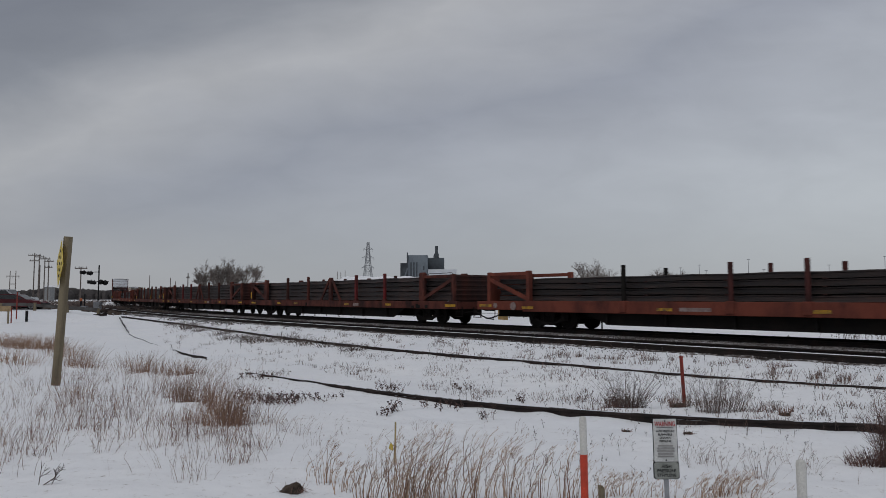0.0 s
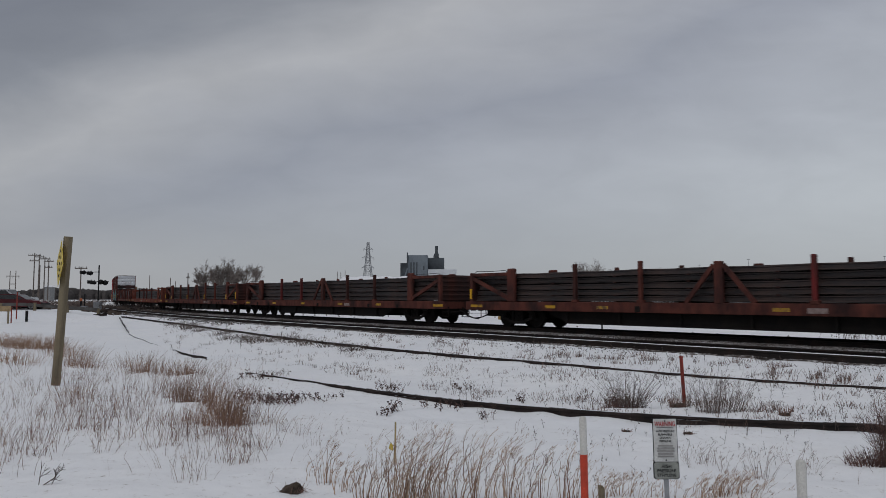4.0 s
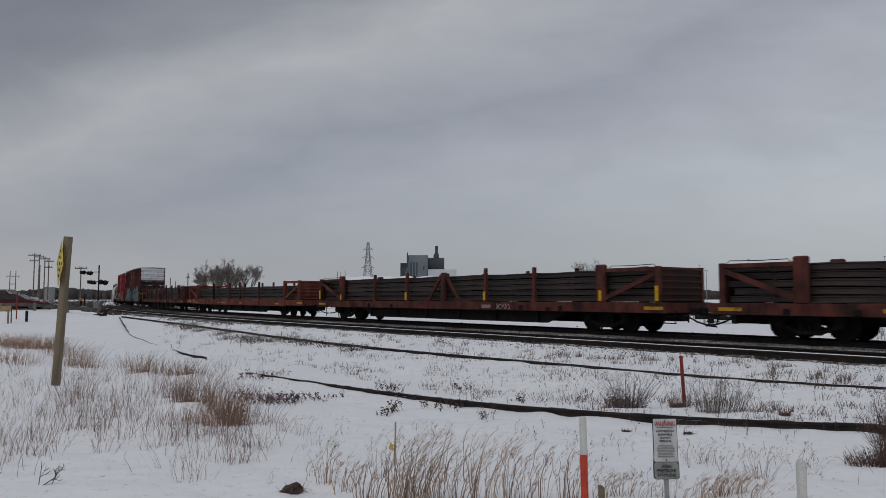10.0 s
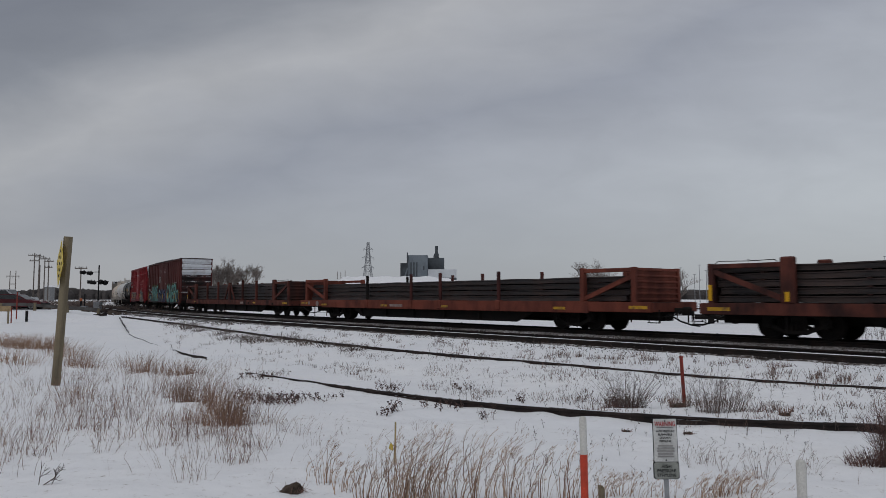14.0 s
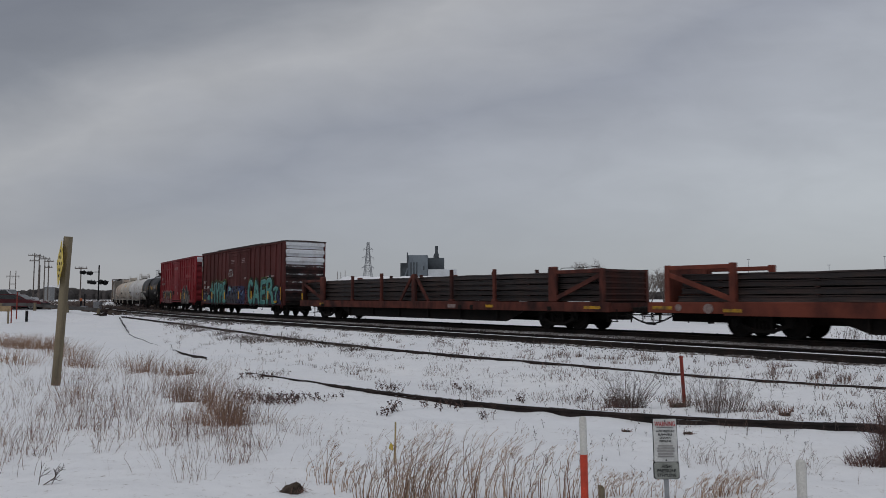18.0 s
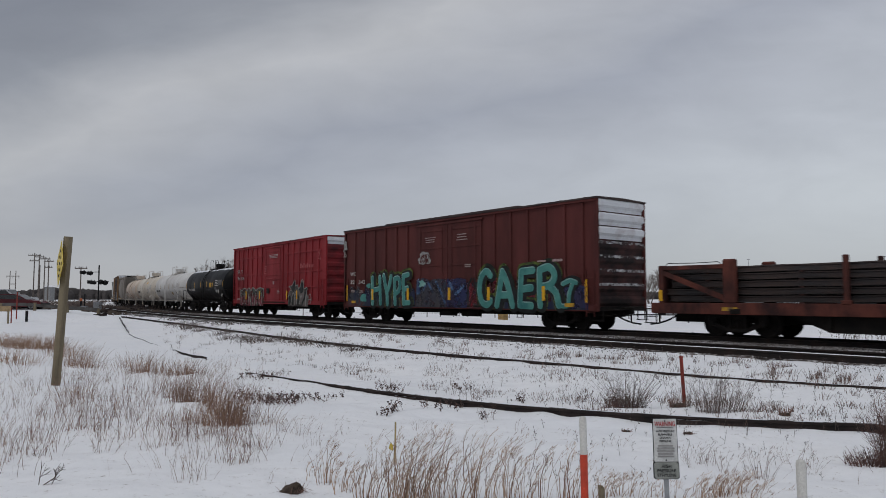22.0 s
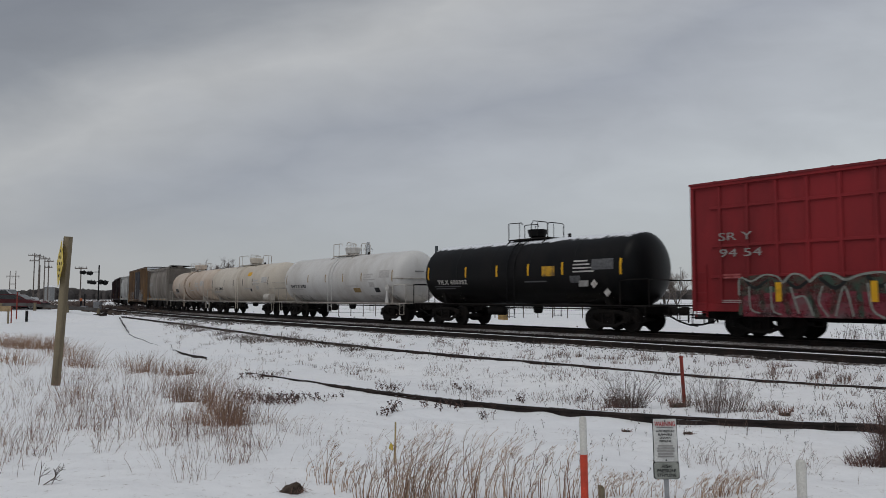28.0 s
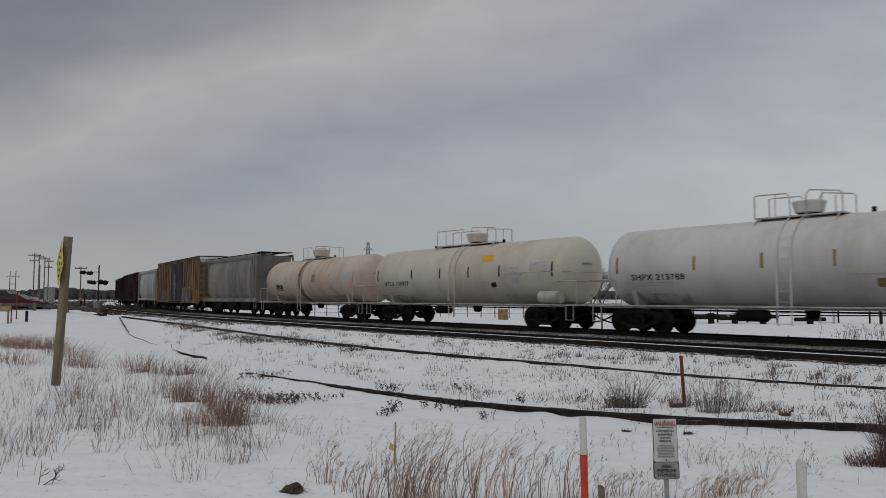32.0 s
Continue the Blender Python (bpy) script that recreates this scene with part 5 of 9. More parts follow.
def hopper_car(label, q, half, half_trucks, mat, q_top=4.72):
    """Covered hopper with bulging sides, sloping end sheets and roof walk."""
    c = car("covered_hopper", label, "hopper car", q, half_trucks, "covered hoppers")
    prof = [(-1.28, 1.15), (-1.50, 1.7), (-1.56, 2.6), (-1.53, 3.5), (-1.38, 4.2), (-1.10, 4.52), (0, 4.66), (1.10, 4.52), (1.38, 4.2), (1.53, 3.5), (1.56, 2.6), (1.50, 1.7), (1.28, 1.15)]
    part("body", Geo().prism(prof, -half + 1.5, half - 1.5, "yz"), mat, c)
    for y in (-1.52, 1.52):
        part("side_sill", Geo().box(-half, half, y - 0.06, y + 0.06, 0.98, 1.26, 0.02), mat, c)
        part("top_rail", Geo().box(-half + 0.2, half - 0.2, y * 0.93 - 0.07, y * 0.93 + 0.07, 4.42, 4.62, 0.02), mat, c)
    for sgn in (-1, 1):
        part("slope_sheet", Geo().prism([(sgn * (half - 1.5), 4.45), (sgn * (half - 0.35), 4.45), (sgn * (half - 0.35), 4.35), (sgn * (half - 2.6), 1.3), (sgn * (half - 2.7), 1.3)], -1.35, 1.35), mat, c)
        for y in (-1.46, 1.46):
            part("end_post", Geo().box(sgn * (half - 0.3) - 0.07, sgn * (half - 0.3) + 0.07, y - 0.06, y + 0.06, 1.0, 4.45, 0.015), mat, c)
            part("end_brace", Geo().beam((sgn * (half - 0.3), y, 1.1), (sgn * (half - 1.5), y, 4.3), 0.06, 0.10), mat, c)
        ladder(c, sgn * (half - 0.25), -1.55, 0.5, 4.5, mat, 0.42)
        part("end_sill", Geo().box(sgn * half - 0.1, sgn * half + 0.1, -1.5, 1.5, 0.95, 1.25), mat, c)
        part("roof_walk_end", Geo().box(sgn * (half - 0.4) - 0.5, sgn * (half - 0.4) + 0.5, -1.3, 1.3, 4.74, 4.78), "under", c)
        part("walk_rail", Geo().pipe([(sgn * (half - 0.9), -1.3, 4.5), (sgn * (half - 0.9), -1.3, 4.76), (sgn * (half + 0.1), -1.3, 4.76), (sgn * (half + 0.1), -1.3, 4.45), (sgn * (half - 0.3), -1.3, 4.40)], 0.03, 5), mat, c)
        part("stub_sill", Geo().box(sgn * (half - 1.4) - 1.5, sgn * (half - 1.4) + 1.5, -0.3, 0.3, 0.65, 1.1), "under", c)
    part("roof_walk", Geo().box(-half + 0.2, half - 0.2, -0.95, -0.35, 4.74, 4.78).box(-half + 0.2, half - 0.2, 0.35, 0.95, 4.74, 4.78), "under", c)
    part("hatch_trough", Geo().box(-half + 1.8, half - 1.8, -0.26, 0.26, 4.62, 4.80, 0.04), mat, c)
    for x in (-3.4, 0.0, 3.4):
        part("outlet_hopper", Geo().prism([(x - 1.6, 1.2), (x - 0.7, 0.32), (x + 0.7, 0.32), (x + 1.6, 1.2)], -1.2, 1.2), "under", c)
    for x in np.linspace(-half + 2, half - 2, 5):
        part("reflector", Geo().box(x - 0.2, x + 0.2, -1.586, -1.58, 1.05, 1.15), "yellow", c)
    bars(c, "grey_mark", -half + 1.9, -half + 3.9, 2.7, 3.0, -1.57, 2)
    trucks(c, half_trucks)
    ends(c, half + 0.2)
    return c


# the consist, front to rear
stake_flat(146.25, 13.6, 1, "orange-red flatcar with slim stakes carrying steel rails")
rack_flat(118.54, 12.75, 2, "rusty red rack flatcar loaded with long steel rails", (-12.0, -7.48, -4.81, 2.09, 6.69, 12.2), ((-12.37, 1.25, 1.72),))
rack_flat(91.46, 12.75, 3, "rusty red rack flatcar loaded with long steel rails", (-12.1, -7.28, -2.69, 2.35, 6.76, 12.3))
TAGGED = rack_flat(64.3, 12.75, 4, "rusty red rack flatcar with grey scuffed sill, loaded with rails", (-12.1, 12.2),
                   ((-12.37, 1.22, 1.75), (-9.8, 1.2, 1.5), (-3.1, 1.2, 1.6), (3.1, 1.2, 1.6), (9.8, 1.2, 1.6), (12.37, 1.2, 1.75)))
stake_flat(36.06, 13.6, 5, "orange-red flatcar with tall stakes and open end frames")
rack_flat(8.02, 12.75, 6, "dark brown rack flatcar loaded with rails, coupled before a boxcar", (-9.8, 5.93, 11.9), ((-12.37, 1.2, 1.6),))

# brown boxcar with big turquoise graffiti
BX = box_car("boxcar", "dark brown boxcar with big turquoise graffiti letters", -16.55, 9.51, 7.15, "box_brown", 0.78, 5.26,
             [-8.35, -7.3, -6.25, -5.2, -4.15, -3.15, 3.6, 4.65, 5.7, 6.75, 7.8, 8.75], (-2.25, 2.75), 3, (-5.05, 5.25), end_mat="brown_end")
F = -1.582


def stroke(parent, mat, pts, y, thick, name="graffiti", label="", closed=False):
    """One sprayed line of even width through some points (x, z)."""
    P = [Vector(p) for p in pts]
    n = len(P)
    line = []
    for i in range(n if closed else n - 1):
        p0, p1, p2, p3 = (P[(i + k) % n] if closed else P[min(max(i + k, 0), n - 1)] for k in (-1, 0, 1, 2))
        for t in (0, 0.25, 0.5, 0.75):
            line.append(0.5 * (2 * p1 + (p2 - p0) * t + (2 * p0 - 5 * p1 + 4 * p2 - p3) * t * t + (3 * p1 - p0 - 3 * p2 + p3) * t ** 3))
    if not closed:
        line.append(P[-1])
    m = len(line)
    vs = []
    for i, p in enumerate(line):
        a, b = (line[i - 1], line[(i + 1) % m]) if closed else (line[max(i - 1, 0)], line[min(i + 1, m - 1)])
        d = (b - a).normalized() if (b - a).length > 1e-6 else Vector((1, 0))
        nrm = Vector((-d.y, d.x)) * thick / 2
        for q in (p + nrm, p - nrm):
            vs += [(q.x, y - 0.004, q.y), (q.x, y, q.y)]
    fs = []
    for i in range(m if closed else m - 1):
        a, b = i * 4, (i + 1) % m * 4
        fs += [(a, a + 2, b + 2, b), (a, b, b + 1, a + 1), (a + 2, a + 3, b + 3, b + 2)]
    g = Geo().add(vs, fs, convex=False)
    return part(name, g, mat, parent, label, smooth=0)


def scrawl(parent, mat, x, z, w, h, y, seed, strokes=7, thick=0.07, name="graffiti", label=""):
    """Sprayed strokes inside a box, each a line of its own: loops, hooks and zigzags."""
    rnd = random.Random(seed)
    for k in range(strokes):
        cx = x - w / 2 + w * (k + 0.5) / strokes
        sw = w / strokes
        n = rnd.choice((4, 5, 6))
        pts = [(cx + sw * rnd.uniform(-0.6, 0.6), z - h / 2 + h * (i / (n - 1) if k % 2 else 1 - i / (n - 1)) + rnd.uniform(-0.12, 0.12) * h) for i in range(n)]
        stroke(parent, mat, pts, y, thick * rnd.uniform(0.7, 1.2), name, label, rnd.random() < 0.3)


def fat_line(g, pts, thick, y, off=(0.0, 0.0)):
    """A sprayed line with round ends, as flat paint."""
    P = [Vector((a + off[0], b + off[1])) for a, b in pts]
    n, line = len(P), []
    for i in range(n - 1):
        p0, p1, p2, p3 = (P[min(max(i + k, 0), n - 1)] for k in (-1, 0, 1, 2))
        for t in (0, 0.25, 0.5, 0.75):
            line.append(0.5 * (2 * p1 + (p2 - p0) * t + (2 * p0 - 5 * p1 + 4 * p2 - p3) * t * t + (3 * p1 - p0 - 3 * p2 + p3) * t ** 3))
    line.append(P[-1])
    left, right = [], []
    for i, p in enumerate(line):
        d = (line[min(i + 1, len(line) - 1)] - line[max(i - 1, 0)]).normalized()
        nrm = Vector((-d.y, d.x)) * thick / 2
        left.append(p + nrm)
        right.append(p - nrm)
    def cap(p, d):
        a0 = math.atan2(d.y, d.x)
        return [p + Vector((math.cos(a0 + a), math.sin(a0 + a))) * thick / 2 for a in np.linspace(-1.5708, 1.5708, 7)[1:-1]]
    vs = [(q.x, y, q.y) for q in left + right]
    m = len(line)
    fs = [(i, i + 1, m + i + 1, m + i) for i in range(m - 1)]
    for e, d, a, b in ((line[-1], line[-1] - line[-2], 2 * m - 1, m - 1), (line[0], line[0] - line[1], 0, m)):
        k = len(vs)
        vs += [(q.x, y, q.y) for q in cap(e, d)]
        fs.append((a, *range(k, k + 5), b))
    return g.add(vs, fs, convex=False)


def spray_word(parent, word, thick, y, coats, label, wide=(0.34, 0.24, 0.05, 0.0)):
    """Letters sprayed in four coats: a soft halo, a dark outline, a pale edge and the fill; each coat of a letter is a part."""
    for k, letter in enumerate(word):
        for i, (name, off) in enumerate((("graffiti_halo", (0.07, 0.05)), ("graffiti_outline", (0.075, -0.01)), ("graffiti_edge", (-0.02, 0.025)), ("graffiti_letter", (0, 0)))):
            g = Geo()
            for j, pts in enumerate(letter):
                fat_line(g, pts, thick + wide[i], y - 0.003 * i - 0.0004 * j - 0.0001 * k, off)
            part(name, g, coats[i], parent, label if i == 3 else "", smooth=0)


HYPE = [[[(-6.33, 2.40), (-6.31, 1.6), (-6.30, 0.98)], [(-5.58, 2.42), (-5.55, 1.7), (-5.50, 0.98)], [(-6.28, 1.70), (-5.55, 1.80)]],
        [[(-5.20, 2.50), (-4.98, 1.80), (-4.86, 1.4), (-4.84, 0.96)], [(-4.50, 2.42), (-4.66, 1.95), (-4.88, 1.62)]],
        [[(-4.16, 2.28), (-4.14, 1.6), (-4.10, 0.98)], [(-4.16, 2.30), (-3.80, 2.32), (-3.66, 1.98), (-3.80, 1.64), (-4.12, 1.52)]],
        [[(-3.36, 2.42), (-3.34, 1.7), (-3.30, 1.00)], [(-3.36, 2.44), (-2.92, 2.50)], [(-3.34, 1.72), (-2.98, 1.80)], [(-3.30, 1.02), (-2.84, 1.04)]]]
CAER = [[[(3.44, 2.30), (3.14, 2.50), (2.80, 2.20), (2.70, 1.60), (2.86, 1.12), (3.20, 0.98), (3.44, 1.16)]],
        [[(3.86, 0.96), (4.05, 1.7), (4.22, 2.44)], [(4.22, 2.46), (4.55, 1.9), (4.86, 0.96)], [(4.02, 1.42), (4.60, 1.42)]],
        [[(5.42, 2.42), (5.36, 1.7), (5.32, 0.98)], [(5.42, 2.42), (6.10, 2.46)], [(5.38, 1.66), (6.00, 1.72)], [(5.32, 0.98), (6.00, 0.96)]],
        [[(6.50, 2.44), (6.50, 1.7), (6.52, 0.98)], [(6.50, 2.46), (7.02, 2.56), (7.34, 2.24), (7.12, 1.86), (6.56, 1.74)], [(7.00, 1.80), (7.40, 1.50), (7.56, 1.00)]]]

def paint_shape(parent, mat, pts, y, name="graffiti", label=""):
    """A flat patch of sprayed paint with a free outline."""
    g = Geo().add([(a, y, b) for a, b in pts], [tuple(range(len(pts)))], convex=False)
    return part(name, g, mat, parent, label, smooth=0)


def painted_lines(parent, mat, lines, thick, y, name="graffiti_line", label=""):
    """Thin sprayed lines, each a part."""
    for k, pts in enumerate(lines):
        part(name, fat_line(Geo(), pts, thick * (0.85 + 0.1 * (k % 4)), y - 0.0002 * k), mat, parent, label, smooth=0)


scrawl(TAGGED, "notice", 4.32, 0.93, 0.85, 0.22, -1.452, 71, 6, 0.035, label="pale sprayed tag on the sill")
blob(BX, "spray_red", 2.2, 1.40, 0.6, 1.0, F + 0.002, 3, label="red sprayed patch")
for xa, xb in ((-9.0, -2.35), (-2.2, 0.22), (0.27, 2.68), (2.85, 9.05)):
    part("overspray", Geo().box(xa, xb, F + 0.003, F + 0.006, 0.84, 2.45), "overspray", BX, "layers of old dark paint along the lower side")
paint_shape(BX, "spray_smoke", [(-2.3, 0.84), (0.2, 0.84), (0.22, 2.22), (-0.4, 2.26), (-1.1, 2.20), (-1.6, 2.32), (-2.25, 2.24)], F + 0.001, label="grey sprayed-over panel on the doors")
paint_shape(BX, "spray_blue", [(0.25, 0.84), (1.75, 0.84), (1.84, 1.5), (1.70, 2.18), (1.2, 2.26), (0.7, 2.20), (0.27, 2.24)], F, label="dark blue sprayed patch")
painted_lines(BX, "spray_sky", [[(-2.1, 2.1), (-1.7, 1.7), (-1.3, 2.1), (-0.9, 1.6)], [(-0.6, 2.1), (-0.2, 1.6), (0.1, 1.1)], [(0.5, 2.0), (0.9, 1.5), (1.5, 1.9)]], 0.16, F - 0.001, label="faded blue sprayed line")
painted_lines(BX, "spray_black", [[(2.0, 0.9), (2.2, 1.5), (2.45, 2.0)], [(2.55, 0.9), (2.5, 1.5), (2.3, 2.2)], [(1.8, 1.2), (1.9, 1.9), (2.1, 2.2)]], 0.10, F - 0.001)
blob(BX, "spray_sky", -2.02, 1.85, 0.32, 0.8, F - 0.001, 63, rough=0.12, label="pale blue sprayed patch")
blob(BX, "spray_blue", 8.35, 1.35, 1.3, 1.0, F + 0.001, 64, rough=0.10)
blob(BX, "teal", -7.3, 1.30, 0.62, 0.42, F, 5, rough=0.10)
blob(BX, "teal", -6.72, 1.98, 0.42, 0.26, F - 0.001, 6, rough=0.2)
blob(BX, "teal_pale", -1.72, 2.02, 0.5, 0.3, F - 0.002, 7, rough=0.2)
blob(BX, "spray_red", 6.1, 1.55, 2.2, 1.0, F - 0.001, 8)
blob(BX, "spray_red", 3.9, 1.75, 0.7, 0.9, F - 0.001, 9)
blob(BX, "spray_sky", -1.55, 2.0, 0.40, 0.30, F - 0.001, 10)
spray_word(BX, HYPE, 0.23, F - 0.004, ("spray_halo", "spray_black", "teal_pale", "teal"), "turquoise sprayed letter", (0.42, 0.32, 0.04, 0.0))
spray_word(BX, CAER, 0.28, F - 0.004, ("spray_halo", "spray_black", "teal_pale", "teal"), "turquoise sprayed letter", (0.40, 0.30, 0.04, 0.0))
spray_word(BX, [[[(7.78, 1.86), (8.15, 1.98), (8.48, 1.90)], [(8.30, 1.88), (8.12, 1.45), (8.05, 1.02), (7.75, 0.96)]]], 0.16, F - 0.004, ("spray_black", "spray_black", "teal_pale", "teal"), "thin turquoise sprayed hook", (0.2, 0.12, 0.03, 0.0))
lettering("WC", "white_mark", BX, -8.70, -8.12, 2.57, 2.78, F - 0.002)
lettering("22", "white_mark", BX, -8.69, -8.27, 2.11, 2.32, F - 0.002)
lettering("342", "white_mark", BX, -7.80, -7.12, 2.10, 2.31, F - 0.002)
bars(BX, "notice", -1.5, -0.62, 4.08, 4.34, F, 3, 1.8)
bars(BX, "notice", 0.97, 1.87, 4.06, 4.36, F, 3, 1.8)
bars(BX, "notice", 6.3, 6.9, 2.81, 2.88, F)
bars(BX, "notice", 7.2, 7.75, 2.80, 2.90, F)
blob(BX, "grey_mark", -1.55, 3.30, 0.95, 0.62, F, 12, rough=0.12, label="pale sprayed tag with a dark scrawl")
scrawl(BX, "box_brown", -1.55, 3.30, 0.80, 0.42, F - 0.005, 12, 7, 0.06)
scrawl(BX, "grey_mark", -9.32, 4.36, 0.36, 0.55, F, 13, 4, 0.09)
scrawl(BX, "dim_mark", -9.36, 3.85, 0.26, 0.3, F, 14, 3, 0.07)
bars(BX, "dim_mark", 1.6, 2.1, 2.75, 2.9, F, 2)
bars(BX, "dim_mark", -8.65, -8.2, 1.62, 1.75, F - 0.003, 2)
bars(BX, "dim_mark", -7.75, -7.3, 1.60, 1.73, F - 0.003, 2)
bars(BX, "yellow_dirty", -8.6, -8.05, 1.0, 1.14, F - 0.004)
bars(BX, "yellow_dirty", 7.82, 8.42, 0.95, 1.10, F - 0.022)
for x in (-6.32, -2.95, 0.47, 3.3, 6.7):
    part("reflector", Geo().box(x - 0.09, x + 0.09, F - 0.024, F - 0.020, 1.2, 1.8), "yellow", BX, "upright yellow reflective strip")

# bright red boxcar
RB = box_car("boxcar", "bright red boxcar with a grid of ribs and grey graffiti", -36.45, 8.13, 6.05, "box_red", 0.86, 5.20,
             [-7.1, -6.15, -5.2, -4.25, -3.3, -2.35, 2.3, 3.25, 4.2, 5.15, 6.1, 7.05], (-1.75, 1.55), 1, None, "red_end", leaves=1, grid=(2.02, 3.04, 4.33), end_mat="red_end", corner_marks=False)
lettering("SR Y", "grey_mark", RB, -7.1, -5.95, 3.20, 3.46, F)
lettering("94 54", "grey_mark", RB, -7.08, -5.65, 2.66, 2.92, F)
bars(RB, "notice", -0.75, 0.85, 4.14, 4.38, F, 3, 1.2)
for k in range(8):
    part("faded_mark", Geo().box(4.5 + 0.265 * k, 4.5 + 0.265 * k + (0.20 if k in (0, 3) else 0.13), F - 0.004, F, 3.26, 3.56 if k in (0, 2, 4) else 3.46), "dim_red", RB, "pale worn company mark")
# muddled lettering with thin pale outlines, beside three grey spiky forms
paint_shape(RB, "spray_pink", [(-6.30, 0.72), (-1.75, 0.72), (-1.72, 1.7), (-3.0, 1.75), (-4.4, 1.65), (-6.32, 1.7)], F + 0.001, label="dull pink sprayed ground")
paint_shape(RB, "spray_green", [(-6.46, 1.36), (-5.2, 1.50), (-4.2, 1.42), (-3.0, 1.52), (-1.66, 1.38), (-1.64, 1.98), (-2.4, 2.08), (-3.2, 1.92), (-3.8, 2.06), (-4.2, 1.86), (-4.7, 2.06), (-5.1, 1.86), (-5.6, 2.06), (-6.42, 1.98)], F, label="dull green sprayed band")
painted_lines(RB, "spray_green", [[(-6.36, 1.5), (-6.40, 0.82)], [(-5.72, 1.6), (-5.66, 1.0)], [(-5.02, 1.5), (-4.86, 0.9)], [(-4.3, 1.5), (-4.02, 0.8)], [(-3.42, 1.6), (-3.62, 0.9)], [(-2.86, 1.6), (-2.80, 0.8)], [(-1.74, 1.5), (-1.82, 0.8)]], 0.17, F - 0.002, label="dull green sprayed stroke")
painted_lines(RB, "spray_black", [[(-6.2, 1.86), (-5.9, 1.62), (-5.5, 1.88)], [(-4.9, 1.84), (-4.6, 1.62), (-4.3, 1.80)], [(-3.9, 1.88), (-3.5, 1.60), (-3.2, 1.82)], [(-2.6, 1.9), (-2.3, 1.64), (-1.9, 1.86)]], 0.10, F - 0.003)
painted_lines(RB, "tag_grey", [
    [(-6.44, 1.42), (-6.40, 1.96), (-6.02, 1.84), (-5.60, 2.04), (-5.20, 1.98), (-5.02, 1.78)], [(-4.98, 1.80), (-4.74, 2.04), (-4.44, 2.00), (-4.20, 1.80)],
    [(-4.18, 1.82), (-3.90, 2.04), (-3.50, 2.00), (-3.20, 1.84), (-2.80, 1.98), (-2.30, 2.04), (-1.90, 1.96), (-1.68, 1.90), (-1.70, 1.40)]], 0.065, F - 0.005, label="thin pale sprayed outline")
painted_lines(RB, "tag_grey", [[(-6.10, 1.66), (-6.06, 0.98), (-5.78, 0.84)], [(-5.40, 1.66), (-5.36, 0.96), (-5.1, 0.80)], [(-4.78, 1.62), (-4.56, 0.86)], [(-4.70, 1.30), (-4.36, 1.34), (-4.14, 0.80)],
    [(-3.84, 1.66), (-3.96, 1.2), (-3.72, 0.78)], [(-3.50, 0.80), (-3.24, 1.66), (-3.02, 0.80)], [(-2.62, 1.72), (-2.52, 1.0), (-2.20, 0.74)], [(-2.16, 1.68), (-2.02, 1.30), (-2.10, 0.92)]], 0.055, F - 0.006, label="thin pale sprayed outline")
SPIKY = [(2.62, 0.74), (2.66, 1.30), (2.86, 1.74), (3.16, 1.80), (2.98, 1.98), (2.74, 2.08), (3.30, 2.14), (3.56, 2.46), (3.74, 2.50), (3.84, 2.12), (4.14, 2.16), (4.30, 1.92),
         (4.56, 2.04), (4.74, 2.42), (5.00, 2.46), (5.14, 1.92), (5.62, 1.98), (5.56, 1.56), (5.78, 1.30), (5.74, 0.74)]
paint_shape(RB, "spray_grey", SPIKY, F, label="grey sprayed ground with spiky top")
painted_lines(RB, "tag_grey", [SPIKY[1:8], SPIKY[8:13], SPIKY[12:19]], 0.055, F - 0.005, label="thin pale sprayed outline")
for pts in ([(3.22, 1.86), (3.56, 2.38), (3.76, 2.40), (3.74, 1.84), (3.54, 1.66)], [(4.40, 1.84), (4.78, 2.36), (5.00, 2.30), (5.04, 1.70), (4.66, 1.56)], [(2.76, 0.90), (2.74, 1.36), (2.98, 1.52), (3.16, 1.20), (3.02, 0.88)],
            [(3.30, 0.80), (3.42, 1.40), (3.56, 1.46), (3.52, 0.80)], [(4.20, 1.50), (4.42, 1.40), (4.30, 0.82), (4.14, 0.82)], [(5.20, 1.70), (5.44, 1.66), (5.30, 1.20), (4.86, 0.80), (4.78, 0.98), (5.12, 1.30)]):
    paint_shape(RB, "spray_black", pts, F - 0.002, "graffiti_shade", "black sprayed shade")
painted_lines(RB, "grey_mark", [[(3.10, 0.84), (3.32, 1.50), (3.48, 1.62)], [(3.66, 0.84), (3.72, 1.50), (3.92, 1.66), (4.02, 0.86)], [(4.46, 0.90), (4.66, 1.44), (4.80, 1.36)], [(5.42, 0.78), (5.40, 1.30), (5.56, 1.50)]], 0.07, F - 0.004, label="light grey sprayed stroke")
painted_lines(RB, "grey_mark", [[(5.92, 0.86), (5.90, 1.46), (6.16, 1.50), (6.18, 1.02), (6.02, 0.96)], [(5.86, 1.20), (6.30, 1.16)]], 0.05, F - 0.004)
painted_lines(RB, "dim_red", [[(7.16, 4.22), (7.30, 4.06), (7.24, 3.92)], [(7.40, 4.34), (7.36, 4.02), (7.52, 3.78)], [(7.20, 3.80), (7.46, 3.72)]], 0.06, F, label="small pale sprayed tag")
for x in (-5.15, -2.45, 2.42, 4.04):
    part("reflector", Geo().box(x - 0.09, x + 0.09, F - 0.018, F - 0.012, 1.2, 1.8), "yellow", RB, "upright yellow reflective strip")
part("door_plate", Geo().box(-1.15, -0.62, F - 0.030, F - 0.006, 1.62, 1.98, 0.008), "box_dark", RB, "dark green-black plate on the door")
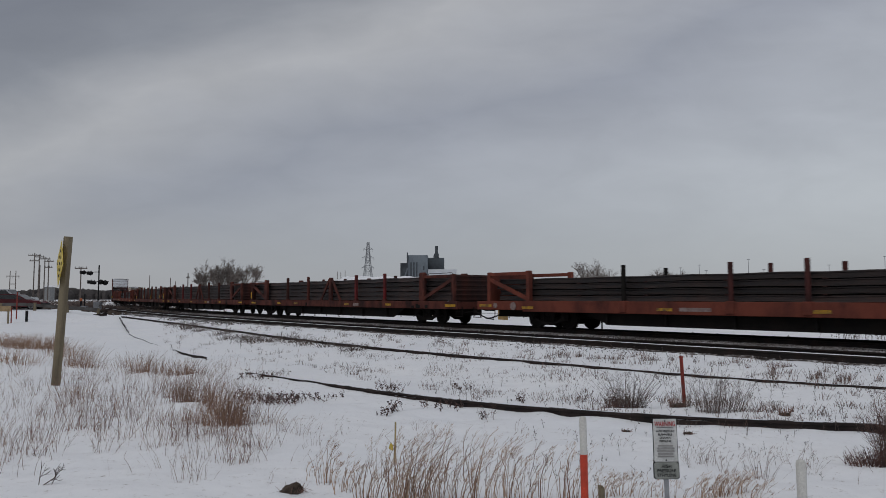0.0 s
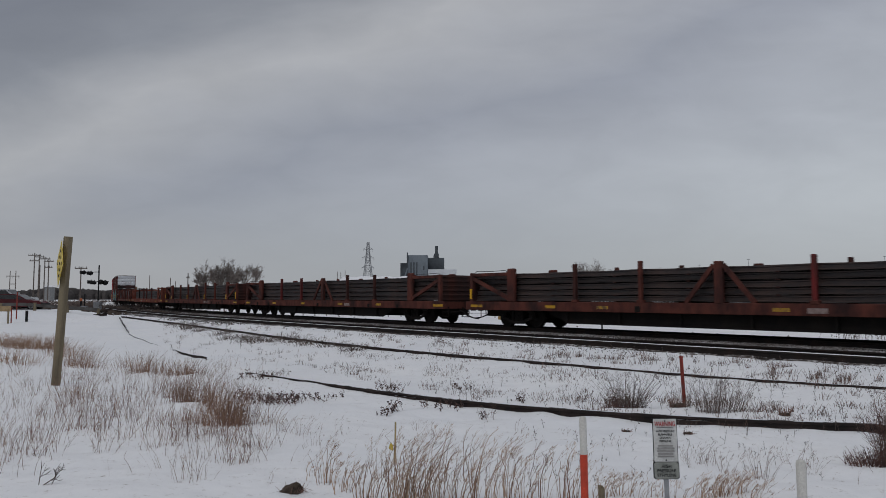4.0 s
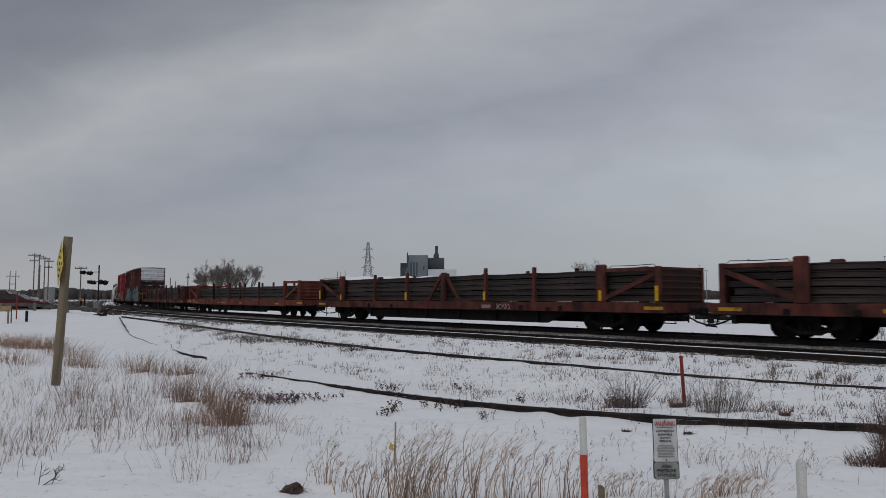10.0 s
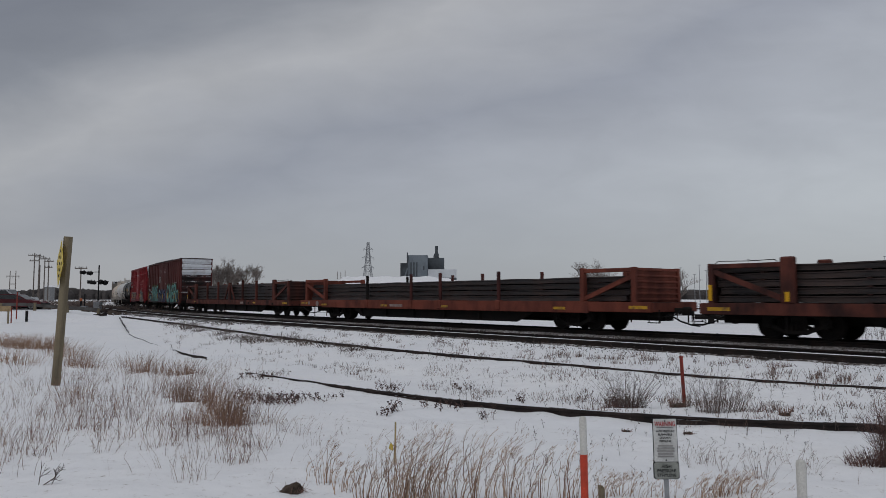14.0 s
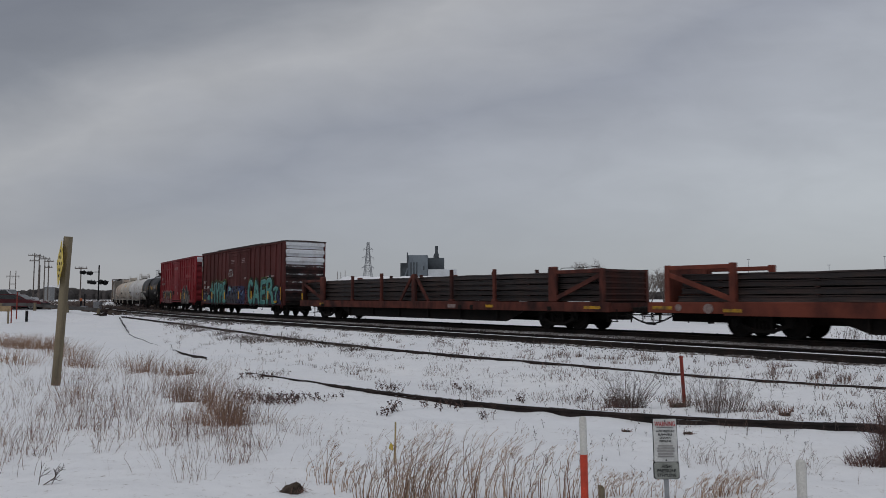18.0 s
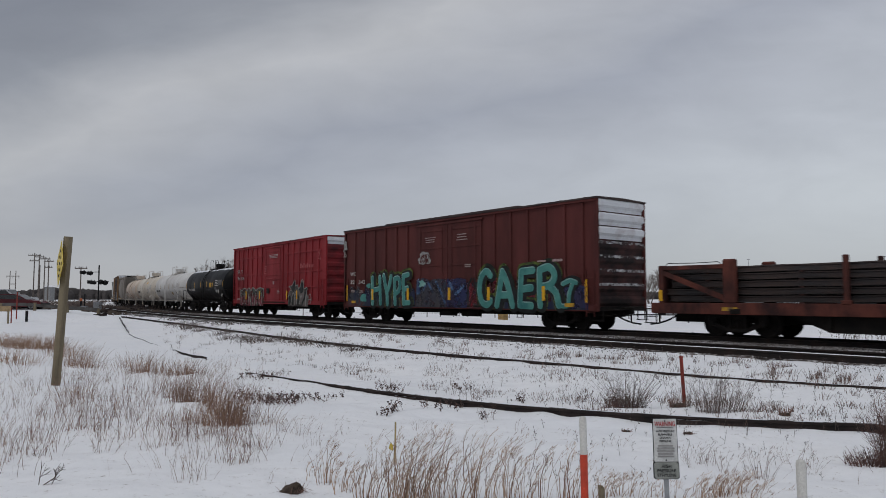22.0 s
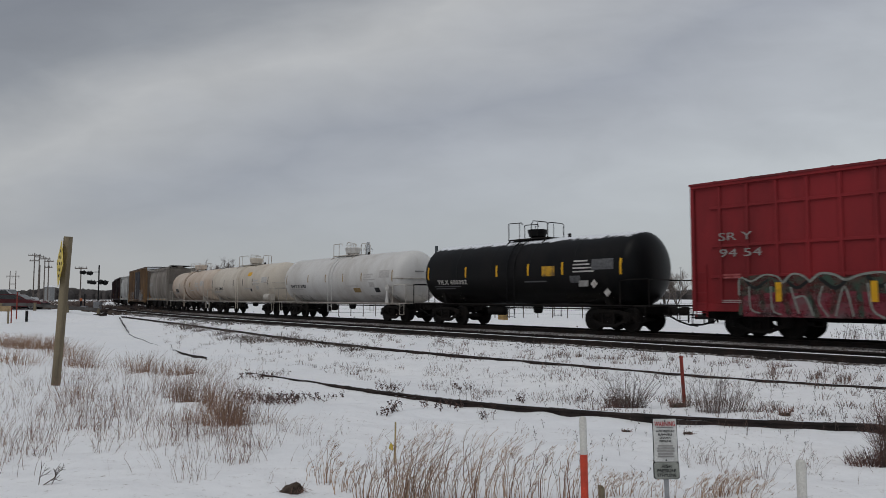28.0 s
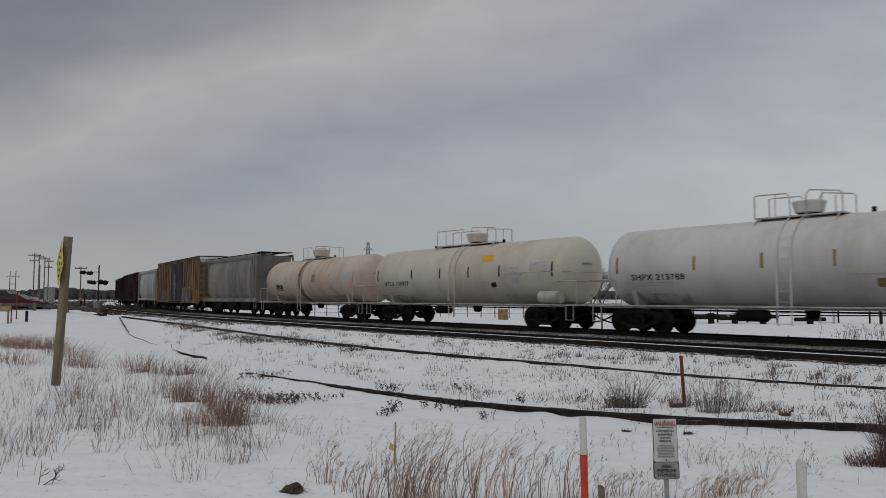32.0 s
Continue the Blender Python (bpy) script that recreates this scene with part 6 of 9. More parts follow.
part("door_plate", Geo().box(0.0, 0.24, F - 0.026, F - 0.006, 2.26, 2.46, 0.006), "notice", RB, "small white notice")
part("door_bar", Geo().box(-1.7, 1.5, F - 0.020, F + 0.01, 2.60, 2.70, 0.01), "box_red", RB)
bars(RB, "notice", 0.72, 1.2, 1.62, 1.86, F - 0.006, 3, 1.2)
bars(RB, "dim_red", -1.6, -1.2, 3.05, 3.6, F - 0.006, 5, 1.6)
bars(RB, "notice", -7.05, -6.35, 1.15, 1.25, F, 2)
bars(RB, "dim_red", -7.0, -6.3, 1.95, 2.1, F, 2)

# tank cars
TK, shell_mark = tank_car("glossy black tank car with a snow streak along its top", -53.52, 6.67, 5.0, "tank_black", "under", (-1.02, 1.40), 0.3, 31, "TILX 600382", "white_mark", dome_size=0.76)
shell_mark("placard", 2.26, 0.72, 2.42, 0.42, "yellow_dirty", "yellow rectangular notice")
for x, z in ((5.16, 1.52), (4.64, 1.86), (4.12, 1.88)):
    w = 0.17
    lv = [(x - w, z), (x, z - w), (x + w, z), (x, z + w)] if x > 4.3 else [(x - 0.24, z - 0.12), (x + 0.24, z - 0.12), (x + 0.24, z + 0.12), (x - 0.24, z + 0.12)]
    y = -math.sqrt(1.47 ** 2 - (z + w - 2.46) ** 2)
    part("placard", Geo().prism(lv, y - 0.02, y), "white_mark" if x > 4.3 else "grey_mark", TK, "white diamond placard" if x > 4.3 else "")
for k in range(4):
    shell_mark("marking", 3.98 + 0.05 * k, 0.72 + 0.12 * k, 2.78 - 0.14 * k, 0.06, "dim_grey")
trucks(TK, 5.0), ends(TK, 7.6, False)
TK, shell_mark = tank_car("white tank car with frosty sides and grey walkways", -69.25, 7.45, 6.0, "tank_white", "tank_trim", (-1.62, 1.15), -0.06, 32, "SHPX 213788", "black_mark", reflector="ochre_mark", dome_size=0.86)
shell_mark("placard", 2.70, 0.8, 1.75, 0.26, "ochre_mark", "faded ochre notice")
shell_mark("placard", 4.9, 0.5, 1.75, 0.26, "black_mark")
part("hazard_diamond", Geo().prism([(6.02, 1.85), (6.25, 1.62), (6.48, 1.85), (6.25, 2.08)], -1.53, -1.52), "white_mark", TK, "white diamond placard")
part("placard_post", Geo().prism([(6.08, 1.04), (6.42, 1.04), (6.29, 1.66), (6.21, 1.66)], -1.54, -1.525), "tank_white", TK, "white tapered placard holder")
arch = ((6.78, 1.475), (7.05, 1.43), (7.30, 1.24), (7.45, 0.85), (7.49, 0.05))
shield = Geo().add([(x, -r * math.cos(math.pi * k / 12), 2.34 - r * math.sin(math.pi * k / 12) * 0.93) for k in range(13) for x, r in arch],
                   [(k * 5 + i, k * 5 + i + 1, k * 5 + i + 6, k * 5 + i + 5) for k in range(12) for i in range(4)], convex=False)
part("head_shield", shield, "tank_white", TK, "white half-height shield over the tank head")
part("shield_rim", Geo().pipe([(6.74, -1.485, 2.36), (7.05, -1.44, 2.36), (7.31, -1.25, 2.35), (7.47, -0.85, 2.35), (7.52, 0.0, 2.35), (7.47, 0.85, 2.35), (7.31, 1.25, 2.35), (7.05, 1.44, 2.36), (6.74, 1.485, 2.36)], 0.032, 6), "tank_trim", TK)
trucks(TK, 6.0), ends(TK, 8.35, False)
TK, shell_mark = tank_car("cream tank car with rust streaks below its dome", -85.6, 7.35, 5.6, "tank_cream", "tank_trim", (-2.3, 2.15), 0.25, 33, "UTLX 130937", "black_mark", "tank_cream", "black_mark", 0.92)
shell_mark("placard", 2.45, 0.8, 3.12, 0.28, "yellow", "yellow notice")
shell_mark("placard", 2.9, 0.35, 1.9, 0.22, "black_mark")
part("side_rail", Geo().pipe([(3.6, -1.56, 2.42), (6.4, -1.54, 2.40), (7.35, -1.1, 2.38), (7.72, -0.3, 2.36), (7.72, 1.0, 2.36)], 0.024, 6), "tank_trim", TK, "pipe handrail round the tank head")
part("air_tank", Geo().lathe([(5.7, 0.05), (5.76, 0.27), (6.84, 0.27), (6.9, 0.05)], 14, "x", (0, -1.25, 1.34)), "tank_trim", TK)
trucks(TK, 5.6), ends(TK, 8.1, False)
TK, shell_mark = tank_car("tan tank car with a brown spill band", -101.0, 7.0, 5.1, "tank_tan", "tank_trim", (-2.3, 1.5), -0.6, 34, "", "black_mark", "tank_stain", "grey_mark")
shell_mark("placard", 1.1, 0.5, 2.55, 0.5, "ochre_mark")
shell_mark("graffiti", -4.2, 1.1, 2.0, 0.4, "spray_grey")
trucks(TK, 5.1), ends(TK, 7.6, False)
hopper_car("grey covered hopper car with bulging sides", -115.8, 6.75, 5.0, "hopper_grey")
YB = box_car("boxcar", "weathered yellow boxcar with a dark blue door", -133.6, 9.6, 7.0, "box_yellow", 0.8, 5.15,
             [-8.6, -7.7, -6.8, -5.9, -5.0, -4.1, -3.3, 3.6, 4.5, 5.4, 6.3, 7.2, 8.1, 8.9], (-2.5, 2.8), 1, None, "roof_steel", "door_blue")
scrawl(YB, "grey_mark", 4.8, 1.6, 4.0, 1.5, F, 41, 11, 0.07, label="pale scrawled graffiti")
blob(YB, "spray_grey", 4.8, 1.35, 4.0, 0.9, F + 0.003, 43, rough=0.1)
scrawl(YB, "grey_mark", -5.0, 1.5, 4.0, 1.2, F, 42, 9, 0.06)
scrawl(YB, "grey_mark", -0.2, 2.4, 1.2, 2.4, F - 0.03, 44, 3, 0.10)
hopper_car("pale grey covered hopper car", -152.15, 7.35, 5.5, "hopper_pale")
box_car("boxcar", "dark brown boxcar at the tail of the train", -171.6, 9.9, 7.2, "box_dark", 0.85, 4.75, [-8, -6.5, -5, -3.5, 3.5, 5, 6.5, 8], (-2, 2), 0)
box_car("boxcar", "dark maroon boxcar at the tail of the train", -193.5, 9.9, 7.2, "box_dark", 0.85, 4.6, [-8, -6.5, -5, -3.5, 3.5, 5, 6.5, 8], (-2, 2), 0)


# ---- things in the snow near the camera ----
def build_post_sign():
    x, y = -8.588, 16.05
    root = thing("sign_post", "weathered wooden post with a yellow dotted diamond sign seen edge-on", "sign post", m=pose(x, y, gz(x, y) - 0.05, 0, 3.4, -14))
    part("post", Geo().box(-0.073, 0.073, -0.068, 0.068, 0, 3.36, 0.010), "post_wood", root)
    dia = [(-0.53, 0.0), (0.0, 0.53), (0.53, 0.0), (0.0, -0.53)]
    board = part("diamond_sign", Geo().prism(dia, -0.004, 0.004), "sign_yellow", root, "yellow diamond sign with dark studs", at=pose(-0.088, -0.085, 2.75, 0, 0, 139))
    for i in range(-3, 4):
        for j in range(-3, 4):
            if abs(i) + abs(j) <= 3 and (i + j) % 2 == 0:
                part("stud", Geo().lathe([(0.004, 0.036), (0.012, 0.036)], 10, "y", (i * 0.14, 0, j * 0.14)), "black_mark", board)
    for z in (2.6, 3.05):
        part("bolt", Geo().lathe([(-0.13, 0.02), (-0.09, 0.02)], 6, "x", (0, 0, z)), "galvanised", root)


def build_marker_pole(x, y, top, r, red_from, name, label):
    root = thing(name, label, "marker post", m=pose(x, y, gz(x, y) - 0.05, 0.5, -0.8, 0))
    h = top - gz(x, y) + 0.05
    if red_from:
        part("red_tube", Geo().lathe([(0, r * 1.04), (h - red_from, r * 1.04)], 18, "z"), "pole_red", root, "orange-red lower sleeve")
        part("white_tube", Geo().lathe([(h - red_from, r), (h - 0.02, r), (h, r * 0.8)], 18, "z"), "pole_white", root, "white upper sleeve")
        part("cap", Geo().lathe([(h, r * 0.8), (h + 0.008, r * 0.5)], 18, "z"), "pole_white", root)
    else:
        part("tube", Geo().lathe([(0, r), (h - 0.03, r), (h - 0.008, r * 0.85), (h, r * 0.4)], 18, "z"), "pole_white", root)


def build_warning_sign():
    x, y = 2.035, 6.62
    z0 = gz(x, y) - 0.05
    root = thing("pipeline_warning_sign", "white pipeline warning sign with red heading on a steel post", "warning sign", m=pose(x, y, z0 + 0.082, 0, -1.2, -4))
    part("post", Geo().box(-0.020, 0.020, 0.010, 0.032, -0.13, 0.72, 0.004), "galvanised", root)
    b = part("sign_board", Geo().box(-0.104, 0.104, -0.004, 0.004, 0.435, 0.818, 0.003), "sign_white", root, "white enamelled board")
    part("board_edge", Geo().box(-0.110, 0.110, 0.0045, 0.008, 0.429, 0.824), "black_mark", root)
    tag = part("tag_board", Geo().prism([(-0.095, 0.285), (0.095, 0.285), (0.108, 0.30), (0.108, 0.415), (0.095, 0.43), (-0.095, 0.43), (-0.108, 0.415), (-0.108, 0.30)], -0.006, 0.004), "tag_grey", root, "grey lower tag board")
    part("tag_edge", Geo().prism([(-0.10, 0.277), (0.10, 0.277), (0.116, 0.293), (0.116, 0.422), (0.10, 0.438), (-0.10, 0.438), (-0.116, 0.422), (-0.116, 0.293)], 0.0045, 0.009), "black_mark", root)
    lettering("WARNING", "sign_red", b, -0.092, 0.090, 0.752, 0.796, -0.0045, name="heading", label="red heading")
    for k, (w, h) in enumerate((("HIGH PRESSURE", 0.080), ("FLAMMABLE", 0.062), ("LIQUIDS", 0.048), ("PIPELINE", 0.052))):
        lettering(w, "black_mark", b, -h, h, 0.700 - k * 0.030, 0.718 - k * 0.030, -0.0045, name="wording")
    bars(b, "black_mark", -0.078, 0.078, 0.742, 0.7435, -0.0045)
    bars(b, "grey_mark", -0.08, 0.08, 0.475, 0.585, -0.0045, 5, 0.9)
    for k, (w, h) in enumerate((("HIGH", 0.042), ("PRESSURE", 0.082), ("ETHYLENE", 0.082))):
        lettering(w, "black_mark", tag, -h, h, 0.382 - k * 0.040, 0.410 - k * 0.040, -0.0065, name="wording")
    for z in (0.80, 0.45):
        part("bolt", Geo().lathe([(-0.010, 0.007), (0.0, 0.007)], 8, "y", (0, 0, z)), "black_mark", root)


def build_small_markers():
    x, y = 4.20, 12.60
    root = thing("red_stake", "leaning red-painted steel stake in a soil clump", "stake", m=pose(x, y, gz(x, y) - 0.1, 0, -3.0, 10))
    part("stake_bar", Geo().box(-0.032, 0.032, -0.006, 0.006, 0, 0.98, 0.003), "stake_red", root)
    part("stake_rib", Geo().box(-0.006, 0.006, 0.006, 0.035, 0, 0.98), "stake_red", root)
    clump("soil_clump", 4.06, 12.55, 0.13, 0.06, "soil", 71, "brown soil clump with dead grass thrown up beside a stake", "clod", 150, 4.0)
    x, y = -0.565, 8.57
    root = thing("survey_stake", "thin wooden survey stake with a yellow tag", "stake", m=pose(x, y, gz(x, y) - 0.05, 0, 0.6, 0))
    part("stake_bar", Geo().box(-0.010, 0.010, -0.008, 0.008, 0, 0.52, 0.002), "stake_wood", root)
    part("tag", Geo().prism([(-0.075, 0.215), (-0.035, 0.19), (-0.022, 0.215), (-0.024, 0.25), (-0.05, 0.285), (-0.062, 0.265)], -0.012, -0.008), "sign_yellow", root, "yellow plastic tag")
    x, y = 1.445, 6.62
    root = thing("broken_stub", "short broken wooden stub in dry grass", "stub", m=pose(x, y, gz(x, y) - 0.05, 0, -3, 20))
    part("stub_body", Geo().prism([(-0.022, 0), (0.022, 0), (0.021, 0.27), (0.008, 0.30), (-0.006, 0.275), (-0.02, 0.31)], -0.02, 0.02), "post_wood", root)


def clump(name, x, y, w, h, mat, seed, label, category="clod", blades=34, tuft=1.3):
    """A rough broken lump half sunk in the snow, with bent straws round it."""
    rnd = random.Random(seed)
    bm = bmesh.new()
    bmesh.ops.create_icosphere(bm, subdivisions=4, radius=1.0)
    for v in bm.verts:
        n = noise.noise(v.co * 1.3 + Vector((seed, 0, 0))) * 0.30 + noise.noise(v.co * 3.0 + Vector((0, seed, 0))) * 0.20 + noise.noise(v.co * 8 + Vector((0, 0, seed))) * 0.08
        v.co *= 1 + n
        v.co = Vector((v.co.x * w, v.co.y * w * 0.7, max(v.co.z, -0.5) * h * (1 + 0.35 * v.co.x)))
    me = bpy.data.meshes.new(name)
    bm.to_mesh(me)
    bm.free()
    me.materials.append(M[mat])
    me.polygons.foreach_set("use_smooth", [True] * len(me.polygons))
    ob = new(name, me)
    ob.matrix_basis = pose(x, y, gz(x, y) + h * 0.15, 0, 0, rnd.uniform(-40, 40))
    tagged(ob, label, category)
    g = Geo()
    for _ in range(blades):
        a = rnd.uniform(0, 6.28)
        p = Vector((math.cos(a) * w * 0.9, math.sin(a) * w * 0.7, -h * 0.2))
        q = p + Vector((math.cos(a) * w * rnd.uniform(0.1, 0.9) + 0.02, math.sin(a) * w * 0.4, h * rnd.uniform(0.1, tuft)))
        g.tube(p, q, 0.0032, 3, 0.0012)
    if blades:
        tagged(part("straws", g, "stem", ob, "bent straws at its foot", smooth=0), kind="stuff")


def lying_rail(name, pts, sink, label, scale=1.0, cuts=1):
    """A loose length of rail that follows the ground, sunk to varying depth."""
    pts = np.array(pts)
    d = np.concatenate([[0], np.cumsum(np.hypot(*np.diff(pts, axis=0).T))])
    out = []
    for s in np.append(np.arange(0, d[-1] - 0.2, 0.5), d[-1]):
        x, y = np.interp(s, d, pts[:, 0]), np.interp(s, d, pts[:, 1])
        out.append((x, y, gz(x, y) - float(np.interp(s / d[-1], *sink))))
    sm = []
    for i in range(len(out)):
        k = min(7 if cuts > 1 else 1, i, len(out) - 1 - i)
        sm.append(tuple(np.mean(out[i - k:i + k + 1], axis=0)))
    prof = [(a * scale, b * scale) for a, b in RAIL_PROFILE]
    if cuts == 1:
        return solid(name, rail_along(sm, prof), "lying_rail", label, "steel cable")
    root = thing(name, label, "steel rail")
    n = len(sm)
    at = [round(n * i / cuts) for i in range(cuts)] + [n - 1]
    for i, j in zip(at[:-1], at[1:]):
        part("rail_length", rail_along(sm[i:j + 1], prof), "lying_rail", root)
    for i in at[1:-1]:
        p, q = Vector(sm[i - 1]), Vector(sm[min(i + 1, n - 1)])
        d = (q - p).normalized()
        side = Vector((d.y, -d.x, 0)).normalized()
        mid = Vector(sm[i])
        for sg in (-1, 1):
            c = mid + side * 0.022 * sg + Vector((0, 0, 0.08))
            part("joint_bar", Geo().beam(tuple(c - d * 0.3), tuple(c + d * 0.3), 0.02, 0.075), "lying_rail", root)


build_post_sign()
build_marker_pole(1.30, 6.70, 0.825, 0.0335, 0.335, "marker_pole", "white and orange-red pipeline marker pole in dry grass")
build_marker_pole(3.335, 6.79, 0.42, 0.044, 0, "vent_pipe", "off-white plastic vent pipe standing in the snow")
build_warning_sign()
build_small_markers()
clump("rock", -1.52, 7.33, 0.105, 0.070, "soil", 5, "dark mossy rock half sunk in snow", "rock")
clump("soil_clump", 5.31, 11.30, 0.08, 0.035, "soil", 9, "snow-dusted soil clod with a wiry tuft by a lying rail", "clod", 110, 4.5)
clump("soil_clump", 3.46, 10.28, 0.06, 0.025, "soil", 12, "flat dark soil clod in the snow", "clod", 40, 2.5)
clump("soil_clump", 2.63, 10.45, 0.06, 0.02, "soil", 14, "flat dark soil clod in the snow", "clod", 40, 2.5)
lying_rail("loose_rail", [(-4.95, 18.2), (-3.41, 16.54), (-2.22, 15.45), (-0.93, 14.13), (0.16, 13.18), (1.1, 12.13), (1.9, 11.35), (2.69, 10.96), (3.43, 10.62), (4.48, 10.30), (6.11, 10.05), (9.0, 9.9)],
           ([0, 0.15, 0.35, 0.5, 0.62, 0.75, 0.86, 1.0], [0.15, 0.125, 0.10, 0.07, 0.03, 0.02, 0.06, 0.12]), "long loose rail lying half buried in the snow", 1.0, 3)
lying_rail("loose_rail", [(-25.9, 58.0), (-17.35, 45.67), (-10.85, 36.02), (-6.57, 29.9), (-3.76, 26.3), (-1.58, 23.6), (0.26, 21.3), (1.8, 19.7), (3.11, 18.2), (4.17, 16.9), (5.04, 15.75), (5.9, 14.8), (8.07, 13.2), (10.5, 11.6)],
           ([0, 0.4, 0.7, 0.88, 1.0], [0.05, 0.07, 0.08, 0.12, 0.15]), "long loose rail lying beside the empty track", 1.0, 5)
lying_rail("loose_cable", [(-25.9, 57.6), (-21.4, 48.2), (-17.1, 39.2)], ([0, 0.5, 1], [0.02, 0.01, 0.03]), "thick black cable end lying on the snow", 0.75)
lying_rail("loose_cable", [(-16.2, 37.2), (-13.6, 32.7), (-11.2, 28.6)], ([0, 0.5, 1], [0.03, 0.04, 0.06]), "thin black cable half sunk in the snow", 0.38)
lying_rail("loose_cable", [(-9.9, 26.5), (-8.4, 24.1), (-7.3, 22.3)], ([0, 0.5, 1], [0.06, 0.03, 0.02]), "short black cable end on the snow", 0.6)


# ---- grass and weeds ----
def ribbons(name, mat, label, roots, height, width, seed, lean=(0.05, 0.4), wind=0.0, heads=0, head_mat=None, segs=4, droop=0.0, fan=None, tall=None, twist=0.5):
    """Bent tapering blades from (x, y) roots; heads: fine drooping awns along the last quarter of each."""
    r = np.random.RandomState(seed)
    n = len(roots)
    base = np.concatenate([roots, (ground_z(roots[:, 0], roots[:, 1]) - 0.02)[:, None]], 1)
    h = r.uniform(height[0], height[1], n) if tall is None else tall * (1 - 0.62 * r.uniform(0, 1, n) ** 1.6)
    az = r.uniform(0, 2 * np.pi, n)
    bend = r.uniform(lean[0], lean[1], n) * h
    if fan is not None:
        off_c = roots - fan
        az = np.arctan2(off_c[:, 1], off_c[:, 0]) + r.normal(0, twist, n)
        bend = bend * (0.3 + 5.0 * np.hypot(off_c[:, 0], off_c[:, 1]).clip(0, 0.3))
    blow = wind * h * r.uniform(0.3, 1.5, n)
    dirx, diry = np.cos(az) * bend, np.sin(az) * bend
    face = r.uniform(0, np.pi, n)
    wx, wy = np.cos(face), np.sin(face)
    wid = width * r.uniform(0.6, 1.25, n)
    kink = r.normal(0, 0.035, (segs + 1, n)) * h
    kink[0] = 0
    def at(t):
        return base + np.stack([dirx * t ** 1.2 + blow * t ** 2.6, diry * t ** 1.2, h * (t - (0.10 + droop) * t ** 4)], 1)
    lay = []
    for i, t in enumerate(np.linspace(0, 1, segs + 1)):
        c = at(t)
        c[:, 0] += kink[i] * t
        w = wid * (1 - 0.72 * t) / 2
        lay.append(np.stack([c - np.stack([wx * w, wy * w, wx * 0], 1), c + np.stack([wx * w, wy * w, wx * 0], 1)], 1))
    L = np.stack(lay, 1)
    verts = L.reshape(-1, 3)
    idx = np.arange(n)[:, None] * (2 * (segs + 1)) + np.arange(segs)[None] * 2
    faces = np.stack([idx, idx + 1, idx + 3, idx + 2], -1).reshape(-1, 4)
    def sheet(v, f, m, nm, lb):
        me = bpy.data.meshes.new(nm)
        me.from_pydata(v.tolist(), [], f.tolist())
        me.materials.append(M[m])
        me.update()
        ob = new(nm, me)
        return ob
    ob = sheet(verts, faces, mat, name, label)
    tagged(ob, label, "grass", kind="stuff")
    if heads:
        src = np.repeat(np.arange(n), heads)
        src = src[r.uniform(0, 1, len(src)) < 0.75]
        m = len(src)
        t0 = r.uniform(0.72, 1.0, m)
        p0 = base[src] + np.stack([dirx[src] * t0 ** 1.2 + blow[src] * t0 ** 2.6, diry[src] * t0 ** 1.2, h[src] * (t0 - (0.10 + droop) * t0 ** 4)], 1)
        ln = r.uniform(0.025, 0.075, m)
        side = r.normal(0.45 if wind > 0 else 0, 0.4, m)
        d1 = np.stack([side, r.normal(0, 0.35, m), r.uniform(0.3, 1.0, m)], 1) * ln[:, None]
        ww = 0.0026
        f2 = r.uniform(0, np.pi, m)
        sx = np.stack([np.cos(f2) * ww, np.sin(f2) * ww, 0 * f2], 1)
        q = np.stack([p0, p0 + d1 * 0.5 + sx, p0 + d1, p0 + d1 * 0.5 - sx], 1)
        hd = sheet(q.reshape(-1, 3), np.arange(m * 4).reshape(-1, 4), head_mat or mat, "seed_heads", "")
        hd.parent = ob
        tagged(hd, "feathery seed heads", kind="stuff")


def fans(r, spots, spread):
    """Roots of clumps (x, y, blades, height); gives roots, clump centres and heights."""
    pts = np.concatenate([np.stack([x + r.normal(0, spread, n), y + r.normal(0, spread * 0.8, n)], 1) for x, y, n, h in spots])
    mid = np.concatenate([np.repeat([[x, y]], n, 0) for x, y, n, h in spots])
    tall = np.concatenate([np.full(n, h) for x, y, n, h in spots])
    return pts, mid, tall


def spread_out(r, n, y0, y1, lo, hi):
    """Points that lie evenly in the view between two depths: denser near, thinner far."""
    y = 1 / r.uniform(1 / y1, 1 / y0, n)
    return np.stack([y * r.uniform(lo, hi, n), y], 1)


def patchy(r, p, level, size=1.0):
    return p[(np.sin(p[:, 0] * 2.1 / size + 1) + np.sin(p[:, 1] * 1.7 / size + p[:, 0] / size) + r.uniform(-1.3, 1.3, len(p))) > level]


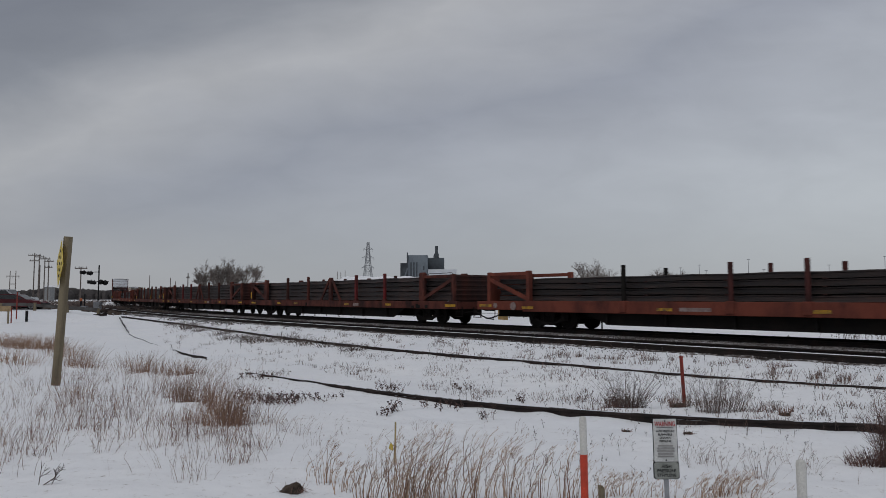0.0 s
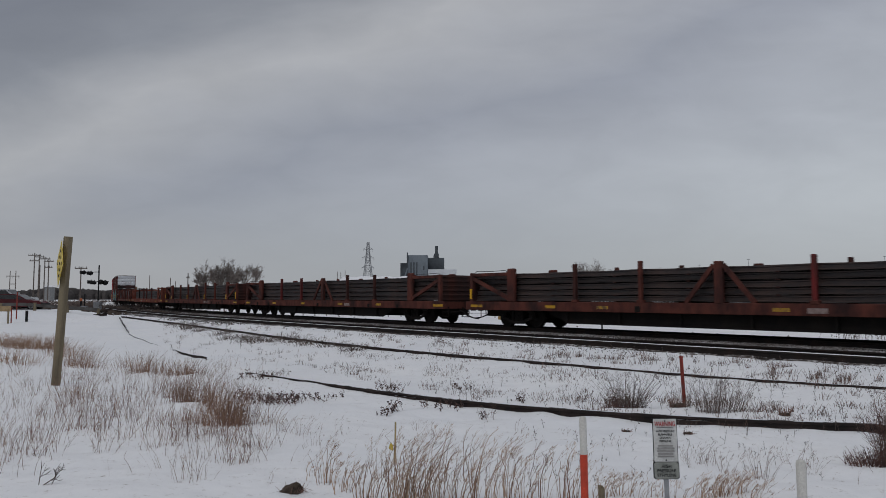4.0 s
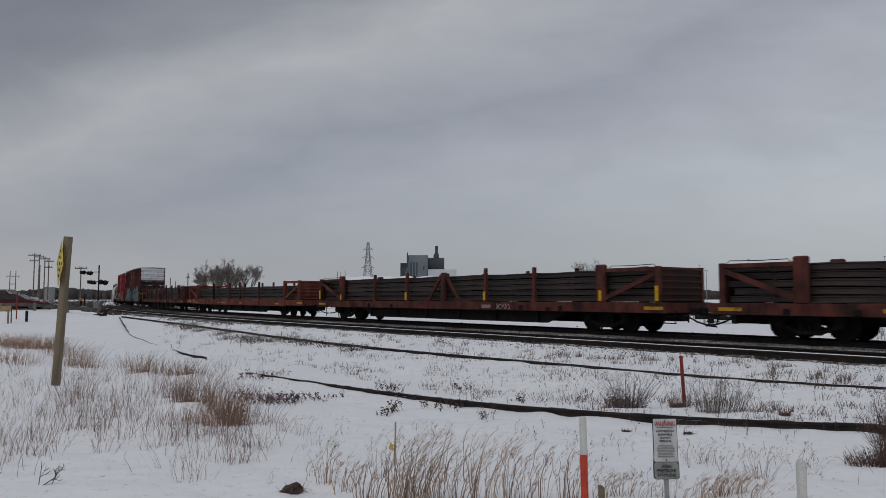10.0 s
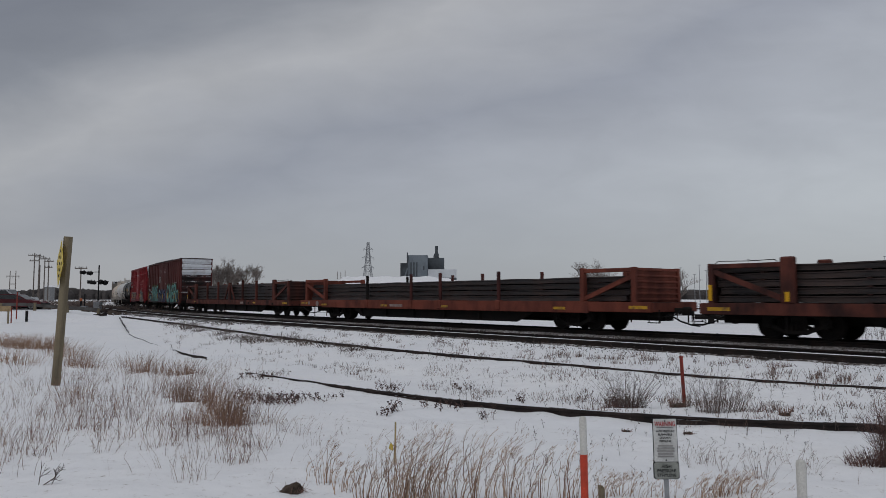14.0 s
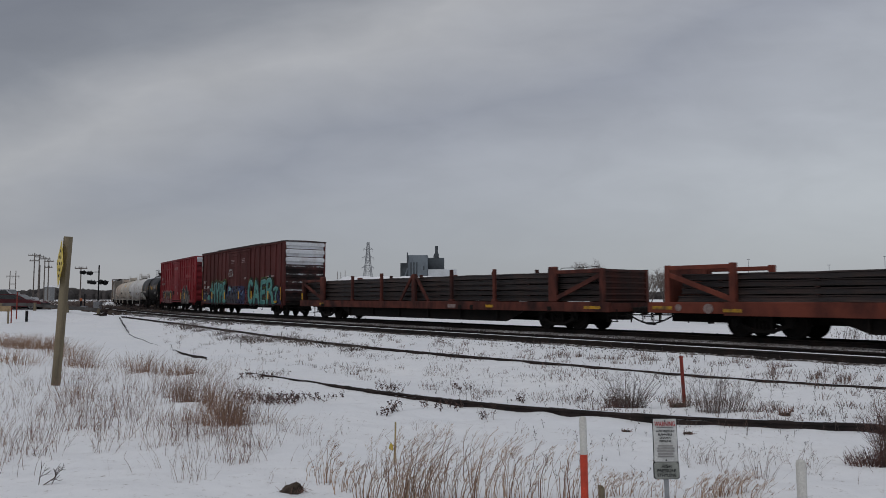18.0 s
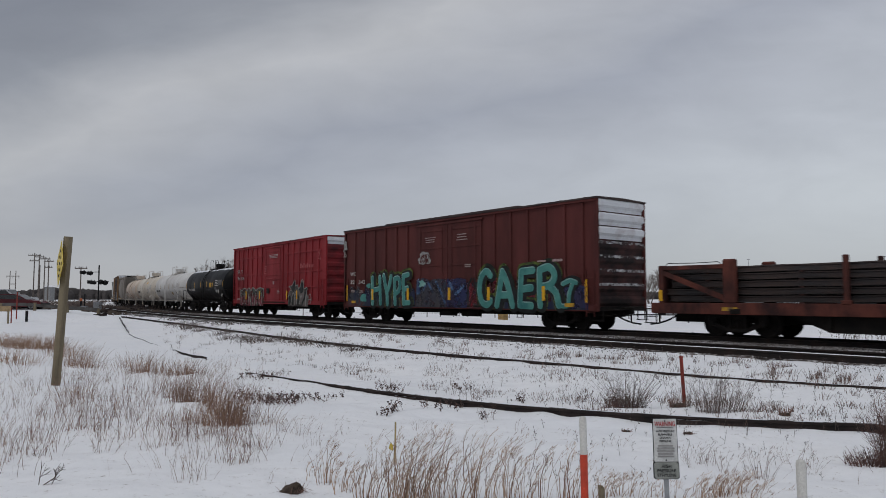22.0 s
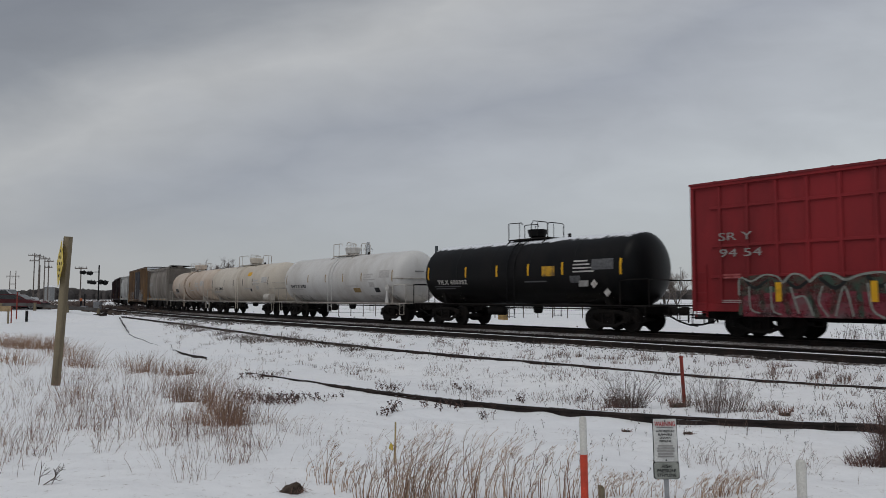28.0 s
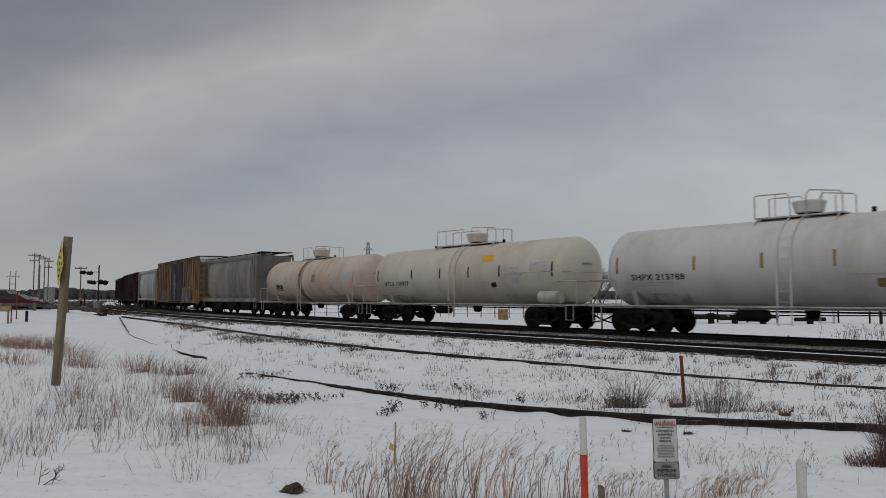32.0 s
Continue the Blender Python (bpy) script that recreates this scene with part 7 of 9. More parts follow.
def build_grass():
    r = np.random.RandomState(11)
    # tall reed grass with feathery heads in front, in clumps of unlike size that lean with the wind
    spots = [(-0.76, 6.84, 26, 0.36), (-0.65, 6.74, 30, 0.38), (-0.44, 6.84, 54, 0.48), (-0.35, 6.89, 60, 0.50), (-0.24, 6.82, 48, 0.48), (-0.14, 6.75, 42, 0.46), (-0.02, 6.89, 40, 0.47),
             (0.14, 6.76, 34, 0.42), (0.30, 6.84, 40, 0.46), (0.44, 6.76, 34, 0.44), (0.59, 6.89, 36, 0.42), (0.76, 6.77, 28, 0.42), (0.92, 6.87, 24, 0.40), (1.17, 6.99, 26, 0.40), (1.25, 7.05, 16, 0.36),
             (-1.22, 7.66, 34, 0.38), (-1.45, 8.02, 10, 0.30), (-0.98, 7.18, 18, 0.32), (-0.91, 7.39, 14, 0.34), (-0.61, 7.53, 16, 0.42), (-0.07, 7.63, 12, 0.42), (0.30, 7.66, 10, 0.40)]
    for mat, share, sd, hd in (("reed", 0.36, 1, 15), ("straw", 0.13, 12, 9), ("stem", 0.05, 17, 4)):
        p, m, t = fans(r, [(x, y, max(2, int(n * share)), h * r.uniform(1.15, 1.75)) for x, y, n, h in spots], 0.06)
        ribbons("dry_reed_grass", mat, "tawny dry reed grass with feathery heads, bent by wind", p, None, 0.0098, sd, (0.08, 0.55), 0.22, hd, "reed" if mat == "reed" else mat, 6, 0.08, m, t)
    spots = [(1.45, 6.94, 10, 0.30), (1.62, 7.21, 20, 0.32), (1.82, 7.30, 14, 0.30), (1.91, 7.12, 8, 0.25), (2.55, 7.09, 26, 0.28), (2.75, 7.24, 30, 0.30), (2.93, 7.32, 26, 0.30), (2.95, 6.99, 16, 0.26),
             (2.28, 7.09, 8, 0.24), (2.13, 7.23, 8, 0.24)]
    for mat, share, sd in (("reed", 0.9, 2), ("straw", 0.5, 14)):
        p, m, t = fans(r, [(x, y, max(2, int(n * share)), h) for x, y, n, h in spots], 0.06)
        ribbons("dry_reed_grass", mat, "tawny dry reed grass leaning over beside the marker posts", p, None, 0.0075, sd, (0.15, 0.7), 0.42, 8, mat, 6, 0.16, m, t)
    spots = [(3.04, 8.60, 14, 0.30), (3.14, 8.48, 8, 0.20), (3.17, 8.16, 8, 0.25), (3.44, 7.84, 22, 0.40), (3.0, 8.75, 8, 0.30), (4.10, 8.18, 12, 0.25), (4.05, 8.43, 6, 0.20), (2.35, 9.58, 5, 0.15), (-0.11, 10.51, 8, 0.25),
             (-0.37, 10.87, 6, 0.20), (0.68, 11.75, 9, 0.30), (1.11, 10.51, 6, 0.20), (1.75, 10.34, 5, 0.12), (-1.36, 10.09, 6, 0.25), (-1.61, 9.27, 8, 0.30), (-1.97, 10.0, 14, 0.30), (-2.24, 10.13, 10, 0.25)]
    p, m, t = fans(r, [(x, y, int(n * 1.6), h) for x, y, n, h in spots], 0.07)
    ribbons("grass_stalks", "stem", "thin wisps of grey grass on the near snow", p, None, 0.0044, 3, (0.2, 1.0), 0.15, 3, None, 4, 0.05, m, t)
    p = patchy(r, spread_out(r, 420, 7.0, 12.5, -0.25, 0.60), 0.5, 0.7)
    ribbons("grass_stalks", "stem", "single short stalks in the near snow", p, (0.05, 0.22), 0.0040, 31, (0.1, 0.9), 0.15, 1)
    # dense tussocks of the open field, each behind a low drift
    spots = [(-3.98, 11.30, 60, 0.30), (-3.64, 10.90, 90, 0.42), (-3.38, 10.66, 120, 0.55), (-3.12, 10.62, 190, 0.66), (-2.98, 10.62, 130, 0.62), (-2.80, 10.75, 60, 0.50), (-2.50, 10.55, 40, 0.40), (-3.25, 11.1, 60, 0.6),
             (-5.15, 13.67, 90, 0.45), (-4.78, 13.15, 150, 0.62), (-4.58, 13.02, 160, 0.62), (-4.36, 12.74, 120, 0.55), (-4.2, 12.9, 90, 0.60), (-3.9, 12.2, 120, 0.64), (-3.65, 11.7, 110, 0.62), (-3.45, 11.3, 60, 0.55)]
    for mat, share, sd in (("straw", 0.42, 4), ("stem", 0.20, 24)):
        p, m, t = fans(r, [(x, y, int(n * share), h * 1.12) for x, y, n, h in spots], 0.085)
        ribbons("grass_tussock", mat, "dense red-brown grass tussocks rising behind a snow drift", p, None, 0.0068, sd, (0.1, 0.55), 0.16, 0, None, 4, 0, m, t)
    spots = [(-8.82, 20.02, 90, 0.40), (-8.05, 18.94, 150, 0.62), (-7.77, 18.80, 190, 0.66), (-7.26, 18.44, 160, 0.52), (-6.79, 17.95, 110, 0.40), (-6.46, 17.83, 150, 0.48), (-6.17, 17.60, 150, 0.48), (-5.76, 17.19, 60, 0.34),
             (-10.76, 20.9, 170, 0.62), (-10.43, 20.7, 190, 0.70), (-10.0, 20.4, 190, 0.66), (-7.25, 14.23, 90, 0.50), (-6.83, 13.82, 90, 0.50), (-9.4, 19.6, 60, 0.4)]
    for mat, share, sd in (("straw", 0.36, 5), ("stem", 0.18, 25)):
        p, m, t = fans(r, [(x, y, int(n * share), h) for x, y, n, h in spots], 0.20)
        ribbons("grass_tussock", mat, "brown grass tussocks across the middle of the field", p, None, 0.0088, sd, (0.1, 0.5), 0.08, 0, None, 4, 0, m, t)
    spots = [(-17.82, 29.2, 190, 0.6), (-16.0, 27.1, 190, 0.6), (-15.1, 26.4, 170, 0.55), (-15.1, 27.2, 170, 0.62), (-14.2, 26.1, 170, 0.6), (-13.4, 25.0, 170, 0.55), (-12.97, 21.57, 110, 0.6), (-11.93, 20.5, 90, 0.5), (-16.8, 28.4, 170, 0.62), (-12.6, 24.0, 110, 0.5)]
    p, m, t = fans(r, spots, 0.36)
    ribbons("grass_tussock", "straw", "brown grass bank by the road verge", p, None, 0.012, 6, (0.1, 0.5), 0.05, 0, None, 3, 0, m, t)
    # loose stalks over the left field, most of them in sparse fans
    c = patchy(r, spread_out(r, 430, 8.4, 20.0, -0.66, -0.25), -0.25)
    own = [(-2.60, 8.62, 9, 0.36), (-2.43, 8.48, 26, 0.40), (-2.34, 8.53, 16, 0.36), (-2.7, 7.68, 9, 0.32), (-2.57, 7.66, 9, 0.34), (-3.01, 8.19, 9, 0.36), (-5.35, 10.6, 16, 0.5), (-4.99, 10.29, 22, 0.5), (-4.88, 10.48, 26, 0.52),
           (-6.66, 12.88, 24, 0.5), (-5.23, 11.51, 24, 0.5), (-8.05, 14.26, 16, 0.5), (-5.09, 9.59, 10, 0.42), (-4.27, 9.19, 12, 0.42), (-6.53, 15.12, 24, 0.5), (-5.8, 14.33, 24, 0.5), (-4.5, 9.9, 14, 0.45), (-3.6, 9.3, 12, 0.45)]
    spots = own + [(x, y, k, h) for (x, y), k, h in zip(c, r.randint(3, 14, len(c)), r.uniform(0.26, 0.60, len(c)))]
    for mat, share, sd in (("stem", 0.75, 7), ("straw", 0.45, 8)):
        p, m, t = fans(r, [(x, y, max(1, int(n * share)), h) for x, y, n, h in spots], 0.10)
        ribbons("grass_stalks", mat, "sparse pinkish-brown grass stalks fanning out of the snow", p, None, 0.0058, sd, (0.15, 0.8), 0.08, 1, None, 4, 0, m, t, 1.2)
    p = patchy(r, spread_out(r, 800, 7.8, 26.0, -0.62, -0.22), 0.0)
    ribbons("grass_stalks", "stem", "single brown stalks over the open snow", p, (0.12, 0.48), 0.0056, 9, (0.05, 0.6), 0.06, 1)
    # low tufts along the slope below the track and between the rails
    p = spread_out(r, 5000, 10.5, 44.0, -0.40, 0.66)
    d = across(p[:, 0], p[:, 1]) - TRACK_GAP
    c = patchy(r, p[(d > 1.3) & (d < 9.0)], -0.1, 0.8)
    d = across(c[:, 0], c[:, 1]) - TRACK_GAP
    near_edge = np.exp(-((d - 2.9) / 0.9) ** 2)
    spots = [(x, y, int(k), h) for (x, y), k, h in zip(c, r.randint(3, 11, len(c)) + near_edge * 12, r.uniform(0.06, 0.20, len(c)) + near_edge * 0.06)]
    for mat, share, sd in (("stem", 0.7, 15), ("bush_grey", 0.6, 16)):
        q, m, t = fans(r, [(x, y, max(1, int(n * share)), h) for x, y, n, h in spots], 0.06)
        ribbons("slope_grass", mat, "low brown tufts along the snowy slope below the track", q, None, 0.0105, sd, (0.2, 1.0), 0.05, 0, None, 3, 0, m, t, 1.0)
    verge = [(-16.29, 43.99), (-15.04, 41.75), (-13.94, 39.85), (-13.52, 39.71), (-12.46, 37.48), (-10.27, 34.11), (-9.26, 32.02), (-8.61, 31.04), (-8.17, 30.74), (-7.33, 29.79), (-6.58, 29.55), (-5.91, 28.59), (-5.12, 27.35), (-4.0, 26.32), (-2.79, 24.74)]
    spots = [(x + r.normal(0, 0.3), y + r.normal(0, 0.3), 44, r.uniform(0.20, 0.40)) for x, y in verge for _ in range(3)]
    q, m, t = fans(r, spots, 0.22)
    ribbons("slope_grass", "bush_grey", "dark brown tufts in front of a lying rail", q, None, 0.020, 19, (0.2, 1.0), 0.05, 0, None, 3, 0, m, t, 1.0)
    p = spread_out(r, 700, 12.0, 50.0, -0.35, 0.66)
    d = across(p[:, 0], p[:, 1]) - TRACK_GAP
    c = p[(d > -3.9) & (d < -1.3)]
    q, m, t = fans(r, [(x, y, 4, h) for (x, y), h in zip(c, r.uniform(0.04, 0.12, len(c)))], 0.05)
    ribbons("slope_grass", "bush_grey", "low stubble between the two tracks", q, None, 0.008, 18, (0.2, 1.0), 0.0, 0, None, 2, 0, m, t, 1.0)


def build_scrub():
    """Low scrub over the far field beyond the road crossing."""
    r = np.random.RandomState(90)
    p = spread_out(r, 1500, 98, 330, -0.66, -0.38)
    d = across(p[:, 0], p[:, 1])
    c = p[np.abs(d) > 4.5]
    q, m, t = fans(r, [(x, y, 4, h) for (x, y), h in zip(c, r.uniform(0.4, 1.5, len(c)))], 0.5)
    ribbons("far_scrub", "bush_grey", "low grey-brown scrub over the field beyond the crossing", q, None, 0.16, 91, (0.2, 0.9), 0.0, 0, None, 2, 0, m, t, 1.0)
    q, m, t = fans(r, [(x, y, 3, h) for (x, y), h in zip(c[::3], r.uniform(0.4, 1.1, len(c[::3])))], 0.7)
    ribbons("far_scrub", "bush_red", "low red-brown scrub over the field beyond the crossing", q, None, 0.18, 92, (0.2, 0.9), 0.0, 0, None, 2, 0, m, t, 1.0)


def weed_patch(name, label, roots, seed, height, mat="bush_grey", leaf_mat="dead_leaf", leaf=0.012, twigs=5, wide=0.25):
    """Branched dead weeds with small crumpled leaves and seed heads."""
    rnd = random.Random(seed)
    g, lv = Geo(), Geo()
    for x, y in roots:
        z = gz(x, y) - 0.02
        h = rnd.uniform(*height)
        a = rnd.uniform(0, 6.28)
        foot = Vector((x, y, z))
        tip = Vector((x + math.cos(a) * h * wide, y + math.sin(a) * h * wide, z + h))
        r0 = 0.0015 + 0.00016 * y
        g.tube(foot, tip, r0, 3, r0 * 0.5)
        for k in range(twigs):
            p = foot.lerp(tip, rnd.uniform(0.25, 1.0))
            b = rnd.uniform(0, 6.28)
            ln = rnd.uniform(0.06, 0.30) * h
            e = p + Vector((math.cos(b) * ln, math.sin(b) * ln, ln * rnd.uniform(0.2, 1.2)))
            g.tube(p, e, r0 * 0.6, 3, r0 * 0.4)
            rr = leaf * rnd.uniform(0.4, 1.5)
            u = Vector((rnd.uniform(-1, 1), rnd.uniform(-1, 1), rnd.uniform(-0.6, 0.6))).normalized()
            w = u.cross(Vector((rnd.uniform(-1, 1), rnd.uniform(-1, 1), rnd.uniform(-1, 1)))).normalized() * rnd.uniform(0.4, 0.8)
            n = u.cross(w) * 0.5
            lv.add([tuple(e + (u + n) * rr), tuple(e + w * rr), tuple(e - (u - n) * rr), tuple(e - w * rr), tuple(e - n * rr * 0.6)], [(0, 1, 4), (1, 2, 4), (2, 3, 4), (3, 0, 4)], convex=False)
    ob = solid(name, g, mat, label, "weeds", kind="stuff", smooth=0)
    tagged(part("dry_leaves", lv, leaf_mat, ob, "dark crumpled leaves and seed heads", smooth=0), kind="stuff")


def build_weeds():
    r = np.random.RandomState(21)
    def slope(n, lo, hi, y0, y1, level):
        p = spread_out(r, n, y0, y1, -0.38, 0.66)
        d = across(p[:, 0], p[:, 1]) - TRACK_GAP
        return patchy(r, p[(d > lo) & (d < hi)], level, 0.9)
    weed_patch("dead_weeds", "dead weeds sprinkled over the snowy slope below the track", slope(1800, 1.2, 5.0, 11, 46, -0.4), 1, (0.06, 0.24), leaf=0.014)
    weed_patch("dead_weeds", "dead weeds with dark heads lower on the slope", slope(1200, 4.0, 9.5, 9.8, 36, 0.2), 2, (0.06, 0.28), leaf=0.011)
    weed_patch("dead_weeds", "low dead weeds between the two tracks", slope(520, -4.0, -1.3, 12, 50, -0.2), 3, (0.04, 0.13), leaf=0.012)
    spots = [(-4.35, 16.94, 0.25, 18), (-4.23, 17.25, 0.2, 12), (-3.79, 14.14, 0.2, 8), (-3.46, 13.5, 0.25, 18), (-3.2, 13.3, 0.25, 24), (-2.98, 13.23, 0.22, 24), (-2.87, 13.69, 0.2, 16), (-2.76, 13.94, 0.12, 6), (-2.45, 13.8, 0.08, 5),
             (-2.28, 13.98, 0.10, 7), (-2.05, 14.14, 0.06, 5), (-1.26, 15.28, 0.14, 14), (-1.02, 14.72, 0.10, 8), (-0.94, 12.08, 0.10, 12), (-0.81, 12.37, 0.10, 10), (-0.73, 12.99, 0.07, 5), (-0.27, 12.62, 0.07, 7),
             (0.16, 12.51, 0.09, 9), (0.31, 12.77, 0.06, 5), (1.41, 13.9, 0.08, 10), (1.49, 13.56, 0.05, 4), (0.62, 11.67, 0.08, 6), (0.38, 15.6, 0.12, 10)]
    roots = [(x + r.normal(0, k), y + r.normal(0, k)) for x, y, k, n in spots for _ in range(n)]
    weed_patch("leafy_weeds", "low tufts of dark withered leaves in the snow", roots, 4, (0.05, 0.19), "stem", "dead_leaf", 0.017, 8, 0.5)
    q, m, t = fans(r, [(x, y, n * 3, 0.20) for x, y, k, n in spots[:8]], 0.20)
    ribbons("grass_tussock", "bush_red", "low reddish grass among withered leaves", q, None, 0.007, 41, (0.2, 0.9), 0.1, 0, None, 3, 0, m, t, 1.0)
    roots = spread_out(r, 60, 7.6, 11.0, 0.12, 0.52)
    weed_patch("dead_weeds", "scattered small weeds on the near snow", roots, 5, (0.05, 0.20), leaf=0.008)
    roots = [(r.uniform(-56, -30), r.uniform(68, 104)) for _ in range(420)]
    weed_patch("dead_weeds", "dark brush and weeds round the crossing", roots, 7, (0.25, 0.8), "bush_grey", "dead_leaf", 0.06, 7)
    s = [(17.5, 31.5), (17.9, 31.0), (18.3, 31.8), (18.8, 31.2), (19.3, 31.0), (19.9, 31.4), (17.2, 30.6), (18.6, 30.6), (19.6, 30.2)]
    weed_patch("dead_weeds", "grey weeds on the snow beyond the track", [(x + r.normal(0, 0.3), y + r.normal(0, 0.3)) for x, y in s for _ in range(9)], 6, (0.3, 0.7), "bush_grey", "bush_grey", 0.02)


def shrub(x, y, h, w, stems, mat, seed, label, twigs=6, base=0.3, lean=0.0, fan=0.35):
    """Uneven bare stems from a broad foot, with side twigs and dried heads."""
    rnd = random.Random(seed)
    z = gz(x, y) - 0.03
    root = thing("shrub", label, "shrub", m=pose(x, y, z))
    g, hd = Geo(), Geo()
    for _ in range(stems):
        a = rnd.uniform(0, 6.28)
        out = math.sqrt(rnd.random())
        hh = h * rnd.uniform(0.2, 1.0) * (1 - 0.35 * out * out)
        p = Vector((math.cos(a) * base * out, math.sin(a) * base * out * 0.6, 0))
        tilt = fan * rnd.uniform(-0.15, 1.3) * out
        dx, dy = math.cos(a) * tilt + rnd.uniform(-0.12, 0.12) + lean, math.sin(a) * tilt + rnd.uniform(-0.12, 0.12)
        q1 = p + Vector((dx * hh * 0.4, dy * hh * 0.4, hh * 0.5))
        q2 = q1 + Vector((dx * hh * 0.6 + rnd.uniform(-.05, .05) * h, dy * hh * 0.6, hh * 0.5))
        r0 = rnd.uniform(0.0026, 0.0052)
        g.tube(p, q1, r0, 3, r0 * 0.7).tube(q1, q2, r0 * 0.7, 3, r0 * 0.35)
        for k in range(twigs):
            t = rnd.uniform(0.0, 1.0)
            s = q1.lerp(q2, t) if rnd.random() < 0.7 else p.lerp(q1, 0.3 + 0.7 * t)
            b = rnd.uniform(0, 6.28)
            ln = rnd.uniform(0.04, 0.16) * h
            e = s + Vector((math.cos(b) * ln * 0.9, math.sin(b) * ln * 0.9, ln * rnd.uniform(0.2, 1.1)))
            g.tube(s, e, 0.0018, 3, 0.0009)
            if rnd.random() < 0.35:
                c = 0.005 * rnd.uniform(0.6, 1.6)
                hd.add([tuple(e + Vector(o) * c) for o in ((1, 0, 0), (-0.5, 0.9, 0), (-0.5, -0.9, 0), (0, 0, 1.6))], [(0, 1, 3), (1, 2, 3), (2, 0, 3), (0, 2, 1)], convex=False)
    tagged(part("brushwood", g, mat, root, smooth=0), kind="stuff")
    tagged(part("seed_heads", hd, "dead_leaf", root, "dark dried seed heads", smooth=0), kind="stuff")


def fallen_branch(x, y):
    """A forked dead branch that leans out of the snow."""
    rnd = random.Random(4)
    g = Geo()
    def grow(p, d, ln, r, depth):
        q = p + d * ln
        g.tube(p, q, r, 5, r * 0.7)
        if depth < 4:
            for k in (-1, 0.2, 1):
                e = (d + Vector((rnd.uniform(-0.5, 0.9), rnd.uniform(-0.4, 0.4), k * rnd.uniform(0.2, 0.6)))).normalized()
                grow(p.lerp(q, rnd.uniform(0.5, 1.0)), e, ln * rnd.uniform(0.5, 0.8), r * 0.66, depth + 1)
    grow(Vector((x - 0.06, y, gz(x, y) - 0.01)), Vector((0.75, 0.1, 0.5)).normalized(), 0.15, 0.006, 1)
    grow(Vector((x + 0.03, y, gz(x, y) - 0.01)), Vector((0.3, 0.1, 0.8)).normalized(), 0.10, 0.005, 2)
    grow(Vector((x - 0.10, y, gz(x, y) - 0.01)), Vector((0.05, 0.1, 0.9)).normalized(), 0.13, 0.005, 2)
    solid("fallen_branch", g, "bush_grey", "forked dead branch sticking out of the snow", "branch", smooth=30)


build_grass()
build_scrub()
build_weeds()
shrub(3.22, 12.62, 0.86, 1.0, 115, "bush_grey", 1, "bare grey-brown shrub with tangled stems in the snow", 8, 0.30, 0.05, 1.0)
shrub(3.05, 12.50, 0.30, 0.5, 120, "bush_red", 8, "low brown brush at the foot of a bare shrub", 5, 0.26, -0.2, 0.7)
shrub(4.50, 11.85, 0.84, 1.2, 85, "bush_grey", 2, "thin grey-brown shrub behind a lying rail", 8, 0.40, 0.08, 1.0)
shrub(4.15, 12.45, 0.55, 0.4, 22, "bush_grey", 5, "few grey-brown stems beside a stake", 6, 0.22, 0.0, 0.3)
shrub(5.18, 8.36, 1.0, 0.95, 150, "bush_red", 3, "dense red-brown shrub half buried in snow", 8, 0.16, 0.06, 0.5)
shrub(4.93, 8.38, 0.26, 0.6, 200, "bush_red", 6, "low red-brown brush at the foot of a shrub", 5, 0.30, -0.25, 0.5)
fallen_branch(-4.05, 7.5)


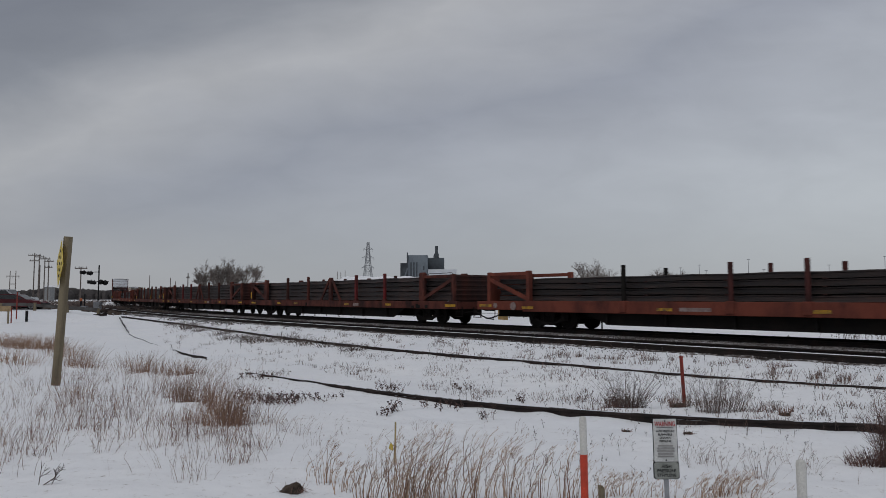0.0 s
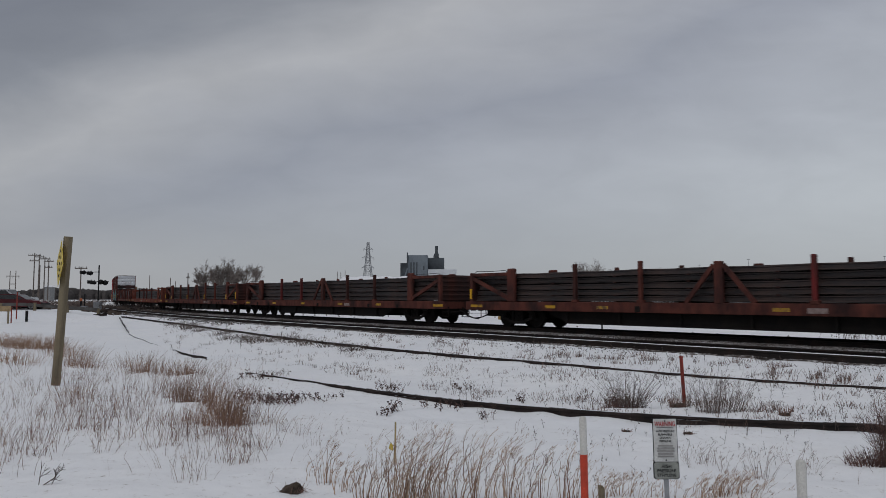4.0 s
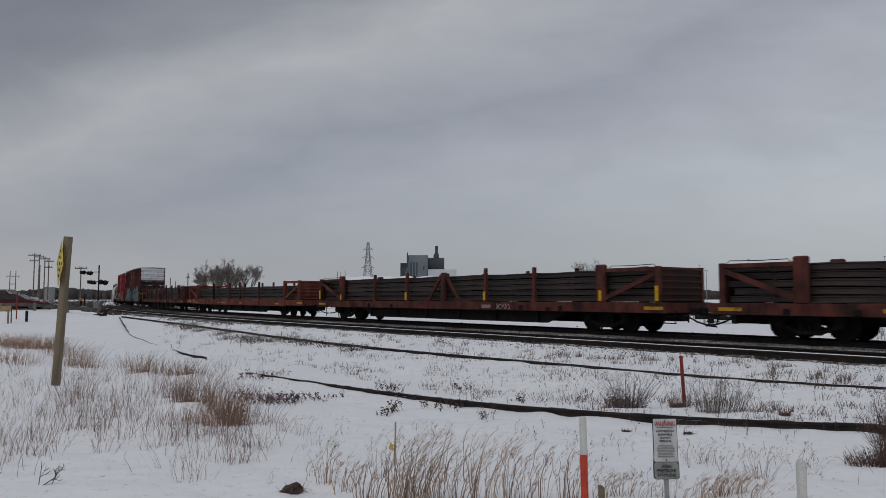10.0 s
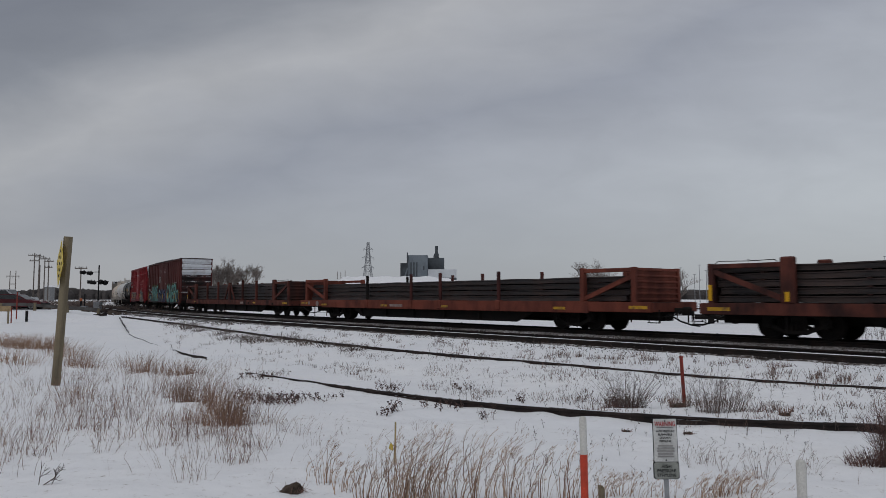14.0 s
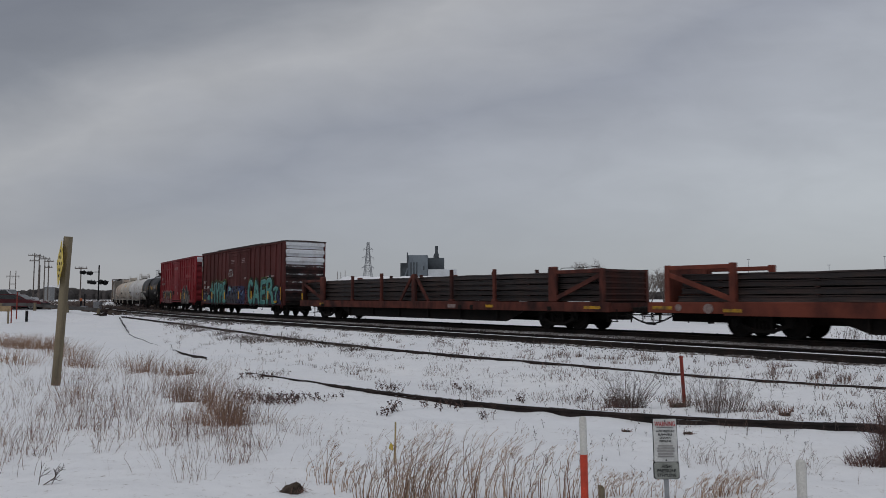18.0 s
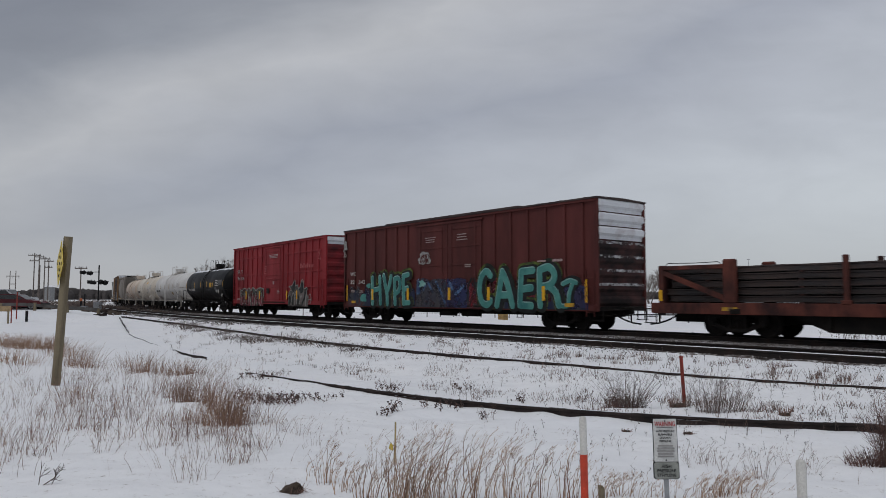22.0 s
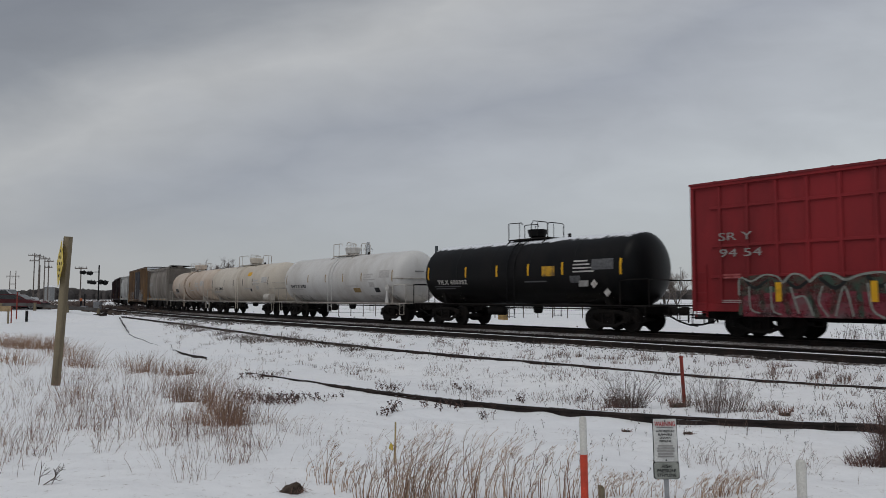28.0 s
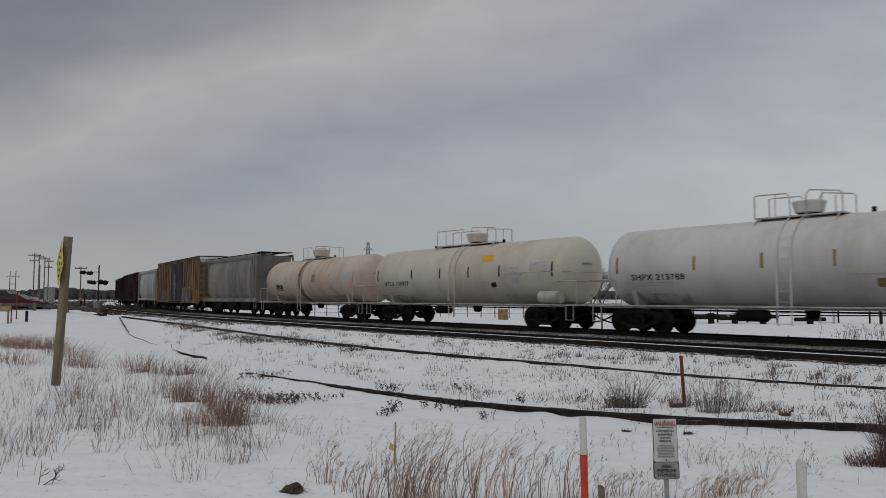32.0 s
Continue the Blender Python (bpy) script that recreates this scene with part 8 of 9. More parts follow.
# ---- the crossing, road and vehicles ----
def build_crossing():
    def strip(name, pts, w, mat, label, dz):
        g = Geo()
        vs, fs = [], []
        for k, (x, y) in enumerate(pts):
            a, b = pts[max(k - 1, 0)], pts[min(k + 1, len(pts) - 1)]
            d = Vector((b[0] - a[0], b[1] - a[1])).normalized()
            for s in (-1, 1):
                px, py = x - d.y * s * w / 2, y + d.x * s * w / 2
                for low in (0, 1):
                    vs.append((px, py, gz(px, py) + (dz if not low else -0.2)))
        for k in range(len(pts) - 1):
            a, b = k * 4, k * 4 + 4
            fs += [(a, a + 2, b + 2, b), (a + 1, a, b, b + 1), (a + 2, a + 3, b + 3, b + 2)]
        g.add(vs, fs, convex=False)
        tagged(new(name, g.mesh(name, mat)), label, "road", kind="structure")
    strip("road", [(-128.0, 13.9), (-104.0, 27.0), (-80.0, 40.0), (-66.0, 47.4), (-52.0, 54.8), (-42.0, 60.2), (-37.6, 64.0), (-35.8, 71.0), (-36.4, 80.0), (-38.0, 92.0), (-46.0, 128.0)], 7.0, "asphalt", "road with packed snow leading to the rail crossing", 0.03)

    def signal(x, y, top, heads_at, label):
        root = thing("crossing_signal", label, "crossing signal", m=pose(x, y, gz(x, y) - 0.1))
        part("mast", Geo().tube((0, 0, 0), (0, 0, top), 0.07, 10), "lamp_black", root)
        part("base_box", Geo().box(-0.42, 0.30, -0.2, 0.25, 0, 1.15 if heads_at else 0.7, 0.03), "galvanised", root)
        part("mast_cap", Geo().lathe([(top, 0.075), (top + 0.04, 0.02)], 10, "z"), "lamp_black", root)
        for dx, z, turn, gap in heads_at:
            arm = part("lamp_arm", Geo().tube((min(0, dx - 0.55), 0, z), (max(0, dx + 0.55), 0, z), 0.035, 8), "lamp_black", root)
            for s in (-gap, gap):
                head = part("lamp_head", Geo().lathe([(-0.02, 0.02), (-0.02, 0.27), (0.0, 0.27), (0.03, 0.16), (0.18, 0.13), (0.20, 0.02)], 16, "y"), "lamp_black", arm, at=pose(dx + s, -0.1, z - 0.05 - 0.08 * (s > 0), 0, 0, turn))
                part("visor", Geo().lathe([(-0.40, 0.17), (-0.02, 0.18), (-0.02, 0.15), (-0.40, 0.14)], 14, "y"), "lamp_black", arm, at=pose(dx + s, -0.1, z - 0.05 - 0.08 * (s > 0), 0, 0, turn))
                part("lens", Geo().lathe([(-0.06, 0.01), (-0.05, 0.11), (-0.03, 0.11)], 12, "y"), "lens_red", arm, "dark red lens", at=pose(dx + s, -0.1, z - 0.05 - 0.08 * (s > 0), 0, 0, turn))
            part("counterweight", Geo().box(dx - 0.08, dx + 0.08, 0.02, 0.14, z - 0.1, z + 0.1), "galvanised", arm)
        return root
    signal(-36.15, 75.3, 4.95, [(-1.15, 4.25, -48, 0.36), (-0.55, 3.25, -66, 0.16), (0.50, 3.25, 48, 0.22)], "black crossing signal mast with paired round lamp heads")
    signal(-39.4, 79.0, 2.0, [], "short dark mast beside the crossing signal")

    # guard rail along the road
    root = thing("guard_rail", "low grey steel guard rail along the road", "guard rail")
    run_ = [(-46.0, 52.6), (-38.5, 56.4), (-34.5, 58.8), (-30.0, 62.6)]
    for (ax, ay), (bx, by) in zip(run_[:-1], run_[1:]):
        part("rail_beam", Geo().beam((ax, ay, gz(ax, ay) + 0.52), (bx, by, gz(bx, by) + 0.52), 0.08, 0.26), "guard_grey", root)
    for t in np.linspace(0, 1, 9):
        x, y = np.interp(t, [0, 0.45, 0.7, 1], [p[0] for p in run_]), np.interp(t, [0, 0.45, 0.7, 1], [p[1] for p in run_])
        part("post", Geo().box(x - 0.09, x + 0.09, y - 0.09, y + 0.09, gz(x, y) - 0.1, gz(x, y) + 0.62), "post_wood", root)
    # small posts in the snow before it
    for x, y, h, mat, lab in ((-32.0, 55.3, 0.95, "post_wood", "short dark wooden post in the snow"), (-32.4, 54.0, 1.25, "stake_red", "thin red marker stake by the road"),
                              (-33.2, 56.0, 2.2, "stake_red", "thin red marker stake by the road")):
        s = thing("verge_post", lab, "post", m=pose(x, y, gz(x, y) - 0.1))
        part("post_bar", Geo().tube((0, 0, 0), (0, 0, h), 0.10 if mat == "post_wood" else 0.045, 8), "lamp_black" if mat == "post_wood" else mat, s)
    b = thing("barricade", "tan wooden barricade board on two legs", "barricade", m=pose(-32.9, 52.8, gz(-32.9, 52.8), 0, 0, 12))
    part("board", Geo().box(-1.3, 1.05, -0.03, 0.03, 0.86, 1.26, 0.01), "barricade", b)
    for x in (-1.0, 0.9):
        part("leg", Geo().box(x - 0.05, x + 0.05, -0.05, 0.05, -0.1, 0.9), "post_wood", b)
    v = thing("marker_bollard", "short dark bollard with an orange cap by the crossing", "bollard", m=pose(-40.8, 81.0, gz(-40.8, 81.0) - 0.1))
    part("bollard_post", Geo().tube((0, 0, 0), (0, 0, 1.25), 0.13, 10), "lamp_black", v)
    part("cap", Geo().lathe([(1.25, 0.15), (1.5, 0.14), (1.58, 0.05)], 10, "z"), "orange_cap", v)
    # wood scraps by the signal
    for x, y, a, l in ((-38.8, 78.0, 30, 2.0), (-31.5, 66.0, 140, 2.6), (-33.0, 69.0, 20, 1.8), (-36.0, 72.0, 155, 2.4), (-29.8, 62.5, 150, 1.6), (-40.5, 84.0, 10, 3.0), (-43.0, 88.0, 170, 2.5), (-38.0, 90.0, 35, 2.2), (-35.0, 82.0, 100, 1.8), (-46.0, 86.0, 60, 2.6), (-33.5, 76.0, 160, 2.8), (-31.8, 71.5, 15, 1.6)):
        s = thing("timber_scrap", "dark timber scrap lying in the snow", "timber", m=pose(x, y, gz(x, y) + 0.03, 0, 4, a))
        part("timber", Geo().box(-l / 2, l / 2, -0.13, 0.13, -0.06, 0.16, 0.02), "track_rail", s)


def build_clods():
    """Frozen soil and ice clods thrown up round the crossing and along the road."""
    r = np.random.RandomState(55)
    g = Geo()
    octa = [(1, 0, 0), (-1, 0, 0), (0, 1, 0), (0, -1, 0), (0, 0, 1), (0.3, 0.2, -0.6)]
    of = [(0, 2, 4), (2, 1, 4), (1, 3, 4), (3, 0, 4), (2, 0, 5), (1, 2, 5), (3, 1, 5), (0, 3, 5)]
    n = 0
    while n < 700:
        y = r.uniform(64, 118)
        x = r.uniform(-0.62, -0.37) * y + r.normal(0, 2)
        if abs(across([x], [y])[0]) < 2.6 or abs(across([x], [y])[0] - TRACK_GAP) < 1.2 or r.uniform() < 0.3 * (math.sin(x * 0.9) + 1):
            continue
        k = r.uniform(0.12, 0.45)
        z = gz(x, y)
        g.add([(x + a * k * r.uniform(0.6, 1.5), y + b * k * r.uniform(0.6, 1.3), z + c * k * r.uniform(0.4, 0.9)) for a, b, c in octa], of, convex=False)
        n += 1
    tagged(new("frozen_clods", g.mesh("frozen_clods", "soil", 0)), "dark frozen soil clods scattered round the crossing", "clods", kind="stuff")


def vehicle(name, label, category, m, paint, pickup):
    """A road vehicle in side profile along x, with glass, wheels and lamps."""
    root = thing(name, label, category, m=m)
    if pickup:
        body = [(-2.8, 0.45), (2.75, 0.45), (2.8, 0.85), (2.65, 1.08), (1.35, 1.16), (0.65, 1.80), (-0.75, 1.82), (-0.95, 1.22), (-2.78, 1.20)]
        glass = [(1.18, 1.18), (0.60, 1.70), (-0.65, 1.72), (-0.78, 1.20)]
    else:
        body = [(-2.3, 0.30), (2.3, 0.30), (2.38, 0.62), (2.2, 0.80), (1.15, 0.93), (0.35, 1.38), (-0.3, 1.43), (-1.1, 1.38), (-1.75, 1.0), (-2.3, 0.98), (-2.38, 0.7)]
        glass = [(0.98, 0.95), (0.30, 1.32), (-0.3, 1.36), (-1.05, 1.31), (-1.5, 1.0)]
    part("body", Geo().prism(body, -0.92, 0.92), paint, root, smooth=20)
    for y in (-1, 1):
        part("side_window", Geo().prism(glass, y * 0.925 - 0.006, y * 0.925 + 0.006), "glass_dark", root)
        for x in (-1.55, 1.55):
            w = part("tyre", Geo().lathe([(y * 0.70, 0.2), (y * 0.72, 0.34), (y * 0.92, 0.34), (y * 0.94, 0.2)], 18, "y", (x, 0, 0.34)), "rubber", root)
            part("rim", Geo().lathe([(y * 0.935, 0.2), (y * 0.95, 0.18), (y * 0.93, 0.03)], 12, "y", (x, 0, 0.34)), "galvanised", w)
        part("headlight", Geo().box(2.2, 2.36, y * 0.7 - 0.14, y * 0.7 + 0.14, 0.72, 0.86, 0.02), "white_mark", root)
        part("tail_light", Geo().box(-2.38 - (0.42 if pickup else 0), -2.3 - (0.42 if pickup else 0), y * 0.75 - 0.1, y * 0.75 + 0.1, 0.8, 1.05, 0.02), "lens_red", root)
    for (ax, az), (bx, bz), name_ in ((body[4], body[5], "windshield"), (body[7], body[8], "rear_window")):
        d = Vector((bx - ax, bz - az)).normalized()
        lo, hi = (ax + d.x * 0.06, az + d.y * 0.06), (bx - d.x * 0.06, bz - d.y * 0.06)
        part(name_, Geo().beam((lo[0], 0, lo[1]), (hi[0], 0, hi[1]), 1.64, 0.03), "glass_dark", root)
    part("bumper", Geo().box(2.3, 2.44, -0.88, 0.88, 0.42, 0.62, 0.03), "lamp_black", root)


build_crossing()
build_clods()
vehicle("sedan", "dark red sedan waiting at the crossing", "car", pose(-37.5, 63.2, gz(-37.5, 63.2) - 0.02, 0, 0, 8), "car_red", False)
vehicle("pickup_truck", "white pickup truck waiting behind a red car", "pickup truck", pose(-40.8, 66.6, gz(-40.8, 66.6) + 0.03, 0, 0, 8), "car_white", True)


# ---- poles and towers ----
def utility_pole(x, y, h, arms, label, r=0.16, lean=0.0):
    root = thing("utility_pole", label, "utility pole", "utility poles", m=pose(x, y, gz(x, y) - 0.2, 0, lean, 0))
    part("pole", Geo().tube((0, 0, 0), (0, 0, h), r, 8, r * 0.7), "bark", root)
    for z, w in arms:
        arm = part("crossarm", Geo().box(-w / 2, w / 2, -0.09, 0.09, z - 0.11, z + 0.11), "bark", root)
        for k in np.linspace(-w / 2 + 0.15, w / 2 - 0.15, 4):
            part("insulator", Geo().lathe([(z + 0.11, 0.07), (z + 0.35, 0.07), (z + 0.40, 0.03)], 6, "z", (k, 0, 0)), "concrete", arm)


utility_pole(-101.6, 178.0, 13.2, [(12.6, 3.2), (11.2, 2.4)], "tall brown utility pole with two crossarms")
utility_pole(-100.4, 178.0, 12.8, [(12.2, 2.4)], "brown utility pole with a crossarm")
utility_pole(-96.9, 172.0, 9.9, [], "short dark stub pole beside utility poles", 0.30)
utility_pole(-99.0, 178.0, 12.2, [(11.7, 2.6)], "brown utility pole with a crossarm")
utility_pole(-98.0, 178.0, 11.7, [(11.1, 2.4), (9.6, 1.8)], "brown utility pole with a crossarm")
utility_pole(-76.3, 151.0, 8.2, [(7.9, 2.6)], "small utility pole with a wide crossarm near the crossing")
utility_pole(-72.0, 176.0, 7.6, [], "slim pole behind the train", 0.10)
utility_pole(-66.9, 176.0, 6.8, [], "slim dark pole standing beside a second one", 0.13)
utility_pole(-66.1, 176.0, 6.1, [], "slim leaning dark pole beside a second one", 0.12, 5.0)
utility_pole(-62.6, 176.0, 8.1, [(6.9, 0.8)], "dark pole with a short crossarm behind the train", 0.16)
for x, y, h in ((76.2, 230.0, 11.3), (80.7, 230.0, 9.1), (82.3, 230.0, 12.2), (84.5, 230.0, 10.4), (98.1, 230.0, 14.0), (103.0, 230.0, 10.7), (124.0, 230.0, 12.2), (142.0, 230.0, 15.0)):
    root = thing("light_pole", "thin grey yard light pole in the distance", "light pole", "yard lights", m=pose(x, y, gz(x, y)))
    part("pole", Geo().tube((0, 0, 0), (0, 0, h), 0.11, 8, 0.07), "galvanised", root)
    part("lamp_head", Geo().box(-0.45, 0.45, -0.15, 0.15, h - 0.05, h + 0.12), "galvanised", root)


def lattice_tower(x, y, h, w, arms, label, thick=0.16):
    """Transmission tower: four legs that taper, zigzag bracing, crossarms."""
    root = thing("transmission_tower", label, "transmission tower", "transmission towers", m=pose(x, y, gz(x, y) - 0.2, 0, 0, 20))
    def at(t, sx, sy):
        k = w / 2 * (1 - t) ** 1.25 + w * 0.085
        return (sx * k, sy * k, h * t)
    lv = [0, 0.14, 0.27, 0.39, 0.50, 0.60, 0.69, 0.77, 0.85, 0.92, 1.0]
    corners = [(-1, -1), (1, -1), (1, 1), (-1, 1)]
    for c in corners:
        g = Geo()
        for a, b in zip(lv[:-1], lv[1:]):
            g.beam(at(a, *c), at(b, *c), thick, thick)
        part("leg", g, "galvanised", root)
    for i in range(4):
        c, e = corners[i], corners[(i + 1) % 4]
        g = Geo()
        for a, b in zip(lv[:-1], lv[1:]):
            g.beam(at(a, *c), at(b, *e), thick * 0.6, thick * 0.6).beam(at(a, *e), at(b, *c), thick * 0.6, thick * 0.6).beam(at(b, *c), at(b, *e), thick * 0.6, thick * 0.6)
        part("bracing", g, "galvanised", root)
    for t, half in arms:
        z = h * t
        k = at(t, 1, 1)[0]
        for s in (-1, 1):
            part("crossarm", Geo().beam((s * k, -k, z), (s * half, 0, z + 0.1), thick * 0.7, thick * 0.7).beam((s * k, k, z), (s * half, 0, z + 0.1), thick * 0.7, thick * 0.7)
                 .beam((s * k, 0, z + h * 0.04), (s * half, 0, z + 0.1), thick * 0.7, thick * 0.7), "galvanised", root)
            part("insulator_string", Geo().tube((s * half, 0, z + 0.1), (s * half, 0, z - 1.6), 0.10, 6), "concrete", root)


lattice_tower(-54.5, 520.0, 42.0, 8.0, [(0.56, 4.4), (0.73, 4.4), (0.88, 3.6)], "grey steel lattice transmission tower", 0.30)


def frame_pylon(x, y, h, label):
    """Two tall poles joined by crossbeams."""
    root = thing("power_line_frame", label, "power pole", "power line frames", m=pose(x, y, 0))
    for dx in (-2.0, 2.0):
        part("pole", Geo().tube((dx, 0, -0.2), (dx, 0, h), 0.34, 8, 0.25), "bark", root)
    for z, w in ((h * 0.82, 9.0), (h * 0.55, 5.0)):
        part("crossbeam", Geo().box(-w / 2, w / 2, -0.2, 0.2, z - 0.25, z + 0.25), "bark", root)
    for dx in (-4.2, 0, 4.2):
        part("insulator_string", Geo().tube((dx, 0, h * 0.82), (dx, 0, h * 0.82 - 1.6), 0.15, 6), "concrete", root)


frame_pylon(-300.0, 500.0, 20.5, "distant two-pole power line frame")


# ---- plant and far buildings ----
def build_plant():
    """Grey process building, its annexes and stack; metres round its foot."""
    root = thing("industrial_plant", "grey metal-clad plant building with annexes and a stack", "factory", m=pose(-18.0, 560.0, 0, 0, 0, 0))
    part("dark_annex", Geo().box(-15.0, -9.2, -6, 10, 0, 28.5), "plant_dark", root, "dark grey side annex")
    part("main_tower", Geo().box(-9.0, 6.2, -8, 12, 0, 34.6, 0.2), "plant_grey", root, "blue-grey cladding")
    part("corner_mast", Geo().box(-9.9, -9.0, -9, -8.0, 0, 36.5), "plant_dark", root)
    part("rear_block", Geo().box(6.2, 19.0, -2, 14, 0, 32.8, 0.2), "plant_dark", root)
    part("pale_hall", Geo().box(6.6, 28.4, -10, -3, 0, 23.5, 0.2), "plant_pale", root, "pale flat-roofed hall")
    part("hall_band", Geo().box(6.6, 28.4, -10.4, -10.05, 15.0, 17.0), "plant_dark", root)
    part("duct", Geo().beam((-12.5, -7, 15), (-9.2, -8.6, 24.5), 2.2, 1.0), "plant_grey", root)
    for x in np.arange(-8.0, 6.0, 1.55):
        part("cladding_rib", Geo().box(x - 0.12, x + 0.12, -8.22, -8.02, 0, 34.4), "plant_grey", root)
    for x, z0, z1 in ((-6.6, 16, 29), (-4.4, 16, 29), (-2.2, 16, 29), (3.2, 23, 26)):
        part("louvre", Geo().box(x - 0.55, x + 0.55, -8.35, -8.24, z0, z1), "plant_dark", root)
    stack = part("stack", Geo().lathe([(32.8, 2.0), (36.0, 1.9), (37.0, 1.3), (42.4, 1.1), (42.4, 0.8)], 14, "z", (12.9, 4, 0)), "plant_dark", root)
    part("stack_pipe", Geo().tube((10.6, 4, 32.8), (10.6, 4, 35.0), 0.5, 8), "plant_pale", stack)


def build_berm():
    """Long snow-covered bank behind the track."""
    vs, fs = [], []
    xs = np.linspace(-31, 38, 70)
    for i, x in enumerate(xs):
        h = 6.75 * float(smooth(-31, -22, x)) * (1 - 0.30 * float(smooth(-4, 12, x))) * (1 - float(smooth(14, 38, x))) + 0.12 * math.sin(x * 1.3)
        for y, k in ((0, 0.0), (7, 0.55), (12, 0.93), (15, 1.0), (22, 1.0), (34, 0.0)):
            vs.append((x, 150 + y, max(0.0, h * k) - (0.1 if k == 0 else 0)))
        if i:
            a, b = (i - 1) * 6, i * 6
            fs += [(a + k, b + k, b + k + 1, a + k + 1) for k in range(5)]
    g = Geo()
    g.add(vs, fs, convex=False)
    tagged(new("snow_bank", g.mesh("snow_bank", "snow")), "long snow-covered earth bank behind the railway", "snow bank", kind="structure")


def build_bank_posts():
    """Thin posts on the crest of the snow bank."""
    for x, h in ((-24.4, 1.1), (-23.6, 0.9), (-22.6, 1.3)):
        p = thing("bank_post", "thin dark post on the crest of a snow bank", "post", "posts on the snow bank", m=pose(x, 165.5, 6.2))
        part("post_bar", Geo().tube((0, 0, 0), (0, 0, h + 0.6), 0.07, 6), "bark", p)


def far_building(x, y, w, d, h, mat, label):
    root = thing("far_building", label, "building", m=pose(x, y, 0))
    part("wall", Geo().box(-w / 2, w / 2, -d / 2, d / 2, 0, h), mat, root)
    part("roof", Geo().prism([(-w / 2 - 0.3, h), (w / 2 + 0.3, h), (w / 2 + 0.3, h + 0.25), (0, h + 0.9), (-w / 2 - 0.3, h + 0.25)], -d / 2 - 0.3, d / 2 + 0.3), "snow", root, "snow-covered roof")
    for k in np.arange(-w / 2 + 2, w / 2 - 1.5, 4.0):
        part("window", Geo().box(k - 0.6, k + 0.6, -d / 2 - 0.05, -d / 2 + 0.02, h * 0.4, h * 0.7), "glass_dark", root)


build_plant()
build_berm()
build_bank_posts()
far_building(116.0, 205.0, 22, 9, 2.7, "plant_dark", "long low dark shed with snow on its roof")
far_building(93.0, 215.0, 14, 8, 2.2, "concrete", "low grey shed in the yard")
far_building(-193.0, 352.0, 3.0, 4, 7.0, "concrete", "pale narrow tower building by the utility poles")
far_building(-160.0, 380.0, 12, 6, 2.4, "plant_pale", "low pale shed before the woods")


# ---- fence and pipework beyond the track ----
def build_yard():
    root = thing("pipe_fence", "grey pipe fence with two rails across the snow", "fence")
    pts = [(14.0, 53.5), (19.5, 52.5), (25.0, 51.5), (30.5, 50.5), (36.0, 49.5)]
    for z in (0.55, 1.0):
        part("fence_rail", Geo().pipe([(x, y, gz(x, y) + z) for x, y in pts], 0.05, 6), "under", root)
    for t in np.linspace(0, 1, 12):
        x, y = 14 + 22 * t, 53.5 - 4 * t
        part("post", Geo().tube((x, y, gz(x, y) - 0.1), (x, y, gz(x, y) + 1.08), 0.06, 6), "under", root)
    wire = thing("wire_fence", "wire fence on thin posts beyond the track", "fence")
    for i in range(30):
        x, y = -14 + i * 1.25, 72 - i * 0.42
        part("post", Geo().tube((x, y, gz(x, y) - 0.1), (x, y, gz(x, y) + 1.35), 0.045, 5), "bark", wire)
    for z in (0.35, 0.7, 1.05, 1.3):
        part("wire", Geo().pipe([(-14 + i * 12.1, 72 - i * 4.06, gz(-14 + i * 12.1, 72 - i * 4.06) + z) for i in range(4)], 0.02, 4), "galvanised", wire)
    for x, y, k in ((19.0, 51.0, 1.0), (20.6, 50.8, 0.8), (22.4, 50.4, 1.15), (25.6, 50.2, 0.7)):
        v = thing("valve_set", "dark pipe valve standing in the snow yard", "valve", "yard valves", m=pose(x, y, gz(x, y), 0, 0, 12))
        part("riser", Geo().tube((0, 0, -0.1), (0, 0, 0.75 * k), 0.22, 10), "under", v)
        part("flange", Geo().lathe([(0.55 * k, 0.36), (0.68 * k, 0.36)], 14, "z"), "under", v)
        part("pipe_run", Geo().tube((-1.2, 0, 0.45 * k), (1.2, 0, 0.45 * k), 0.14, 10), "under", v)
        part("hand_wheel", Geo().lathe([(0.88 * k, 0.26), (0.92 * k, 0.26)], 14, "z"), "under", v)
    for x, y in ((30.2, 49.0), (31.6, 48.8)):
        v = thing("steel_trestle", "dark steel trestle in the yard", "trestle", "yard trestles", m=pose(x, y, gz(x, y), 0, 0, 5))
        for s in (-0.4, 0.4):
            part("leg", Geo().box(s - 0.07, s + 0.07, -0.07, 0.07, -0.1, 1.3), "under", v)
        part("beam", Geo().box(-0.6, 0.6, -0.08, 0.08, 1.2, 1.35), "under", v)
    x, y, _ = on_line(3.2, -3.0)
    v = thing("line_post", "thin dark post beside the loaded track", "post", m=pose(x, y, gz(x, y) - 0.1))
    part("post_bar", Geo().tube((0, 0, 0), (0, 0, 0.95), 0.035, 6), "under", v)
    b = thing("yellow_drum", "ochre drum standing by the fence", "drum", m=pose(5.0, 60.0, gz(5.0, 60.0)))
    part("drum_body", Geo().lathe([(0, 0.42), (0.3, 0.42), (0.32, 0.44), (0.36, 0.42), (0.9, 0.42)], 16, "z"), "ochre_mark", b)


build_yard()


